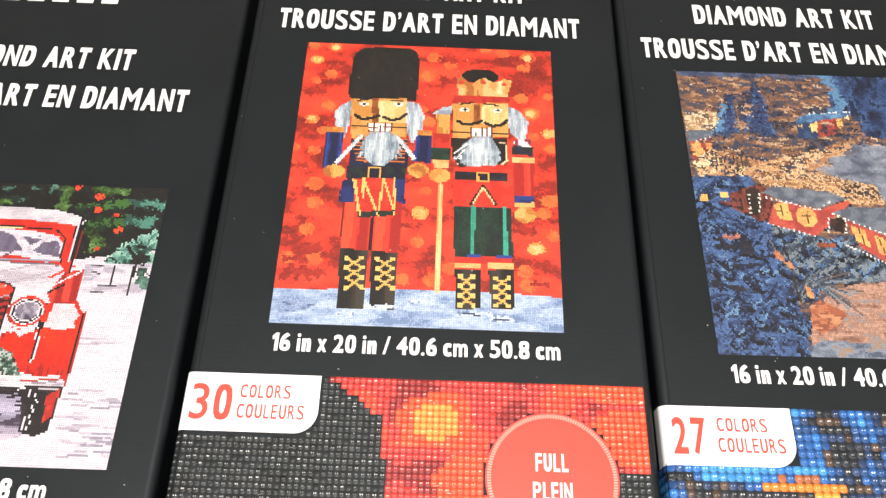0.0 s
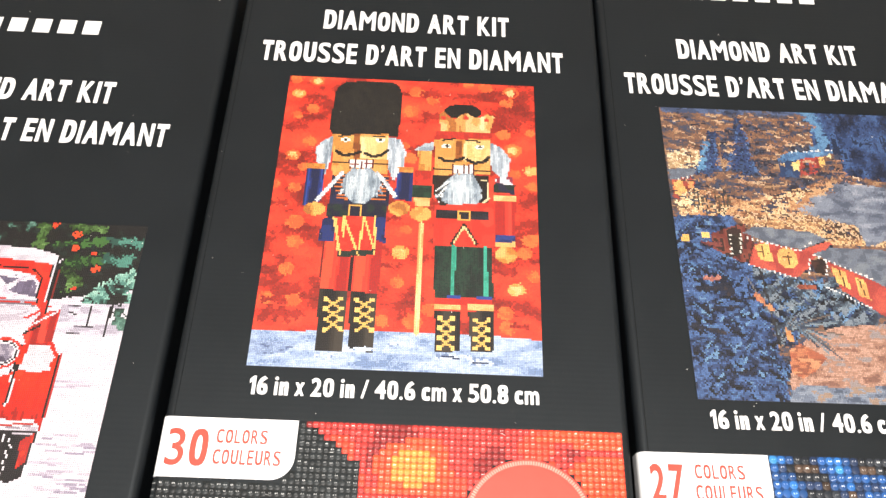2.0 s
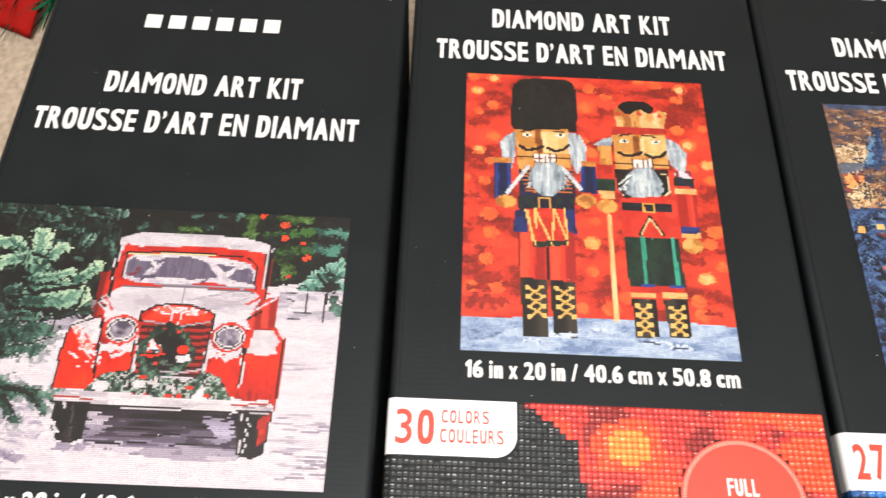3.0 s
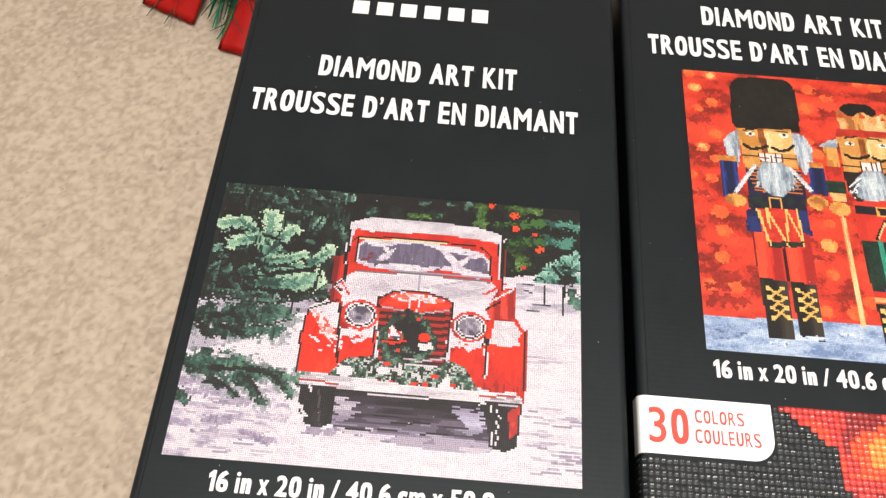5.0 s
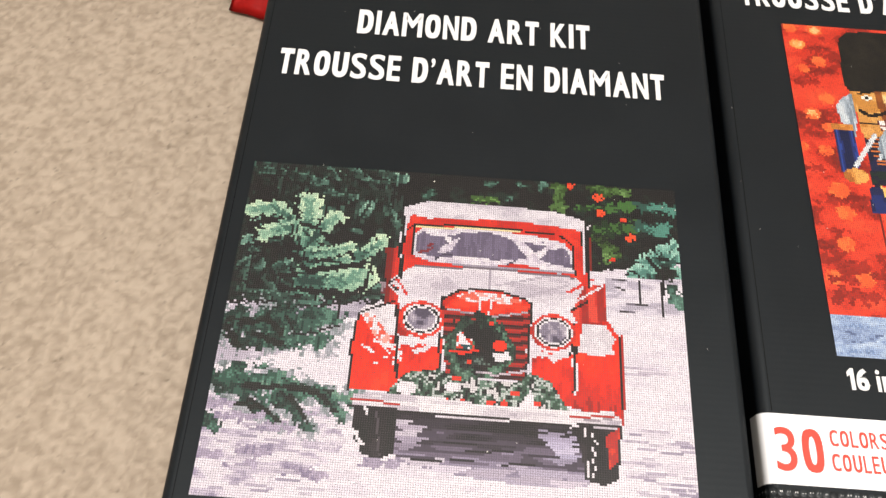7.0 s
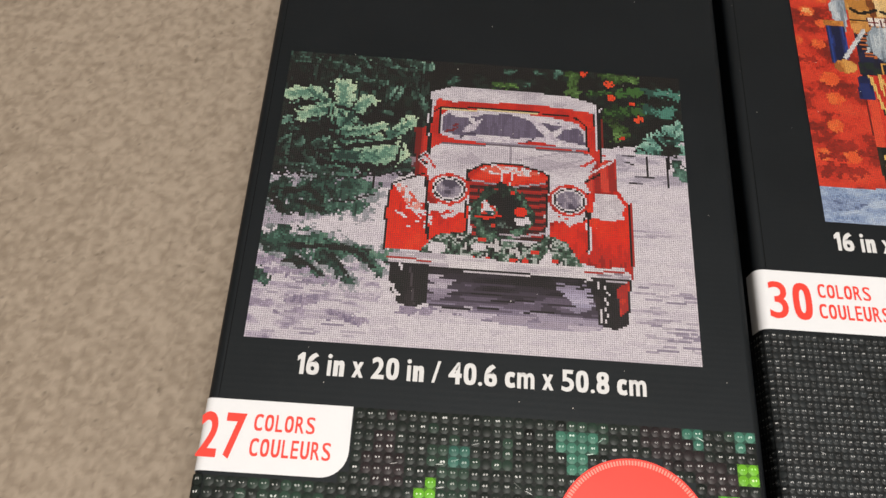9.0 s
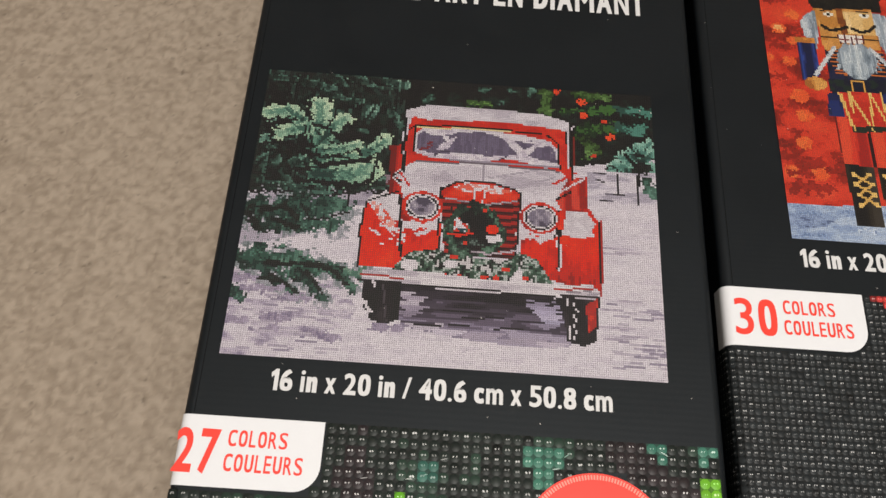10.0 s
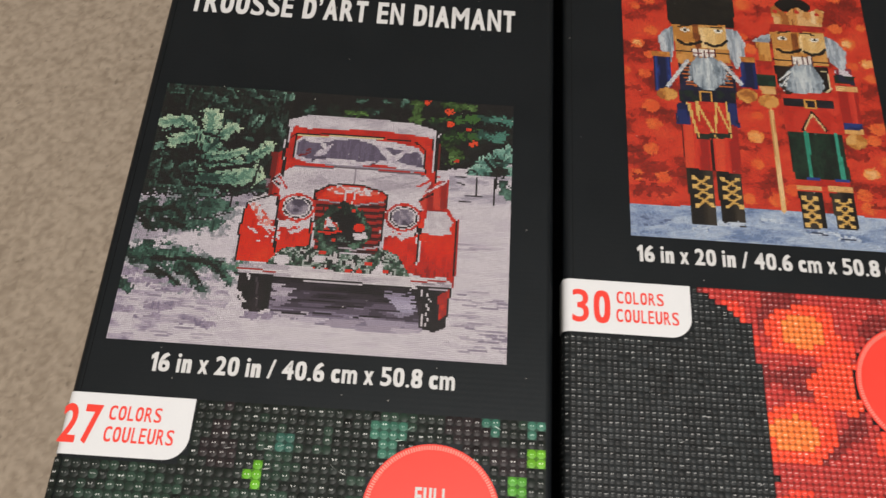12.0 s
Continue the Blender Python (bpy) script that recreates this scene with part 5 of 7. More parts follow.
    a.line(1.3, (154, 86.5, 153.1, 107.7), "16110f")
    a.line(1, (152.1, 92.3, 152.5, 95.4), "d6d0d4")
    a.line(1, (154.9, 94, 153.9, 108.9), "d6d0d4")
    a.line(1.3, (74.7, 72.6, 77.4, 106.8), "16110f")
    a.line(0.9, (77.2, 88, 78.3, 95.5), "d6d0d4")
    a.line(1, (58.4, 77.1, 74, 70.1), "1a1210")
    a.line(1, (57.1, 97.2, 57.2, 113.3), "1a1210")
    a.line(1, (56.3, 97.2, 58.4, 77.1), "1a1210")
    a.line(1, (173.5, 80.7, 173.4, 119.5), "1a1210")
    a.line(1, (153.5, 75, 151.8, 90.6), "1a1210")
    a.line(1, (75, 65, 70, 61.3, 75.3, 57.2), "1a1210")
    a.line(1, (152.4, 68.8, 159.5, 63.9), "1a1210")
    a.line(1, (75.4, 58.2, 74.3, 25), "1a1210")
    a.line(1, (159.6, 25, 160.4, 56.4), "1a1210")
    a.line(1, (94.8, 65.9, 93.5, 78.6, 95.9, 103.9), "1a1210")
    a.line(1, (134.4, 66.4, 133.4, 91.9, 132.2, 104.5), "1a1210")
    a.line(1, (81.2, 51.6, 118.2, 50.6, 153.9, 52.1), "6a5f68")
    a.line(1, (79.4, 31.8, 79.7, 45.8), "1a1210")
    a.line(1, (153.1, 35.5, 154.2, 50.7), "1a1210")
    a.dot(86.1, 78.1, 10.1, 8.8, "a01e14", "c02616", "d02e1a")
    a.dot(86.1, 78.1, 8.5, 7.5, "d6d0d4")
    a.dot(86.1, 78.1, 7.7, 6.7, "14110f")
    a.dot(86.1, 78.1, 6.8, 5.9, "d6d0d4")
    a.dot(86.1, 78.1, 6, 5.2, "4f4858", "7a7282", "9a929e", "b8b0b8", by=a.noise(5, 5))
    a.dot(144.4, 80.1, 10.1, 8.8, "a01e14", "c02616", "d02e1a")
    a.dot(144.4, 80.1, 8.5, 7.5, "d6d0d4")
    a.dot(144.4, 80.1, 7.7, 6.7, "14110f")
    a.dot(144.4, 80.1, 6.8, 5.9, "d6d0d4")
    a.dot(144.4, 80.1, 6, 5.2, "4f4858", "7a7282", "9a929e", "b8b0b8", by=a.noise(5, 5))
    a.dot(111.1, 90.9, 13.8, 13.3, "0f0c0b", "1a1210", "16130f", "241410", by=a.noise(3, 3))
    a.bough(6.1, (113.4, 76.5, 105.1, 78.4, 99.4, 87.2, 99.2, 94.3, 103.4, 101.5, 110.5, 104.2), "14110f", "1f2c24", "2c4436", "3f5e4c", "5f7c6a", rag=0.8)
    a.bough(4.4, (116.2, 77.6, 121.9, 81.8, 125.4, 88.6, 123.6, 96.4, 117, 102.5), "14110f", "1f2c24", "2c4436", "4a6e58", "5f7c6a", rag=0.8)
    a.dot(115.3, 85.5, 3.9, 5.5, "0c0a09")
    a.bough(3.9, (105.9, 97, 114.1, 97), "14110f", "2a3630", "5a6a62", rag=0.9)
    a.poly((102.1, 85.1, 104.1, 81.7, 106, 85.5, 109.3, 86.5, 110.6, 90.9, 102.4, 91.5), "d6d0d4", "c8321c", "3a6450", "d6d0d4", by=a.noise(2, 2))
    a.line(1.4, (99.7, 92.6, 105.2, 92.9, 111.7, 91.2), "d22810")
    a.dot(106.1, 89.6, 1.9, 1.1, "1f4a52")
    a.dot(121.2, 88.3, 3, 2.8, "dc2c10")
    a.poly((117.5, 92.4, 124.9, 91.2, 126.1, 94.9, 119.5, 96), "d6d0d4")
    a.dot(117, 77.6, 1.4, 1.1, "d2301c")
    a.dot(108.1, 97.4, 1.4, 1.1, "c8321c")
    a.line(1.1, (111, 101, 119.7, 102.3, 132.7, 99.5), "9a9098", "b5a8b0")
    a.poly((74.2, 113.1, 81, 104, 87.4, 102.6, 95.9, 101.2, 102.6, 106.3, 109.3, 104.6, 109.7, 114.3, 74.3, 114.3), "110f0d", "1f2e26", "34503f", "5a7464", "a8b0aa", "2c4436", "16130f", "c4c0c0", by=a.noise(5, 5, 2), spread=0.22)
    a.poly((87.4, 107.3, 93.6, 101.9, 99, 102.8, 115.2, 105.4, 130.3, 104.4, 134.5, 100.4, 143.2, 103.5, 150.7, 115.8, 128.4, 117.9, 87.9, 115.8), "110f0d", "1f2e26", "34503f", "5a7464", "a8b0aa", "2c4436", "16130f", "c4c0c0", by=a.noise(5, 5, 2), spread=0.22)
    a.dot(82, 110.7, 4.4, 3.1, "d6d0d4")
    a.dot(101.4, 109, 3.3, 2.4, "d6d0d4")
    a.poly((128.4, 117.9, 134.6, 107.8, 137.9, 116.1), "d6d0d4")
    a.dot(98.5, 114.8, 1.9, 1.2, "d2301c")
    a.dot(106, 115.5, 1.9, 1.2, "d2301c")
    a.dot(117.7, 114.8, 1.9, 1.2, "d2301c")
    a.dot(123.5, 114.6, 1.9, 1.2, "d2301c")
    a.dot(137.4, 114.3, 1.9, 1.2, "d2301c")
    a.dot(128, 110.1, 1.9, 1.2, "d2301c")
    a.dot(102.9, 105, 1.9, 1.2, "d2301c")
    a.poly((59.5, 115.3, 66.8, 114.2, 109.7, 114.6, 110, 122.7, 59.9, 119.5), "b5adb5", "cfc9cd", "d8d3d5", by=a.noise(20, 2))
    a.poly((87.9, 115.5, 151.8, 115.7, 169.9, 115.4, 174.1, 120.2, 162.4, 122.2, 130.6, 122.8, 88.3, 122.4), "a79fa8", "bfb8be", "cfc9cd", "d8d3d5", by=a.noise(20, 2))
    a.line(1, (58.9, 120.5, 79, 121.6, 120.3, 121.8, 154.9, 123.1, 171, 121.2), "1a1416")
    a.line(1, (59.6, 117.1, 79.9, 118.5), "a8302a")
    a.line(1, (150.7, 119, 171, 116.9), "a8302a")
    a.line(0.9, (157.1, 119.6, 168.8, 118.6), "8a8088")
    a.line(1, (88.3, 122.7, 109.5, 123.7, 132.7, 123.6), "8a2a28")
    a.dot(109, 124.2, 1.8, 1, "d2301c")
    a.line(1, (174.5, 79.9, 173.9, 120.3), "a8221a")
    deep = a.inside(78.2, 122.2, 156.3, 123.6, 159.5, 147.4, 136.6, 149.4, 108, 147.2, 79.7, 142.7)
    a.fill(deep, "1c161c", "282129", "352d38", "473e4c", "5f5566", "80768a", "a097a8", by=np.clip(0.5 * a.noise(18, 1.3, 2) + 0.85 * np.clip((a.y - 124.6) / 25.6, 0, 1) ** 1.5 + 0.25 * a.noise(30, 14, 1) - 0.12, 0, 0.999))
    a.line(1.2, (77.9, 125.5, 85.6, 125.3), "b5adb8")
    a.line(1.2, (79.6, 126.4, 83.3, 126.5), "b5adb8")
    a.line(1.2, (81.2, 127.2, 81, 127.7), "b5adb8")
    a.line(1.2, (78.9, 127.9, 91.8, 127.3), "a399a8")
    a.line(1.2, (80.5, 128.7, 89.5, 128.5), "a399a8")
    a.line(1.2, (82.2, 129.5, 87.2, 129.6), "a399a8")
    a.line(1.2, (78, 130.3, 89.8, 129.8), "b5adb8")
    a.line(1.2, (79.6, 131.1, 87.5, 131), "b5adb8")
    a.line(1.2, (81.3, 132, 85.2, 132.1), "b5adb8")
    a.line(1.2, (79.2, 132.9, 92.1, 132.3), "958b9c")
    a.line(1.2, (80.9, 133.7, 89.8, 133.5), "958b9c")
    a.line(1.2, (82.5, 134.5, 87.5, 134.6), "958b9c")
    a.line(1.2, (78.4, 135.6, 89.1, 135.2), "857b8c")
    a.line(1.2, (80, 136.4, 86.8, 136.3), "857b8c")
    a.line(1.2, (81.6, 137.2, 84.5, 137.4), "857b8c")
    a.line(1.2, (136.3, 126.2, 150.9, 125.5), "8a8296")
    a.line(1.2, (137.9, 127, 148.5, 126.7), "8a8296")
    a.line(1.2, (139.5, 127.8, 146.1, 127.8), "8a8296")
    a.line(1.2, (139, 128.6, 153.6, 128), "9a92a8")
    a.line(1.2, (140.6, 129.5, 151.2, 129.2), "9a92a8")
    a.line(1.2, (142.2, 130.3, 148.8, 130.3), "9a92a8")
    a.line(1.2, (141.7, 131.1, 154.1, 130.6), "a9a2b8")
    a.line(1.2, (143.3, 132, 151.7, 131.8), "a9a2b8")
    a.line(1.2, (144.8, 132.8, 149.3, 132.9), "a9a2b8")
    a.line(1.2, (144.3, 133.3, 154.6, 132.9), "b5aec2")
    a.line(1.2, (145.9, 134.1, 152.2, 134.1), "b5aec2")
    a.line(1.2, (147.5, 135, 149.9, 135.2), "b5aec2")
    a.line(1.2, (145.6, 135.6, 155.4, 135.2), "a09ab0")
    a.line(1.2, (147.2, 136.4, 153, 136.4), "a09ab0")
    a.line(1.2, (148.8, 137.2, 150.6, 137.5), "a09ab0")
    a.line(1.2, (143, 137.8, 153.3, 137.4), "8a8296")
    a.line(1.2, (144.6, 138.6, 150.9, 138.5), "8a8296")
    a.line(1.2, (146.2, 139.4, 148.5, 139.7), "8a8296")
    a.line(1.2, (83, 141.7, 99.9, 140.9), "b5adb8")
    a.line(1.2, (84.6, 142.5, 97.6, 142), "b5adb8")
    a.line(1.2, (86.2, 143.3, 95.3, 143.1), "b5adb8")
    a.line(1.2, (106.6, 144.7, 128.7, 143.6), "a399a8")
    a.line(1.2, (108.2, 145.6, 126.4, 144.7), "a399a8")
    a.line(1.2, (109.8, 146.4, 124.1, 145.9), "a399a8")
    a.line(1.2, (127.5, 146.3, 147, 145.3), "a399a8")
    a.line(1.2, (129, 147.1, 144.6, 146.4), "a399a8")
    a.line(1.2, (130.6, 147.9, 142.3, 147.5), "a399a8")
    a.line(1.2, (143.1, 147, 157.4, 146.3), "bfb6c2")
    a.line(1.2, (144.6, 147.8, 155.1, 147.5), "bfb6c2")
    a.line(1.2, (146.2, 148.6, 152.7, 148.6), "bfb6c2")
    a.line(1.2, (93.5, 143.9, 110.4, 143.1), "c2bac6")
    a.line(1.2, (95.1, 144.7, 108.1, 144.2), "c2bac6")
    a.line(1.2, (96.7, 145.5, 105.8, 145.3), "c2bac6")
    a.line(1, (111.1, 125.7, 127, 125), "1f191d")
    a.line(1, (99.5, 133.9, 112.7, 133.3), "1f191d")
    a.line(1, (108.9, 136.5, 127.2, 135.6), "1f191d")
    a.line(1, (123.4, 141.1, 136.5, 140.5), "1f191d")
    a.line(1, (86.9, 141.7, 98.6, 141.2), "1f191d")
    a.line(1, (102.5, 141, 111.6, 140.7), "1f191d")
    a.line(1, (128.4, 126.7, 149.6, 125.6), "1f191d")
    a.poly((60.5, 119.8, 78.9, 120.4, 79.4, 139.6, 74.4, 141.9, 66, 141.3, 61.9, 133.4), "141113", "1f1a1d", "2f282c", by=a.noise(6, 12))
    a.line(1.3, (65.7, 120.3, 66.5, 123.8), "d6d0d4")
    a.line(1.3, (63, 131.7, 63.4, 134), "d6d0d4")
    a.line(1.3, (64.4, 135.1, 66, 136.2), "d6d0d4")
    a.line(1.3, (63.6, 136.3, 64.7, 137.2), "d6d0d4")
    a.line(0.9, (70.7, 122.9, 73.1, 140.3), "4a4248")
    a.poly((154.4, 121.4, 173.1, 120.7, 171, 143.8, 164.7, 147, 157.4, 145.2), "141113", "1f1a1d", "2f282c", by=a.noise(6, 12))
    a.line(1, (160.2, 125.3, 160.6, 126.7), "d6d0d4")
    a.line(1, (161.7, 128, 162.1, 129.4), "d6d0d4")
    a.line(1, (160.1, 131, 160.5, 132.3), "d6d0d4")
    a.line(1, (161.6, 133.7, 162, 135), "d6d0d4")
    a.line(1, (160.1, 136.5, 160.5, 137.9), "d6d0d4")
    a.line(1, (161.5, 139.2, 161.9, 140.6), "d6d0d4")
    a.line(1, (160, 142, 160.4, 143.4), "d6d0d4")
    a.line(1, (157.3, 123.1, 157.6, 126.7), "d6d0d4")
    a.line(1.1, (161.3, 122.3, 170.8, 122.2), "b5adb5")
    a.poly((166, 126.1, 171.9, 122.2, 170.5, 137.5, 167.3, 140), "a8241c", "c8321c")
    a.line(0.9, (158, 136, 158.4, 144), "d6d0d4")
    for _ in range(70):
        x, y = a.rng.uniform(176, 200) if a.rng.random() < 0.5 else a.rng.uniform(0, 45), a.rng.uniform(124, 160)
        if a.c[int(y), int(x)].min() > 0.4:
            a.line(1.0, (x, y, x + a.rng.uniform(3, 11), y + 0.2), ("a59cab", "b5adb8", "8f8698")[_ % 3])
    light = a.c.mean(2, keepdims=True)
    a.c *= np.clip(0.55 + 4.5 * light, 0.55, 1.0) * np.array((0.84, 0.835, 0.870))
    return a


def art_village():
    a = Mosaic(162, 203, "3a5078", 3)
    a.fill(a.y > 0, "262838", "3a4560", "544850", "74503e", "90603e", "845840", "ae8052", by=a.noise(9, 2.5, 3), spread=0.22)
    a.poly((-0.1, -3.4, 163.7, -11.8, 161.7, -3.4, 81.9, 3, 43, 3.8, 1.8, 3.8), "232c44", "36486e", "4a608c", "5a4a48", by=a.noise(10, 3, 3))
    a.poly((107.2, -6.7, 177.2, -12.6, 159.9, 57.7, 116.6, 49.6, 114.9, 32.9, 100.4, 29, 100.5, 14.8), "101e3a", "18305a", "22447a", "2c5690", "14284a", by=a.noise(5, 12, 3), spread=0.2)
    a.bough(6.8, (96, -2.7, 103.4, 6.6, 107.8, 23.9, 100.1, 30.6), "2c6498", "4a88b8", "3470a4", rag=0.8)
    a.bough(6.3, (32.7, 22.7, 28.3, 46.9), "14203e", "1c3058", "284878", "14203e", rag=0.8)
    a.bough(9.9, (29.3, 34.6, 24.1, 50.1), "14203e", "1c3058", "284878", "14203e", rag=0.8)
    a.bough(3.6, (51.4, 8.1, 48.2, 38.1), "14203e", "1c3058", "284878", "14203e", rag=0.8)
    a.bough(9.9, (51.6, 24, 50.4, 48.7), "14203e", "1c3058", "284878", "14203e", rag=0.8)
    a.bough(6.3, (40.7, 38.6, 57, 46.8), "14203e", "1c3058", "284878", "14203e", rag=0.8)
    a.bough(3.6, (23.2, 38, 20.4, 50.3), "14203e", "1c3058", "284878", "14203e", rag=0.8)
    a.spray(1.8, (53.3, 12.8, 51.2, 14.8), "14203e", "22407a", "3a649c")
    a.spray(1.8, (53.5, 12.8, 54.8, 14.6), "14203e", "22407a", "3a649c")
    a.spray(1.8, (52.7, 16.8, 49.6, 19.2), "14203e", "22407a", "3a649c")
    a.spray(1.8, (52.9, 16.8, 55.2, 18.9), "14203e", "22407a", "3a649c")
    a.spray(1.8, (52.1, 20.8, 48.1, 23.6), "14203e", "22407a", "3a649c")
    a.spray(1.8, (52.3, 20.8, 55.6, 23.1), "14203e", "22407a", "3a649c")
    a.spray(1.8, (51.5, 24.8, 46.6, 27.9), "14203e", "22407a", "3a649c")
    a.spray(1.8, (51.7, 24.8, 55.9, 27.3), "14203e", "22407a", "3a649c")
    a.spray(1.8, (50.9, 28.7, 45.1, 32.2), "14203e", "22407a", "3a649c")
    a.spray(1.8, (51.2, 28.7, 56.3, 31.5), "14203e", "22407a", "3a649c")
    a.spray(1.8, (50.3, 32.6, 43.6, 36.4), "14203e", "22407a", "3a649c")
    a.spray(1.8, (50.6, 32.6, 56.7, 35.7), "14203e", "22407a", "3a649c")
    a.spray(1.8, (49.7, 36.5, 42.1, 40.6), "14203e", "22407a", "3a649c")
    a.spray(1.8, (50, 36.5, 57, 39.8), "14203e", "22407a", "3a649c")
    a.spray(1.8, (49.2, 40.4, 40.6, 44.8), "14203e", "22407a", "3a649c")
    a.spray(1.8, (49.4, 40.4, 57.4, 43.9), "14203e", "22407a", "3a649c")
    a.spray(1.8, (48.6, 44.2, 39.2, 49), "14203e", "22407a", "3a649c")
    a.spray(1.8, (48.9, 44.2, 57.8, 47.9), "14203e", "22407a", "3a649c")
    a.spray(1.8, (32.5, 24.3, 30.5, 26.3), "14203e", "22407a", "3a649c", "4a84b8")
    a.spray(1.8, (32.5, 24.3, 33.8, 26.1), "14203e", "22407a", "3a649c")
    a.spray(1.8, (32, 28.1, 29.2, 30.3), "14203e", "22407a", "3a649c", "4a84b8")
    a.spray(1.8, (32, 28.1, 34, 30), "14203e", "22407a", "3a649c")
    a.spray(1.8, (31.5, 31.8, 27.9, 34.2), "14203e", "22407a", "3a649c", "4a84b8")
    a.spray(1.8, (31.5, 31.8, 34.3, 33.9), "14203e", "22407a", "3a649c")
    a.spray(1.8, (31, 35.6, 26.7, 38.1), "14203e", "22407a", "3a649c", "4a84b8")
    a.spray(1.8, (31, 35.6, 34.5, 37.7), "14203e", "22407a", "3a649c")
    a.spray(1.8, (30.5, 39.3, 25.4, 42), "14203e", "22407a", "3a649c", "4a84b8")
    a.spray(1.8, (30.5, 39.3, 34.7, 41.5), "14203e", "22407a", "3a649c")
    a.spray(1.8, (30, 43, 24.2, 45.9), "14203e", "22407a", "3a649c", "4a84b8")
    a.spray(1.8, (30, 43, 35, 45.3), "14203e", "22407a", "3a649c")
    a.spray(1.8, (29.6, 46.6, 22.9, 49.7), "14203e", "22407a", "3a649c", "4a84b8")
    a.spray(1.8, (29.6, 46.6, 35.2, 49), "14203e", "22407a", "3a649c")
    a.bough(4, (28.2, 28.5, 21.8, 48.7), "3474a8", "4a90c0", rag=0.8)
    a.poly((1.7, 34.3, 22.5, 33.4, 23.2, 42.6, 16.9, 48.2, 0.7, 49.6), "b8905c", "d8b47e", "e8d0a0", "a87a4a", by=a.noise(3, 3))
    a.poly((0.9, 49.9, 20, 48.5, 15.4, 55.4, 1.2, 58.2), "5f6a7c", "6f7a8c")
    a.poly((1.9, 58.8, 17.1, 54.7, 15.7, 68.3, 1.8, 72.7), "a8341c", "7a2818", "c04a20")
    a.poly((2.6, 59.9, 8.9, 58.7, 10.2, 68.6, 3.7, 71.5), "f0982a", "f6b040")
    a.poly((12.6, 58.5, 16.1, 58.3, 15.3, 64.2, 11.9, 64.4), "f0902a")
    a.dot(2.7, 58.7, 0.7, 0.6, "e8dcd0")
    a.dot(5.9, 57.7, 0.7, 0.6, "e8dcd0")
    a.dot(9.1, 56.6, 0.7, 0.6, "e8dcd0")
    a.dot(12.3, 55.5, 0.7, 0.6, "e8dcd0")
    a.dot(15.5, 54.5, 0.7, 0.6, "e8dcd0")
    a.dot(3.4, 36.1, 0.8, 0.6, "f0e0b8")
    a.dot(9.4, 41.4, 0.8, 0.6, "f0e0b8")
    a.dot(15.4, 46.7, 0.8, 0.6, "f0e0b8")
    a.dot(4, 40.8, 0.8, 0.6, "f0e0b8")
    a.dot(10, 46.1, 0.8, 0.6, "f0e0b8")
    a.dot(17.4, 39.1, 0.8, 0.6, "f0e0b8")
    a.dot(4.6, 45.5, 0.8, 0.6, "f0e0b8")
    a.dot(12, 38.5, 0.8, 0.6, "f0e0b8")
    a.dot(18, 43.8, 0.8, 0.6, "f0e0b8")
    a.dot(6.6, 37.9, 0.8, 0.6, "f0e0b8")
    a.dot(12.6, 43.2, 0.8, 0.6, "f0e0b8")
    a.dot(20, 36.2, 0.8, 0.6, "f0e0b8")
    a.dot(7.1, 42.6, 0.8, 0.6, "f0e0b8")
    a.dot(14.6, 35.6, 0.8, 0.6, "f0e0b8")
    a.poly((5.5, 71.7, 16.4, 62.4, 48.1, 72.4, 97.7, 56.6, 129.4, 62.3, 124.8, 82.8, 2.4, 89), "7a4a2c", "a86a3a", "c88a4e", "d8a868", "e8c890", "8a5030", by=a.noise(7, 3, 3), spread=0.3)
    a.bough(9, (7.6, 74.5, 16, 75.5), "e0b878", "f0d8a0", "c89048", rag=0.8)
    a.line(1.1, (15.8, 62.4, 14.4, 77), "2c2a2c", "4a4434")
    a.line(1.1, (18, 66.6, 16.7, 79.3), "2c2a2c", "4a4434")
    a.line(1.1, (20.1, 70.7, 19.1, 81.6), "2c2a2c", "4a4434")
    a.line(1.1, (23.4, 66, 21.5, 83.9), "2c2a2c", "4a4434")
    a.line(1.1, (25.6, 70.1, 25, 77.6), "2c2a2c", "4a4434")
    a.line(1.1, (28.9, 65.4, 27.3, 79.9), "2c2a2c", "4a4434")
    a.line(1.1, (31, 69.5, 29.7, 82.2), "2c2a2c", "4a4434")
    a.line(1.1, (34.4, 64.8, 32, 84.5), "2c2a2c", "4a4434")
    a.line(1.1, (36.5, 68.9, 35.5, 78.2), "2c2a2c", "4a4434")
    a.poly((73.3, 39, 81.8, 33.5, 112.2, 30.7, 113, 33, 98.8, 37.6, 79.1, 41.8), "2c6498", "3f7ab0", "5a98c4", by=a.noise(4, 4))
    a.poly((74.1, 41.3, 88.4, 39, 85.9, 52.7, 73.3, 53.4), "1c3a66", "2c5080")
    a.poly((88.6, 38.2, 102.3, 35.9, 100, 47.4, 92.5, 50.9, 86.3, 50.5), "8a241a", "b8301c", "a02a1a")
    a.poly((83.5, 41.5, 88.3, 39.7, 87.1, 48.2, 83.2, 46.9), "f0d070", "f6c040")
    a.poly((102.3, 35.9, 105.5, 35.7, 104.1, 42.7, 100.9, 42.8), "f0b840")
    a.poly((107.8, 33.6, 110.4, 33.4, 109.7, 37, 107.1, 37.1), "f0d890")
    a.dot(76.9, 43.4, 1.4, 1.1, "f0d890")
    a.poly((91.2, 41.1, 94.4, 40.9, 92.8, 49.3, 89.6, 49.5), "4a2a1a")
    a.dot(81.2, 33.5, 0.7, 0.6, "e8e4e0")
    a.dot(84.5, 33.2, 0.7, 0.6, "e8e4e0")
    a.dot(87.9, 32.8, 0.7, 0.6, "e8e4e0")
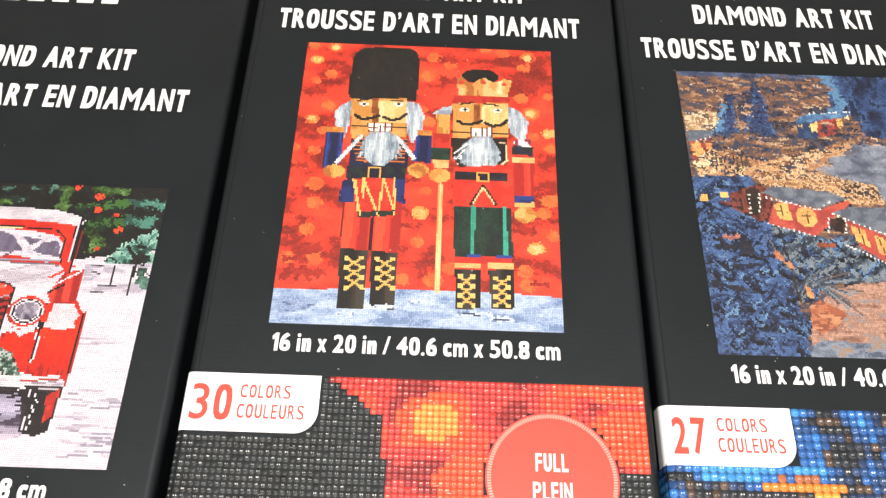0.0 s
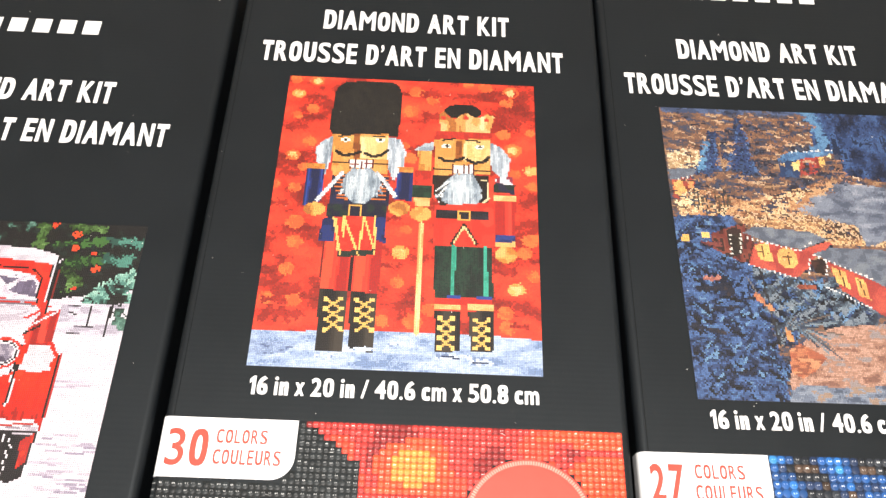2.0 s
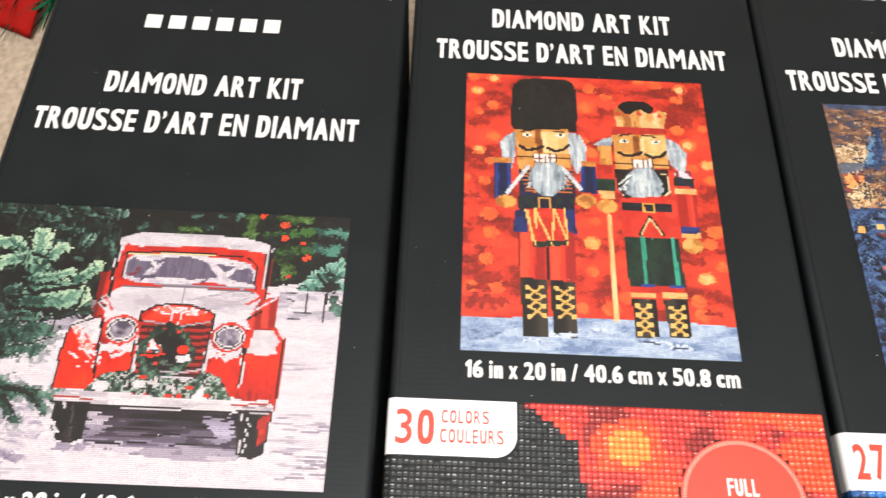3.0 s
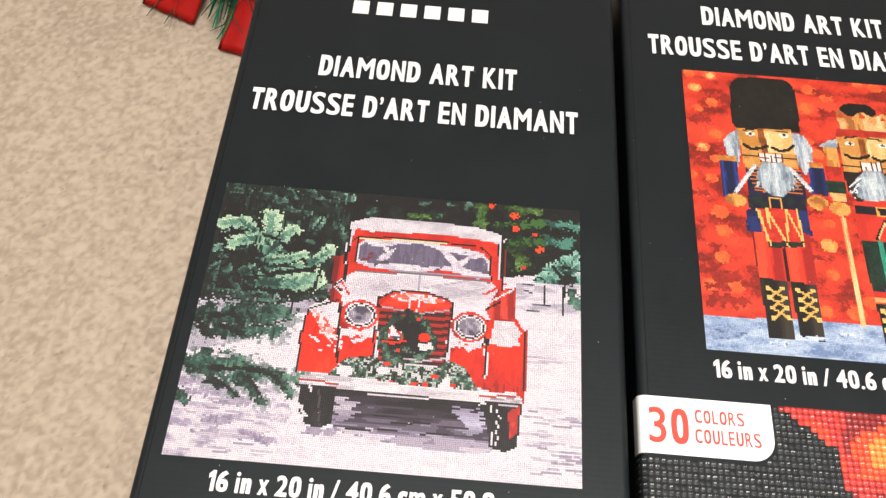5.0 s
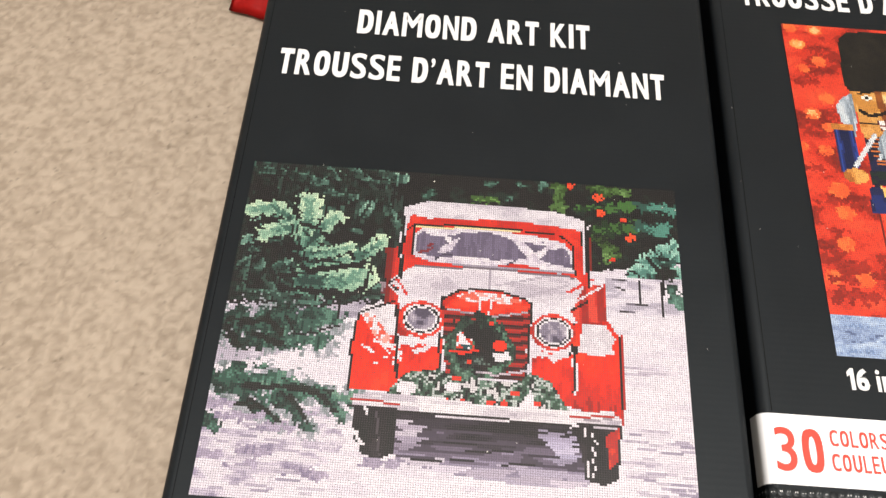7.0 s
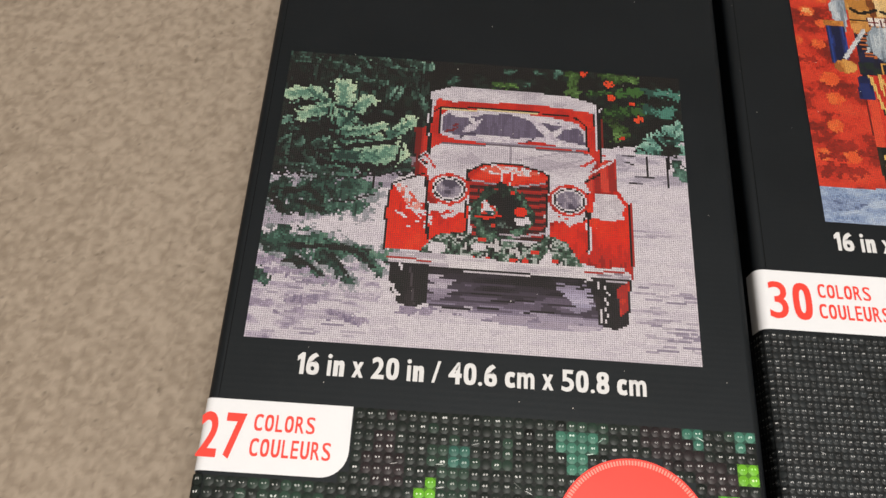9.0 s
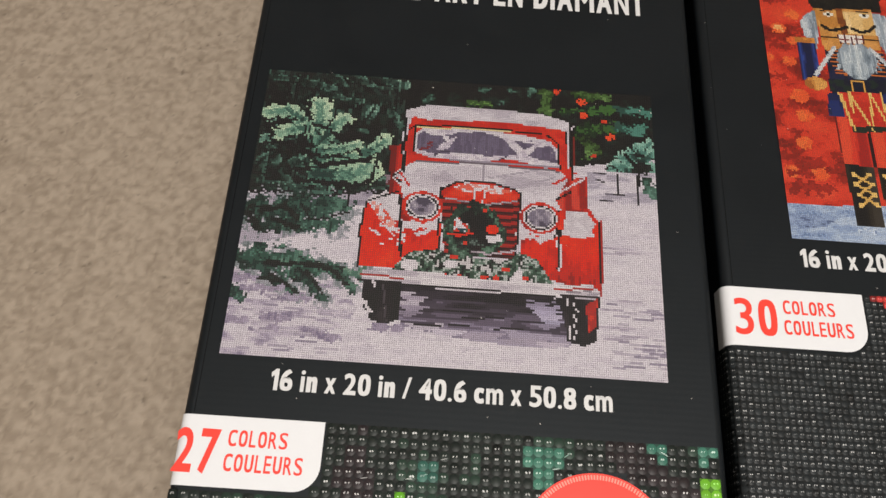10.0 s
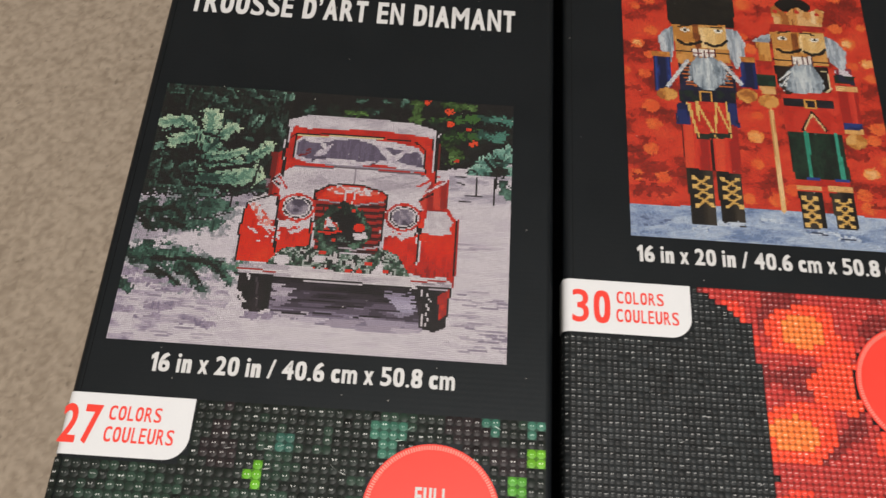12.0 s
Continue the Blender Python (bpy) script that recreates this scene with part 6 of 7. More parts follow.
    a.dot(91.2, 32.5, 0.7, 0.6, "e8e4e0")
    a.dot(94.6, 32.1, 0.7, 0.6, "e8e4e0")
    a.dot(98, 31.8, 0.7, 0.6, "e8e4e0")
    a.dot(101.3, 31.4, 0.7, 0.6, "e8e4e0")
    a.dot(104.7, 31.1, 0.7, 0.6, "e8e4e0")
    a.dot(108.1, 30.8, 0.7, 0.6, "e8e4e0")
    a.dot(111.5, 30.4, 0.7, 0.6, "e8e4e0")
    a.poly((79.9, 72.2, 90, 64.4, 110.3, 55.9, 147.2, 58.4, 140.3, 87.7, 84.4, 87.7), "4f5a70", "667086", "7c869a", "929aac", by=a.noise(12, 4, 3))
    a.bough(4.5, (80.6, 75, 91.2, 64.3, 104.9, 57.7), "b87a44", "d09a60", rag=0.8)
    for k in range(260):
        x, y = a.rng.uniform(0, 120), a.rng.uniform(4, 88)
        if a.c[int(y), int(x), 0] > a.c[int(y), int(x), 2]:
            a.line(1.1, (x, y, x + a.rng.uniform(3, 9), y + a.rng.uniform(-1, 1.5)), ("3f3e50", "553a30", "b88a5c", "c8a47a", "333c58", "7a5038")[k % 6])
    a.poly((0.4, 84.9, 35.6, 83.1, 40.4, 91.3, 43.6, 117.1, 45, 123.7, 48.8, 156.9, 52.9, 185.8, 51.1, 208.9, -5.1, 211), "14223e", "1f3a68", "2c5690", "3a68a8", "24447a", "1a2c4c", by=a.noise(9, 4, 3), spread=0.2)
    a.poly((43.6, 117.1, 70.4, 125.2, 94.8, 131.9, 115.5, 143.9, 111.5, 161.7, 78.6, 155.6, 61.2, 163.8, 53.2, 171.4, 48.8, 156.9, 45.2, 136.8), "2c3a4c", "445668", "5a6e80", "6f8292", "4a5c70", "7a8896", by=a.bands(55, 9, 1.2), spread=0.3)
    for k in range(190):
        x, y = a.rng.uniform(0, 110), 88 + 114 * (k + 1) / 192
        c = a.c[int(y), int(x)]
        if c[2] > c[0] * 1.15:
            lean = -1 if k % 2 else 1
            blue = ("101a30", "16284a", "22447a", "3464a0", "5a88b4") if x < 62 else ("1c2634", "33465a", "4a6278", "6a8294", "8296a4")
            a.spray(3.2, (x, y, x + lean * a.rng.uniform(3, 7), y + a.rng.uniform(1, 4)), *blue)
            a.line(1.0, (x, y + 2, x + lean * 6, y + 5), "121c32")
    a.poly((38, 83, 142.7, 77.6, 137, 101.8, 96, 102.4, 83.4, 93.3, 45.4, 90.3), "a8703c", "c89050", "e0b878", "8a5834", "d8b080", "4a3428", by=a.noise(8, 2.5, 3), spread=0.3)
    a.poly((87, 80.4, 142.7, 77.6, 138.7, 94.8, 118.8, 102.7, 114.8, 87.6, 92.6, 83), "4f5a70", "667086", "7c869a", "929aac", by=a.noise(12, 4, 3))
    for k in range(620):
        x, y = a.rng.uniform(0, 125), a.rng.uniform(0, 95)
        c = a.c[int(y), int(x)]
        if c.max() < 0.35 and c[0] > 0.8 * c[2]:
            a.line(1.0, (x, y, x + a.rng.uniform(2, 6), y + a.rng.uniform(0.3, 2.2)), ("23304e", "c89468", "1c2438", "8a5a40", "3c5078", "b07850", "d8b48a")[k % 7])
    for k in range(520):
        x, y = a.rng.uniform(0, 112), a.rng.uniform(100, 202)
        c = a.c[int(y), int(x)]
        if c[2] > 1.15 * c[0]:
            side = 1 if math.sin(x * 0.11 + y * 0.05) > 0 else -1
            a.line(1.0, (x, y, x + side * a.rng.uniform(2, 5), y + a.rng.uniform(1.5, 4)), ("0e1830", "3c74ac", "16284a", "5c92c0", "22447a", "101a2e")[k % 6])
    a.scatter(0.30, 1)
    a.poly((21.7, 97.1, 43.2, 88.3, 48.3, 102, 43.7, 116.5, 36.8, 115.4, 21.5, 107.4), "4a1f1a", "7a2c1f", "8a3a24", "3a2420", by=a.noise(4, 8))
    a.poly((32.4, 97, 41.1, 96.3, 40, 109.9, 32.6, 112.6), "2a221c", "3a3024")
    a.dot(33.8, 97.2, 0.8, 0.7, "e8e0d4")
    a.dot(40.5, 96.9, 0.8, 0.7, "e8e0d4")
    a.dot(33.6, 100.5, 0.8, 0.7, "e8e0d4")
    a.dot(40.1, 99.9, 0.8, 0.7, "e8e0d4")
    a.dot(33.3, 103.8, 0.8, 0.7, "e8e0d4")
    a.dot(39.6, 103, 0.8, 0.7, "e8e0d4")
    a.dot(33.1, 107.1, 0.8, 0.7, "e8e0d4")
    a.dot(39.2, 106, 0.8, 0.7, "e8e0d4")
    a.dot(32.9, 110.4, 0.8, 0.7, "e8e0d4")
    a.dot(38.7, 109, 0.8, 0.7, "e8e0d4")
    a.poly((42.2, 95.4, 50.1, 90.5, 84.6, 93.3, 95, 98.3, 76.3, 105.8, 55.5, 101.6), "566072", "6a7486", "78828f", by=a.noise(6, 4))
    a.poly((48.2, 103.1, 55.5, 101.6, 76.2, 106.4, 94.2, 99.5, 96.9, 101.3, 83.5, 111.9, 79.3, 118.1, 70.4, 125.4, 42.4, 117.5), "b42c1a", "c8361e", "d2441f", by=a.noise(8, 8))
    a.poly((48, 104.1, 56.7, 101.9, 58.1, 114.8, 49.9, 114.4), "f0a030", "f6bc40")
    a.dot(67.1, 112.3, 6.3, 7.2, "f0a030", "f6bc40")
    a.line(0.9, (64.1, 111, 71, 112.1), "6a4418")
    a.line(0.9, (68.2, 107.9, 67.2, 116.7), "6a4418")
    a.line(0.9, (52.7, 104.5, 52.7, 112), "7a5020")
    a.line(0.9, (49.7, 108.8, 56.1, 109.1), "7a5020")
    a.poly((83.9, 108.5, 95.1, 104.1, 136.4, 104.6, 129.7, 133, 114, 124.5, 91.5, 113.3), "566072", "6a7486", "78828f", by=a.noise(6, 4))
    a.poly((90.3, 113.3, 114, 124.5, 129.7, 133, 124.8, 153.6, 110, 142.9, 95.9, 132.5), "b42c1a", "c8361e", "d2441f", by=a.noise(8, 8))
    a.poly((92.6, 116.8, 100.7, 120.5, 102, 132.3, 94.4, 128.3), "f0a030", "f6bc40")
    a.poly((105.7, 123.5, 111.4, 125.7, 112.6, 138.6, 106.2, 136), "f0a030", "f6bc40")
    a.line(0.9, (97.4, 119.3, 98.8, 129.8), "6a4418")
    a.line(0.9, (107.9, 125.4, 109.8, 135.8), "6a4418")
    a.poly((80.8, 113.4, 90.7, 111.5, 89.6, 123, 82.7, 122), "2a1c18", "4a2a20")
    a.dot(44.6, 99.1, 0.8, 0.7, "efe6e0")
    a.dot(47.5, 99.9, 0.8, 0.7, "efe6e0")
    a.dot(50.3, 100.6, 0.8, 0.7, "efe6e0")
    a.dot(53.2, 101.3, 0.8, 0.7, "efe6e0")
    a.dot(56.1, 102.1, 0.8, 0.7, "efe6e0")
    a.dot(58.9, 102.8, 0.8, 0.7, "efe6e0")
    a.dot(61.8, 103.5, 0.8, 0.7, "efe6e0")
    a.dot(64.6, 104.2, 0.8, 0.7, "efe6e0")
    a.dot(67.5, 105, 0.8, 0.7, "efe6e0")
    a.dot(70.3, 105.7, 0.8, 0.7, "efe6e0")
    a.dot(73.2, 106.4, 0.8, 0.7, "efe6e0")
    a.dot(76.2, 106.4, 0.8, 0.7, "efe6e0")
    a.dot(79.6, 103.8, 0.8, 0.7, "efe6e0")
    a.dot(83.1, 101.1, 0.8, 0.7, "efe6e0")
    a.dot(83.9, 109.6, 0.8, 0.7, "efe6e0")
    a.dot(86.9, 110.9, 0.8, 0.7, "efe6e0")
    a.dot(89.8, 112.3, 0.8, 0.7, "efe6e0")
    a.dot(92.7, 113.6, 0.8, 0.7, "efe6e0")
    a.dot(95.7, 114.9, 0.8, 0.7, "efe6e0")
    a.dot(98.6, 116.3, 0.8, 0.7, "efe6e0")
    a.dot(101.5, 117.6, 0.8, 0.7, "efe6e0")
    a.dot(104.4, 118.9, 0.8, 0.7, "efe6e0")
    a.dot(107.3, 120.3, 0.8, 0.7, "efe6e0")
    a.dot(110.2, 121.6, 0.8, 0.7, "efe6e0")
    a.dot(113.1, 122.9, 0.8, 0.7, "efe6e0")
    a.dot(116, 124.3, 0.8, 0.7, "efe6e0")
    a.dot(42.4, 117.5, 0.7, 0.6, "e0dcdc")
    a.dot(45.4, 118.4, 0.7, 0.6, "e0dcdc")
    a.dot(48.5, 119.3, 0.7, 0.6, "e0dcdc")
    a.dot(51.5, 120.2, 0.7, 0.6, "e0dcdc")
    a.dot(54.5, 121.2, 0.7, 0.6, "e0dcdc")
    a.dot(57.5, 122.1, 0.7, 0.6, "e0dcdc")
    a.dot(60.5, 123, 0.7, 0.6, "e0dcdc")
    a.dot(63.5, 123.9, 0.7, 0.6, "e0dcdc")
    a.dot(66.5, 124.8, 0.7, 0.6, "e0dcdc")
    a.dot(69.5, 125.7, 0.7, 0.6, "e0dcdc")
    a.dot(80.3, 113, 0.8, 0.7, "efe6e0")
    a.dot(90.8, 114, 0.8, 0.7, "efe6e0")
    a.dot(79.7, 116, 0.8, 0.7, "efe6e0")
    a.dot(90.2, 116.9, 0.8, 0.7, "efe6e0")
    a.dot(79.2, 118.9, 0.8, 0.7, "efe6e0")
    a.dot(89.6, 119.9, 0.8, 0.7, "efe6e0")
    a.dot(78.6, 121.9, 0.8, 0.7, "efe6e0")
    a.dot(89, 122.9, 0.8, 0.7, "efe6e0")
    a.dot(87.9, 131.6, 0.7, 0.6, "e0dcdc")
    a.dot(90, 132.7, 0.7, 0.6, "e0dcdc")
    a.dot(92.1, 133.7, 0.7, 0.6, "e0dcdc")
    a.dot(94.2, 134.8, 0.7, 0.6, "e0dcdc")
    a.dot(96.4, 135.9, 0.7, 0.6, "e0dcdc")
    a.dot(98.5, 137, 0.7, 0.6, "e0dcdc")
    a.dot(100.6, 138, 0.7, 0.6, "e0dcdc")
    a.dot(102.7, 139.1, 0.7, 0.6, "e0dcdc")
    a.dot(104.8, 140.2, 0.7, 0.6, "e0dcdc")
    a.dot(106.8, 141.2, 0.7, 0.6, "e0dcdc")
    a.dot(108.9, 142.3, 0.7, 0.6, "e0dcdc")
    a.dot(111, 143.3, 0.7, 0.6, "e0dcdc")
    a.poly((3.7, 98, 8.3, 97.8, 7.7, 102.6, 3.2, 102.8), "f0b030")
    a.poly((16.1, 96, 21.2, 95.7, 20.7, 99.9, 15.6, 100.2), "f6c850")
    a.bough(3.4, (17.3, 103.5, 25.4, 104.5), "6a2a2a", "8a3a30", rag=0.8)
    a.poly((67.6, 166, 73.1, 160.8, 89.9, 156.4, 124.8, 153.6, 112.4, 206.6, 52.2, 208.9, 54.7, 188.1, 61.7, 173.5), "8a5a48", "a8745a", "c8947a", "b07c62", "9a8a88", by=a.noise(10, 3, 3), spread=0.2)
    a.poly((53.1, 197.4, 60.5, 192.5, 82.2, 194, 115.9, 191.5, 112.4, 206.6, 51.1, 208.9), "4a5870", "6a7890", "8490a4", "a3846e", by=a.noise(10, 3, 3), spread=0.2)
    a.line(1.2, (48.8, 120.2, 49.9, 136.6, 51.1, 156.8, 52.4, 169), "2a2a2e")
    a.line(0.9, (49.6, 145.5, 67.8, 126.6), "33363c")
    a.line(0.9, (52.9, 166.6, 69.9, 153.5, 80.1, 148), "33363c")
    a.line(0.9, (50.1, 149.3, 39.8, 126.6), "6a6a70")
    a.line(0.9, (63.1, 126.8, 53.4, 136.4), "33363c")
    for k in range(22):
        lean, far = math.radians(-62 + 5.6 * k), a.rng.uniform(14, 34)
        x, y = 53 + 0.4 * k, 166 - 0.6 * k
        a.line(1.0, (x, y, x + 0.5 * far * math.cos(lean), y + 0.5 * far * math.sin(lean) - 1.5, x + far * math.cos(lean), y + far * math.sin(lean)),
               ("2c3a50", "4f6880", "6a5a50", "38485e", "7a8c98")[k % 5])
    a.poly((57, 172, 64, 168, 70, 171, 78, 176, 71, 184, 62, 189, 56, 186), "b4562a", "c8703a", "9a4c2a", "d88a50", by=a.noise(7, 2))
    a.bough(2.9, (9.8, 134.5, 29.4, 134.9), "141c30", "1f2436", "3a2f30", rag=0.9)
    a.bough(2.5, (12.8, 147.2, 31.1, 146.4), "141c30", "1f2436", "3a2f30", rag=0.9)
    a.bough(2.5, (3.4, 158.8, 23.1, 162.9), "141c30", "1f2436", "3a2f30", rag=0.9)
    a.bough(4.5, (25.8, 127.2, 28, 136.3), "141c30", "1f2436", "3a2f30", rag=0.9)
    a.bough(2.2, (33, 141.2, 42.5, 139.5), "141c30", "1f2436", "3a2f30", rag=0.9)
    a.bough(2.7, (13, 127.6, 22.3, 127.7), "a85a4a", "c87860", rag=0.9)
    a.bough(3.4, (42.7, 138.2, 50.5, 146.8), "c06a3a", "d88a48", rag=0.9)
    a.bough(2.9, (57.5, 159, 59.7, 166.3), "d08030", "e89a40", rag=0.8)
    a.bough(2.7, (70.4, 131.7, 79.8, 131.3), "8a3a20", "a84a24", rag=0.8)
    a.c = 0.58 * a.c + 0.18 * a.c.mean(2, keepdims=True)
    return a

# ---- the room ----
FLOOR = 2.4
tagged(part("floor", slab(-FLOOR, FLOOR, -FLOOR, FLOOR, -0.05, -0.004), CARPET_FAR), "beige cut-pile carpet over the whole floor", "carpet", kind="structure")
tagged(part("ceiling", slab(-FLOOR, FLOOR, -FLOOR, FLOOR, 2.4, 2.5), PLASTER), "plain painted ceiling", "ceiling", kind="structure")
for name, box in (("wall_north", (-FLOOR, FLOOR, FLOOR, FLOOR + 0.1)), ("wall_south", (-FLOOR, FLOOR, -FLOOR - 0.1, -FLOOR)),
                  ("wall_east", (FLOOR, FLOOR + 0.1, -FLOOR, FLOOR)), ("wall_west", (-FLOOR - 0.1, -FLOOR, -FLOOR, FLOOR))):
    tagged(part(name, slab(*box, -0.05, 2.5), PLASTER), "plain off-white painted wall", "wall", kind="structure")


def carpet_pile(x0, x1, y0, y1, step):
    """The near stretch of carpet: a field of small uneven tufts."""
    rng = np.random.default_rng(11)
    nx, ny = int((x1 - x0) / step), int((y1 - y0) / step)
    gy, gx = np.mgrid[0:ny, 0:nx]

    def lumps(size):
        n = rng.random((int(ny / size) + 3, int(nx / size) + 3))
        fx, fy = gx / size, gy / size
        ix, iy = fx.astype(int), fy.astype(int)
        ax, ay = fx - ix, fy - iy
        ax, ay = ax * ax * (3 - 2 * ax), ay * ay * (3 - 2 * ay)
        return (n[iy, ix] * (1 - ax) + n[iy, ix + 1] * ax) * (1 - ay) + (n[iy + 1, ix] * (1 - ax) + n[iy + 1, ix + 1] * ax) * ay

    a, b, c, d = lumps(1.3), lumps(2.6), lumps(6), lumps(45)
    height = 0.40 * a + 0.45 * b + 0.15 * c
    z = -0.0033 + 0.0013 * height
    edge = np.minimum(np.minimum(gx, nx - 1 - gx), np.minimum(gy, ny - 1 - gy)) < 2
    z[edge] = -0.0045
    co = np.stack([x0 + (gx + rng.uniform(-0.35, 0.35, gx.shape)) * step, y0 + (gy + rng.uniform(-0.35, 0.35, gx.shape)) * step, z], -1).reshape(-1, 3)
    low, high = np.array((0.244, 0.198, 0.152)), np.array((0.356, 0.297, 0.235))
    f = np.clip(0.52 + 0.75 * (lumps(1.15) - 0.5) + 1.0 * (lumps(2.0) - 0.5) + 0.35 * (lumps(4.2) - 0.5) + 0.35 * (d - 0.5), 0, 1)[..., None]
    tint = low + (high - low) * f
    specks = (rng.random(f.shape) < 0.008) & (c[..., None] < 0.5)
    tint = np.where(specks, tint * 0.68, tint).reshape(-1, 3)
    i = (gy * nx + gx)[:-1, :-1].ravel()
    faces = np.stack([i, i + 1, i + nx + 1, i + nx], -1).astype(np.int32)
    me = bpy.data.meshes.new("carpet_pile")
    me.vertices.add(len(co))
    me.vertices.foreach_set("co", co.astype(np.float32).ravel())
    me.loops.add(faces.size)
    me.loops.foreach_set("vertex_index", faces.ravel())
    me.polygons.add(len(faces))
    me.polygons.foreach_set("loop_start", np.arange(0, faces.size, 4, dtype=np.int32))
    put_ink(me, tint[faces.ravel()])
    me.update(calc_edges=True)
    return tagged(mesh_part("carpet_tufts", me, CARPET), "beige carpet pile with small flecks under the boxes", "carpet", kind="stuff")


carpet_pile(-0.46, 0.30, -0.30, 0.42, 0.00115)

# ---- the boxes ----
WIDE, LONG, TALL, ROUND = 0.1546, 0.43, 0.0916, 0.0026
TOP = TALL


def over_edge(s):
    """Place and outward way on the box's top at s from its left side, running round the rounded edge and down the side for s < 0."""
    if s >= ROUND:
        return s, TOP, 0.0, 1.0
    a = (ROUND - s) / ROUND
    if a < math.pi / 2:
        return ROUND - ROUND * math.sin(a), TOP - ROUND + ROUND * math.cos(a), -math.sin(a), math.cos(a)
    return 0.0, TOP - ROUND - ROUND * (a - math.pi / 2), -1.0, 0.0


def wrapped_sheet(x1, y0, y1, corner, lift):
    """White sticker-like label: from down the left side over the edge to x1, with one rounded corner below on its inner end."""
    bm = bmesh.new()
    steps = [-0.006 + 0.001 * k for k in range(7)] + [0.0005 * k for k in range(1, 7)]
    xs = [ROUND + 0.0006, x1 - corner] + [x1 - corner + corner * math.sin(math.radians(a)) for a in range(10, 91, 10)]
    lows = [y0, y0] + [y0 + corner - corner * math.cos(math.radians(a)) for a in range(10, 91, 10)]
    rows = [(over_edge(s), y0) for s in steps] + [((x, TOP, 0.0, 1.0), low) for x, low in zip(xs, lows)]
    last = None
    for (x, z, nx, nz), low in rows:
        pair = [bm.verts.new((x + nx * lift, y, z + nz * lift)) for y in (low, y1)]
        if last:
            bm.faces.new((last[0], pair[0], pair[1], last[1]))
        last = pair
    for f in bm.faces:
        f.smooth = True
    return bm


def bead_print(wide, pitch, y0, y1, colour_at, skip):
    """Rows of small round beads printed in low relief below y1, wrapping over the left edge. colour_at(i, j) gives the ink."""
    rng = np.random.default_rng(5)
    nx, ny = int((wide - ROUND * 0.4) / pitch), int((y1 - y0) / pitch)
    rings, lift = ((0.0, 0.50), (0.70, 0.38), (1.0, 0.0)), 0.26
    verts, faces, ink = [], [], []
    for j in range(ny):
        for i in range(-4, nx):
            s, y = (i + 0.5) * pitch, y1 - (j + 0.5) * pitch
            if skip(s, y, pitch * 0.5):
                continue
            x, z, nx_, nz_ = over_edge(s)
            colour = np.array(colour_at(i, j))
            colour = np.clip(colour * rng.normal(1.0, 0.22 if max(colour) < 0.1 else 0.08), 0.003, 0.85)
            lean_x, lean_y = rng.normal(0, 0.05, 2)
            half, base = pitch * 0.5, len(verts)
            for u, v in ((-half, -half), (half, -half), (half, half), (-half, half)):
                verts.append((x + u * nz_ + 0.00005 * nx_, y + v, z - u * nx_ + 0.00005 * nz_))
            faces.append((base, base + 1, base + 2, base + 3))
            ink += [colour * 0.42] * 4
            base, r = len(verts), pitch * 0.515
            for k, (q, h) in enumerate(rings):
                for a in range(1 if k == 0 else 8):
                    u, v = q * r * math.cos((a + 0.5) * math.pi / 4), q * r * math.sin((a + 0.5) * math.pi / 4)
                    up = h * r * lift + (u * lean_x + v * lean_y if k == 0 else 0) + 0.0001
                    verts.append((x + u * nz_ + up * nx_, y + v, z - u * nx_ + up * nz_))
            for a in range(8):
                b = (a + 1) % 8
                faces.append((base, base + 1 + a, base + 1 + b))
                faces.append((base + 1 + a, base + 9 + a, base + 9 + b, base + 1 + b))
                ink += [colour] * 7
            # highlights of the print, painted pale: two on most beads, sometimes a curved one
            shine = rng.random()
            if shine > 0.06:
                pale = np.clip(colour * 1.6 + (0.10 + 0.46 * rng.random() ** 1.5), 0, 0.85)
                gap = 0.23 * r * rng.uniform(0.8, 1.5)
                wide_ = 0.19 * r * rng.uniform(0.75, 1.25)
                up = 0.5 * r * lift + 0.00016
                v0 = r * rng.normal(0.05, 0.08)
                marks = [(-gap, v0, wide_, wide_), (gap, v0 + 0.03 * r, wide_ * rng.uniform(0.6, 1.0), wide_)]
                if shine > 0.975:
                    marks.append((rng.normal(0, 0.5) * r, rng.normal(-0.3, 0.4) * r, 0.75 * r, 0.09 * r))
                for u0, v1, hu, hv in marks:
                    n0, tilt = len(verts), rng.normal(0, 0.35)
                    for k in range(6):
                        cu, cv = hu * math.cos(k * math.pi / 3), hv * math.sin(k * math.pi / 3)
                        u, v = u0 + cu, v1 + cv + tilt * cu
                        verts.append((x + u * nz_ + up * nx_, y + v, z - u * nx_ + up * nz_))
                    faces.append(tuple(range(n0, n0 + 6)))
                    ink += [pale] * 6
    me = bpy.data.meshes.new("bead_print")
    me.from_pydata(verts, [], faces)
    put_ink(me, np.array(ink))
    me.polygons.foreach_set("use_smooth", [True] * len(faces))
    return me


def disc_mesh(cx, cy, r, z, n=72):
    bm = bmesh.new()
    bm.faces.new([bm.verts.new((cx + r * math.cos(2 * math.pi * k / n), cy + r * math.sin(2 * math.pi * k / n), z)) for k in range(n)])
    return bm


def ticks_mesh(cx, cy, r0, r1, z, n=150):
    bm = bmesh.new()
    for k in range(n):
        a, b = 2 * math.pi * k / n, 2 * math.pi * (k + 0.58) / n
        bm.faces.new([bm.verts.new((cx + r * math.cos(t), cy + r * math.sin(t), z)) for r, t in ((r0, a), (r1, a), (r1, b), (r0, b))])
    return bm


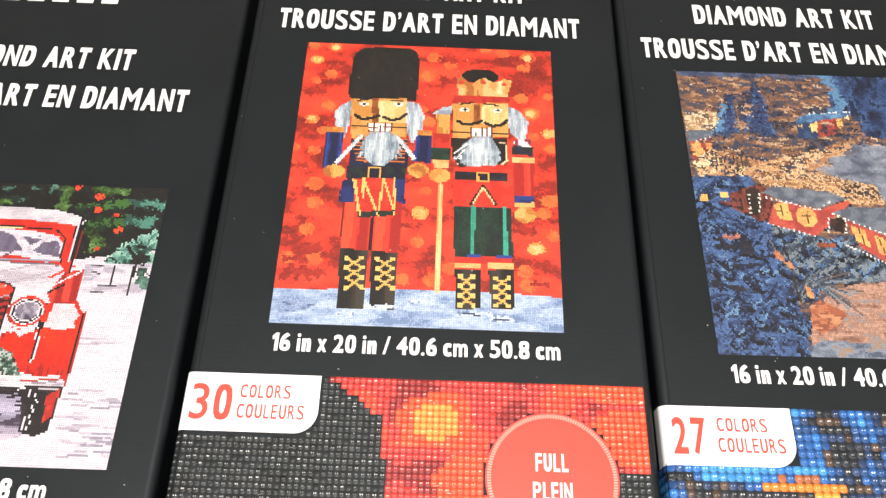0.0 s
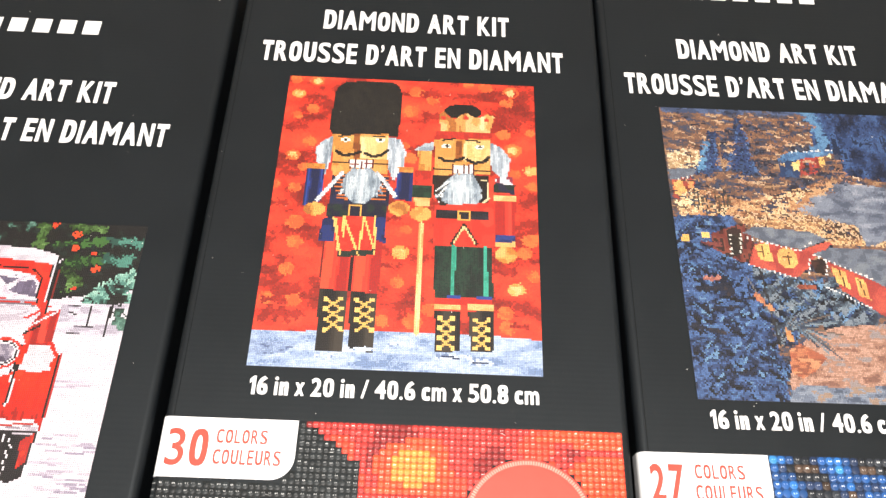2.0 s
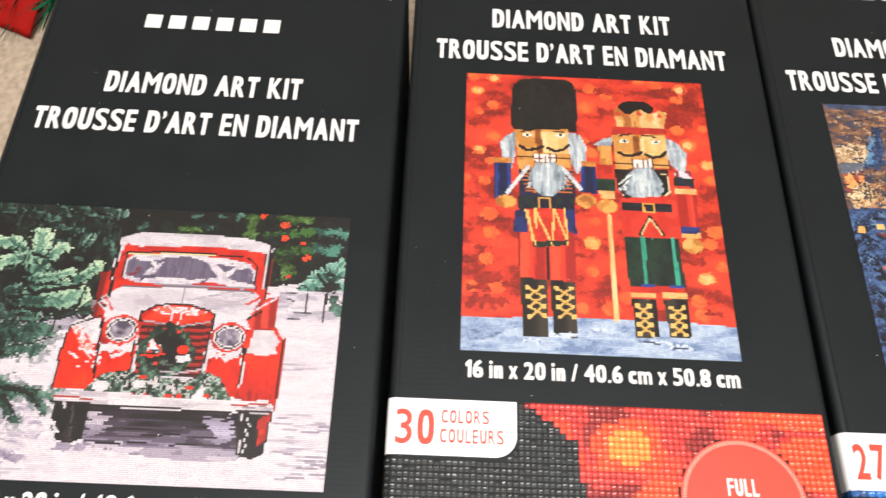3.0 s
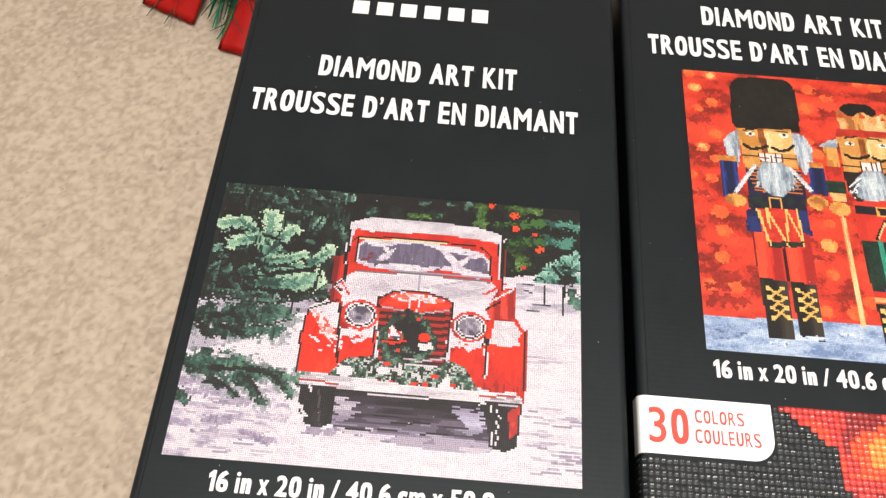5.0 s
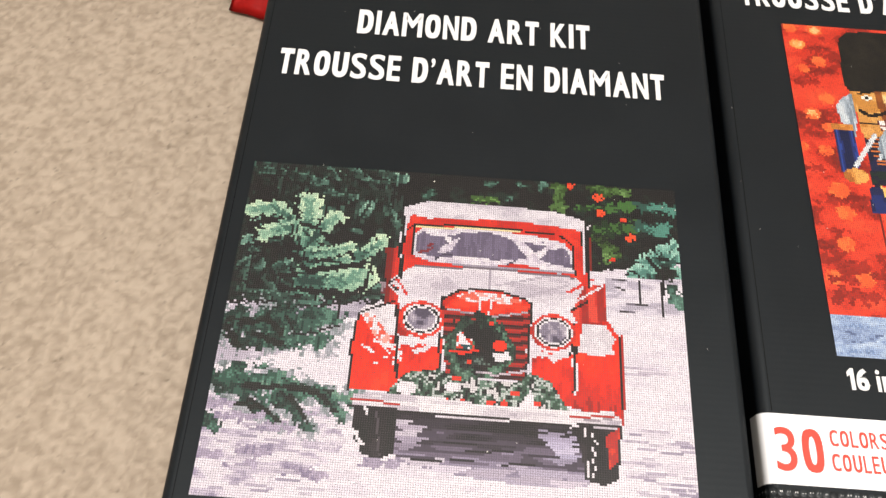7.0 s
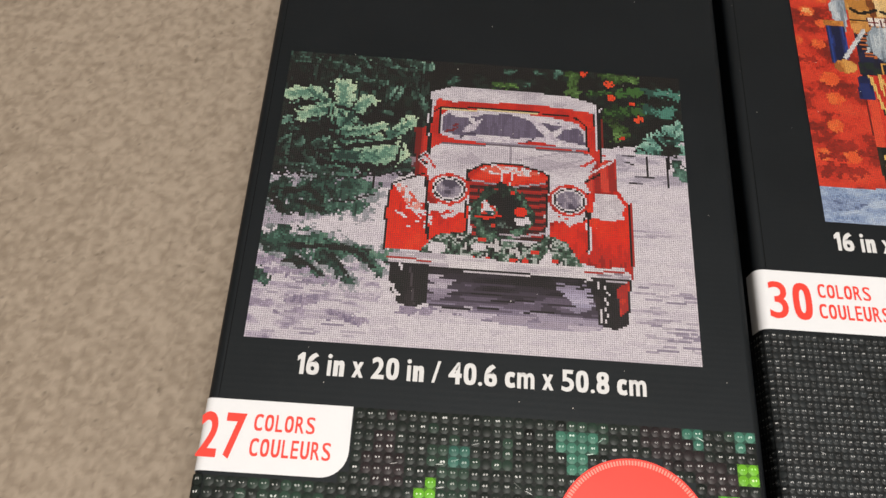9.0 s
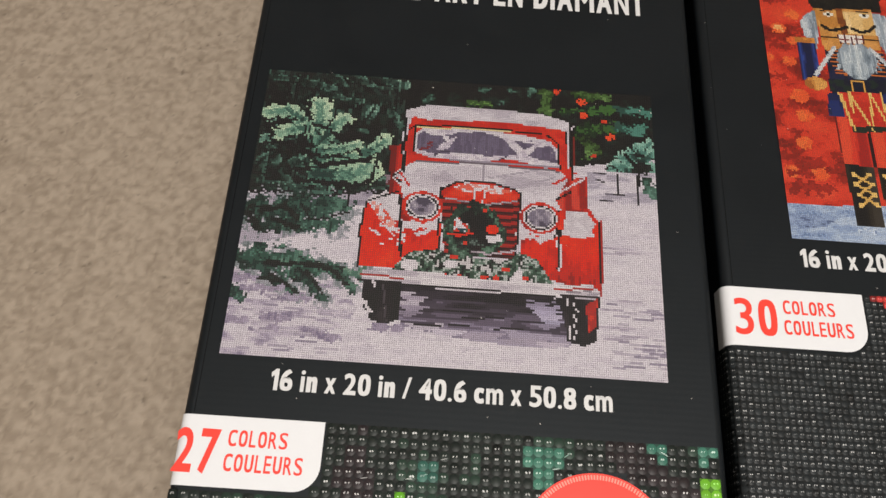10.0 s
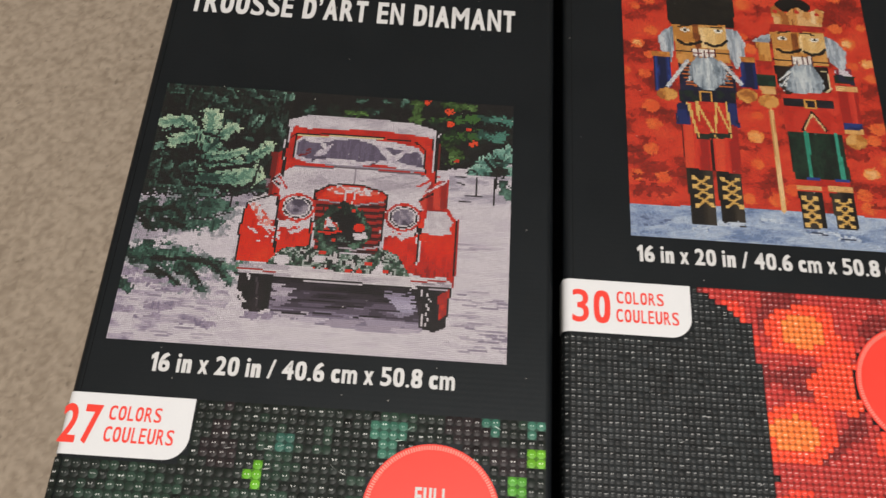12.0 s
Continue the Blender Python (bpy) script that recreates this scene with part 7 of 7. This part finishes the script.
def kit_box(label, place, turn, art, art_box, art_label, head, number, size_box, tag_wide, scale, pitch, colour_at):
    """One boxed kit, its base at z 0. Lengths run from the left side and from the top line of the beaded band; head: the two lines of the title."""
    thing = new("craft_kit_box")
    thing.empty_display_size = 0.05
    tagged(thing, label, "craft kit box", "boxed craft kits in a row")
    thing.matrix_world = pose(place[0], place[1], 0.0, 0, 0, turn)
    front, wide = LONG_BELOW, WIDE + 0.15 * (scale - 1)
    bm = slab(0, wide, -front, LONG - front, 0.0, TALL)
    bmesh.ops.bevel(bm, geom=bm.edges[:], offset=ROUND, segments=4, profile=0.5, affect="EDGES")
    for f in bm.faces:
        f.smooth = f.calc_area() < 0.003
    part("carton", bm, CARTON, thing)
    # the pressed fold beside one long edge, drawn as a thin dark strip
    part("fold_line", slab(0.0032, 0.0034, 0.0005, LONG - front - 0.004, TOP - 0.0003, TOP + 0.00006), FOLD_INK, thing, "thin pressed fold line")
    # the picture and the words
    mosaic_part(art, *art_box, TOP + 0.0002, thing, art_label)
    z = TOP + 0.00015
    (tx0, tx1, ty0, ty1), (ux0, ux1, uy0, uy1) = head
    writing("title_letter", "DIAMOND ART KIT", tx0, tx1, ty0, ty1, z, TEXT_INK, thing, 0.160, "white printed capital letter")
    writing("title_letter", "TROUSSE D\u2019ART EN DIAMANT", ux0, ux1, uy0, uy1, z, TEXT_INK, thing, 0.160, "white printed capital letter")
    writing("size_figure", "16 in x 20 in / 40.6 cm x 50.8 cm", *size_box, z, TEXT_INK, thing, 0.18, "white printed figure of the size line", 0.08, 0.17)
    # brand line above the title, as plain bars
    mid = (tx0 + tx1) / 2
    for k in range(6):
        x = mid - 0.0308 * scale + k * 0.0102 * scale
        part("brand_bar", slab(x, x + 0.0068 * scale, ty1 + 0.0245 * scale, ty1 + 0.0318 * scale, TOP - 0.0001, z), TEXT_INK, thing, "white printed bar")
    # white label with the number of colours
    tag = part("colour_count_label", wrapped_sheet(tag_wide, -0.0195 * scale, 0.0, 0.0075, 0.0003), WHITE_INK, thing, "white printed label with one rounded corner")
    zt = TOP + 0.00042
    nx0, nx1 = number[1]
    writing("count_figure", number[0], nx0, nx1, -0.0160 * scale, -0.0038 * scale, zt, RED_INK, tag, 0.17, "red printed figure", 0.15)
    writing("label_letter", "COLORS", number[2], number[2] + 0.0165 * scale, -0.0083 * scale, -0.0037 * scale, zt, RED_INK, tag, 0.125, "thin red printed letter", 0.125)
    writing("label_letter", "COULEURS", number[2] - 0.0003, number[2] + 0.0215 * scale, -0.0151 * scale, -0.0103 * scale, zt, RED_INK, tag, 0.125, "thin red printed letter", 0.125)
    # red round badge
    bx, by, br = 0.1202, -0.0312, 0.0212 * scale
    badge = part("badge", disc_mesh(bx, by, br, TOP + 0.0004), RED_INK, thing, "red round printed badge")
    part("tick_ring", ticks_mesh(bx, by, br * 0.915, br * 0.975, TOP + 0.0005), PALE_RED_INK, badge, "ring of pale printed ticks")
    writing("badge_letter", "FULL", bx - 0.0052 * scale, bx + 0.0052 * scale, by + 0.0022 * scale, by + 0.0079 * scale, TOP + 0.0005, TEXT_INK, badge, 0.15, "white printed letter", 0.12)
    writing("badge_letter", "PLEIN", bx - 0.0062 * scale, bx + 0.0062 * scale, by - 0.0068 * scale, by - 0.0011 * scale, TOP + 0.0005, TEXT_INK, badge, 0.15, "white printed letter", 0.12)

    def skip(s, y, r):
        on_label = s < tag_wide + r * 0.4 and y > -0.0195 * scale - r * 0.4 and math.hypot(max(s - tag_wide + 0.0075, 0), max(-0.0195 * scale + 0.0075 - y, 0)) < 0.0075 + r
        return on_label or math.hypot(s - bx, y - by) < br + r * 0.2
    beads = mesh_part("bead_print", bead_print(wide, pitch, -0.105, 0.0, colour_at, skip), BEAD_INK, thing, "glossy print of rows of small beads with painted highlights")
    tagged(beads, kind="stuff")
    return thing


LONG_BELOW = 0.175
K = srgb("1f2325")


def soldier_beads(i, j):
    x, y = (i + 0.5) * 2.05, (j + 0.5) * 2.05
    w = 2.2 * noise.noise((x * 0.13, y * 0.13, 3.1))
    edge = 47 + min(max(y - 1, 0) * 1.5, 18) + 0.05 * y + w
    if x < edge or (x > 137 and 29 < y < 58 + w):
        return K
    for bx, by, rx, ry in ((83, 14, 12, 8.5), (76.5, 50, 12.5, 9), (146, 18, 12, 9), (150, 3, 24, 2.6), (96, 33, 12, 8)):
        d = ((x - bx) / rx) ** 2 + ((y - by) / ry) ** 2
        if d < 0.45 and bx < 90:
            return srgb("ff7a38")
        if d < 1.25 + 0.25 * w:
            return srgb("f4482c")
    n = noise.noise((x * 0.06, y * 0.08, 9.0))
    return srgb("e2402e") if n > 0.24 else srgb("b03430") if n > -0.1 else srgb("7c2626")


def truck_beads(i, j):
    x, y = (i + 0.5) * 3.0, (j + 0.5) * 3.0
    w = noise.noise((i * 0.8, j * 0.8, 5.0))
    for bx, by, r, code in ((64, 22, 3.6, "62a42a"), (153, 12, 4, "68a82c"), (147, 22, 4, "559a38"), (152, 30, 5, "478a38"), (72, 12, 4, "30584e"), (139, 2, 3, "356456"), (105, 8, 6, "3c6c5c"), (152, 2, 3, "3f7060"), (70, 40, 7, "305a42"), (100, 52, 6, "4f8f38")):
        if math.hypot(x - bx, y - by) < r * (1 + 0.6 * w):
            return srgb(code)
    n = noise.noise((x * 0.05, y * 0.05, 1.0))
    return srgb("26382f") if n + 0.4 * w > 0.25 else srgb("1c2320") if n > -0.25 else srgb("282224")


def village_beads(i, j):
    x, y = (i + 0.5) * 2.7, (j + 0.5) * 2.7
    w = noise.noise((i * 0.7, j * 0.7, 2.0))
    for bx, by, rx, ry in ((44, 25, 13, 2.4), (50, 29.5, 6, 2.2), (96, 33, 9, 3), (24, 36, 8, 2.2)):
        if ((x - bx) / rx) ** 2 + ((y - by) / ry) ** 2 < 1 + 0.9 * w:
            return srgb(("c8702e", "8a5236", "d88838")[(i * 3 + j * 5) % 3])
    n = noise.noise((x * 0.06, y * 0.12, 7.0)) + 0.30 * w
    for level, code in ((0.30, "3678b0"), (0.16, "2a60a0"), (0.05, "264f88"), (-0.05, "22406c"), (-0.14, "263450")):
        if n > level:
            return srgb(code)
    return srgb("24282e") if w > -0.25 else srgb("44372f")


kit_box("black boxed craft kit picturing two toy soldiers", (-0.0245, -0.0185), 0.0, art_soldiers(), (0.0245, 0.1261, 0.0185, 0.1455),
        "printed mosaic picture of two toy soldiers on red", ((0.0355, 0.1160, 0.1725, 0.1835), (0.0110, 0.1390, 0.1535, 0.1645)),
        ("30", (0.0028, 0.0162), 0.0185), (0.0265, 0.1245, 0.0085, 0.0150), 0.0445, 1.0, 0.00205, soldier_beads)
kit_box("black boxed craft kit with a snowy village picture", (0.1324, -0.0245), 0.4, art_village(), (0.0221, 0.1217, 0.0185, 0.1435),
        "printed mosaic picture of a blue snowy village at dusk", ((0.0336, 0.1126, 0.1705, 0.1815), (0.0091, 0.1346, 0.1505, 0.1615)),
        ("27", (0.0028, 0.0140), 0.0178), (0.0256, 0.1216, 0.0085, 0.0150), 0.0428, 1.0, 0.0027, village_beads)
kit_box("black boxed craft kit with a red vintage truck picture", (-0.1865, -0.0700), 0.0, art_truck(), (0.0075, 0.1425, 0.0185, 0.1225),
        "printed mosaic picture of a red truck in snow", ((0.0340, 0.1165, 0.1785, 0.1895), (0.0090, 0.1420, 0.1585, 0.1695)),
        ("27", (-0.0002, 0.0122), 0.0145), (0.0240, 0.1255, 0.0085, 0.0150), 0.0415, 1.025, 0.0030, truck_beads)

# ---- lint on the boxes ----
def lint(count):
    rng = np.random.default_rng(8)
    bm = bmesh.new()
    for _ in range(count):
        x, y = rng.uniform(-0.184, 0.27), rng.uniform(-0.07, 0.17)
        if -0.031 < x < -0.024 or 0.127 < x < 0.136:
            continue
        a, size, thin = rng.uniform(0, 6.28), rng.uniform(0.0001, 0.00028), rng.uniform(0.3, 1.0)
        u, v = Vector((math.cos(a), math.sin(a), 0)) * size, Vector((-math.sin(a), math.cos(a), 0)) * size * thin
        c = Vector((x, y, TOP + 0.0006))
        top = bm.verts.new(c + Vector((0, 0, size * 0.8)))
        ring = [bm.verts.new(c + d) for d in (u, v, -u, -v)]
        for n in range(4):
            bm.faces.new((top, ring[n], ring[(n + 1) % 4]))
        bm.faces.new(ring[::-1])
    return tagged(part("lint", bm, DUST), "tiny pale specks of lint on the black boxes", "lint", kind="stuff")


lint(120)

# ---- the garland ----
def garland():
    thing = new("tinsel_garland")
    tagged(thing, "red and green tinsel garland lying on the carpet", "garland")
    thing.location = (-0.16, 0.235, 0.0)
    rng = np.random.default_rng(21)

    def core(u):
        return Vector((-0.19 + 0.38 * u, 0.012 * math.sin(9 * u), 0.012 + 0.004 * math.sin(23 * u)))

    bm = bmesh.new()
    last = None
    for k in range(25):
        c = core(0.2 + k / 40)
        ring = [bm.verts.new(c + Vector((0, 0.0012 * math.cos(a), 0.0012 * math.sin(a)))) for a in (0, 1.57, 3.14, 4.71)]
        if last:
            for n in range(4):
                bm.faces.new((last[n], last[(n + 1) % 4], ring[(n + 1) % 4], ring[n]))
        last = ring
    part("wire", bm, DARK_FOIL, thing, "dark twisted wire")

    def strands(spots, count, length, width, spread):
        bm = bmesh.new()
        for _ in range(count):
            u = spots[rng.integers(len(spots))] + rng.normal(0, spread)
            a = rng.uniform(0, 2 * math.pi)
            out = Vector((rng.normal(0, 0.35), math.cos(a), 0.55 * math.sin(a))).normalized()
            side = out.cross(Vector((rng.normal(), rng.normal(), rng.normal()))).normalized()
            size, p, bend = length * rng.uniform(0.6, 1.15), core(u), rng.normal(0, 0.25)
            pair = None
            for k in range(5):
                q = p + out * size * k / 4 + side * bend * size * (k / 4) ** 2 - Vector((0, 0, 0.25 * size * (k / 4) ** 2))
                q.z = max(q.z, 0.003 + 0.0006 * rng.random())
                w = width * (1.0 if k < 4 else 0.5) / 2
                now = [bm.verts.new(q + side * w), bm.verts.new(q - side * w)]
                if pair:
                    bm.faces.new((pair[0], pair[1], now[1], now[0]))
                pair = now
        return bm

    green = (0.312, 0.322, 0.332, 0.62, 0.66)
    tagged(part("green_tinsel", strands(green, 150, 0.034, 0.0014, 0.007), GREEN_FOIL, thing, "shiny green foil strands"), kind="stuff")
    tagged(part("dark_tinsel", strands((0.24, 0.31, 0.33, 0.36, 0.45, 0.55, 0.65), 300, 0.035, 0.0008, 0.016), DARK_FOIL, thing, "dark green foil strands"), kind="stuff")
    # folded pieces of red foil ribbon
    for u, reach, wide, turn in ((0.245, 0.026, 0.036, -22), (0.376, 0.040, 0.032, -14), (0.47, 0.036, 0.034, 10), (0.56, 0.034, 0.036, -8)):
        bm = bmesh.new()
        c, a = core(u), math.radians(turn)
        rows = []
        for k in range(9):
            d = -reach * k / 8
            z = 0.020 - 0.0185 * (k / 8)
            row = []
            for n in range(17):
                x = (n / 16 - 0.5) * wide
                row.append(bm.verts.new((c.x + x * math.cos(a) - d * math.sin(a), c.y + x * math.sin(a) + d * math.cos(a), max(z + 0.0004 * math.sin(n * 0.9 + u * 40 + 0.1 * k), 0.0008))))
            rows.append(row)
        for k in range(8):
            for n in range(16):
                bm.faces.new((rows[k][n], rows[k + 1][n], rows[k + 1][n + 1], rows[k][n + 1]))
        bmesh.ops.solidify(bm, geom=bm.faces[:], thickness=0.00015)
        for f in bm.faces:
            f.smooth = True
        part("ribbon", bm, RED_FOIL, thing, "red foil ribbon piece")
    return thing


garland()
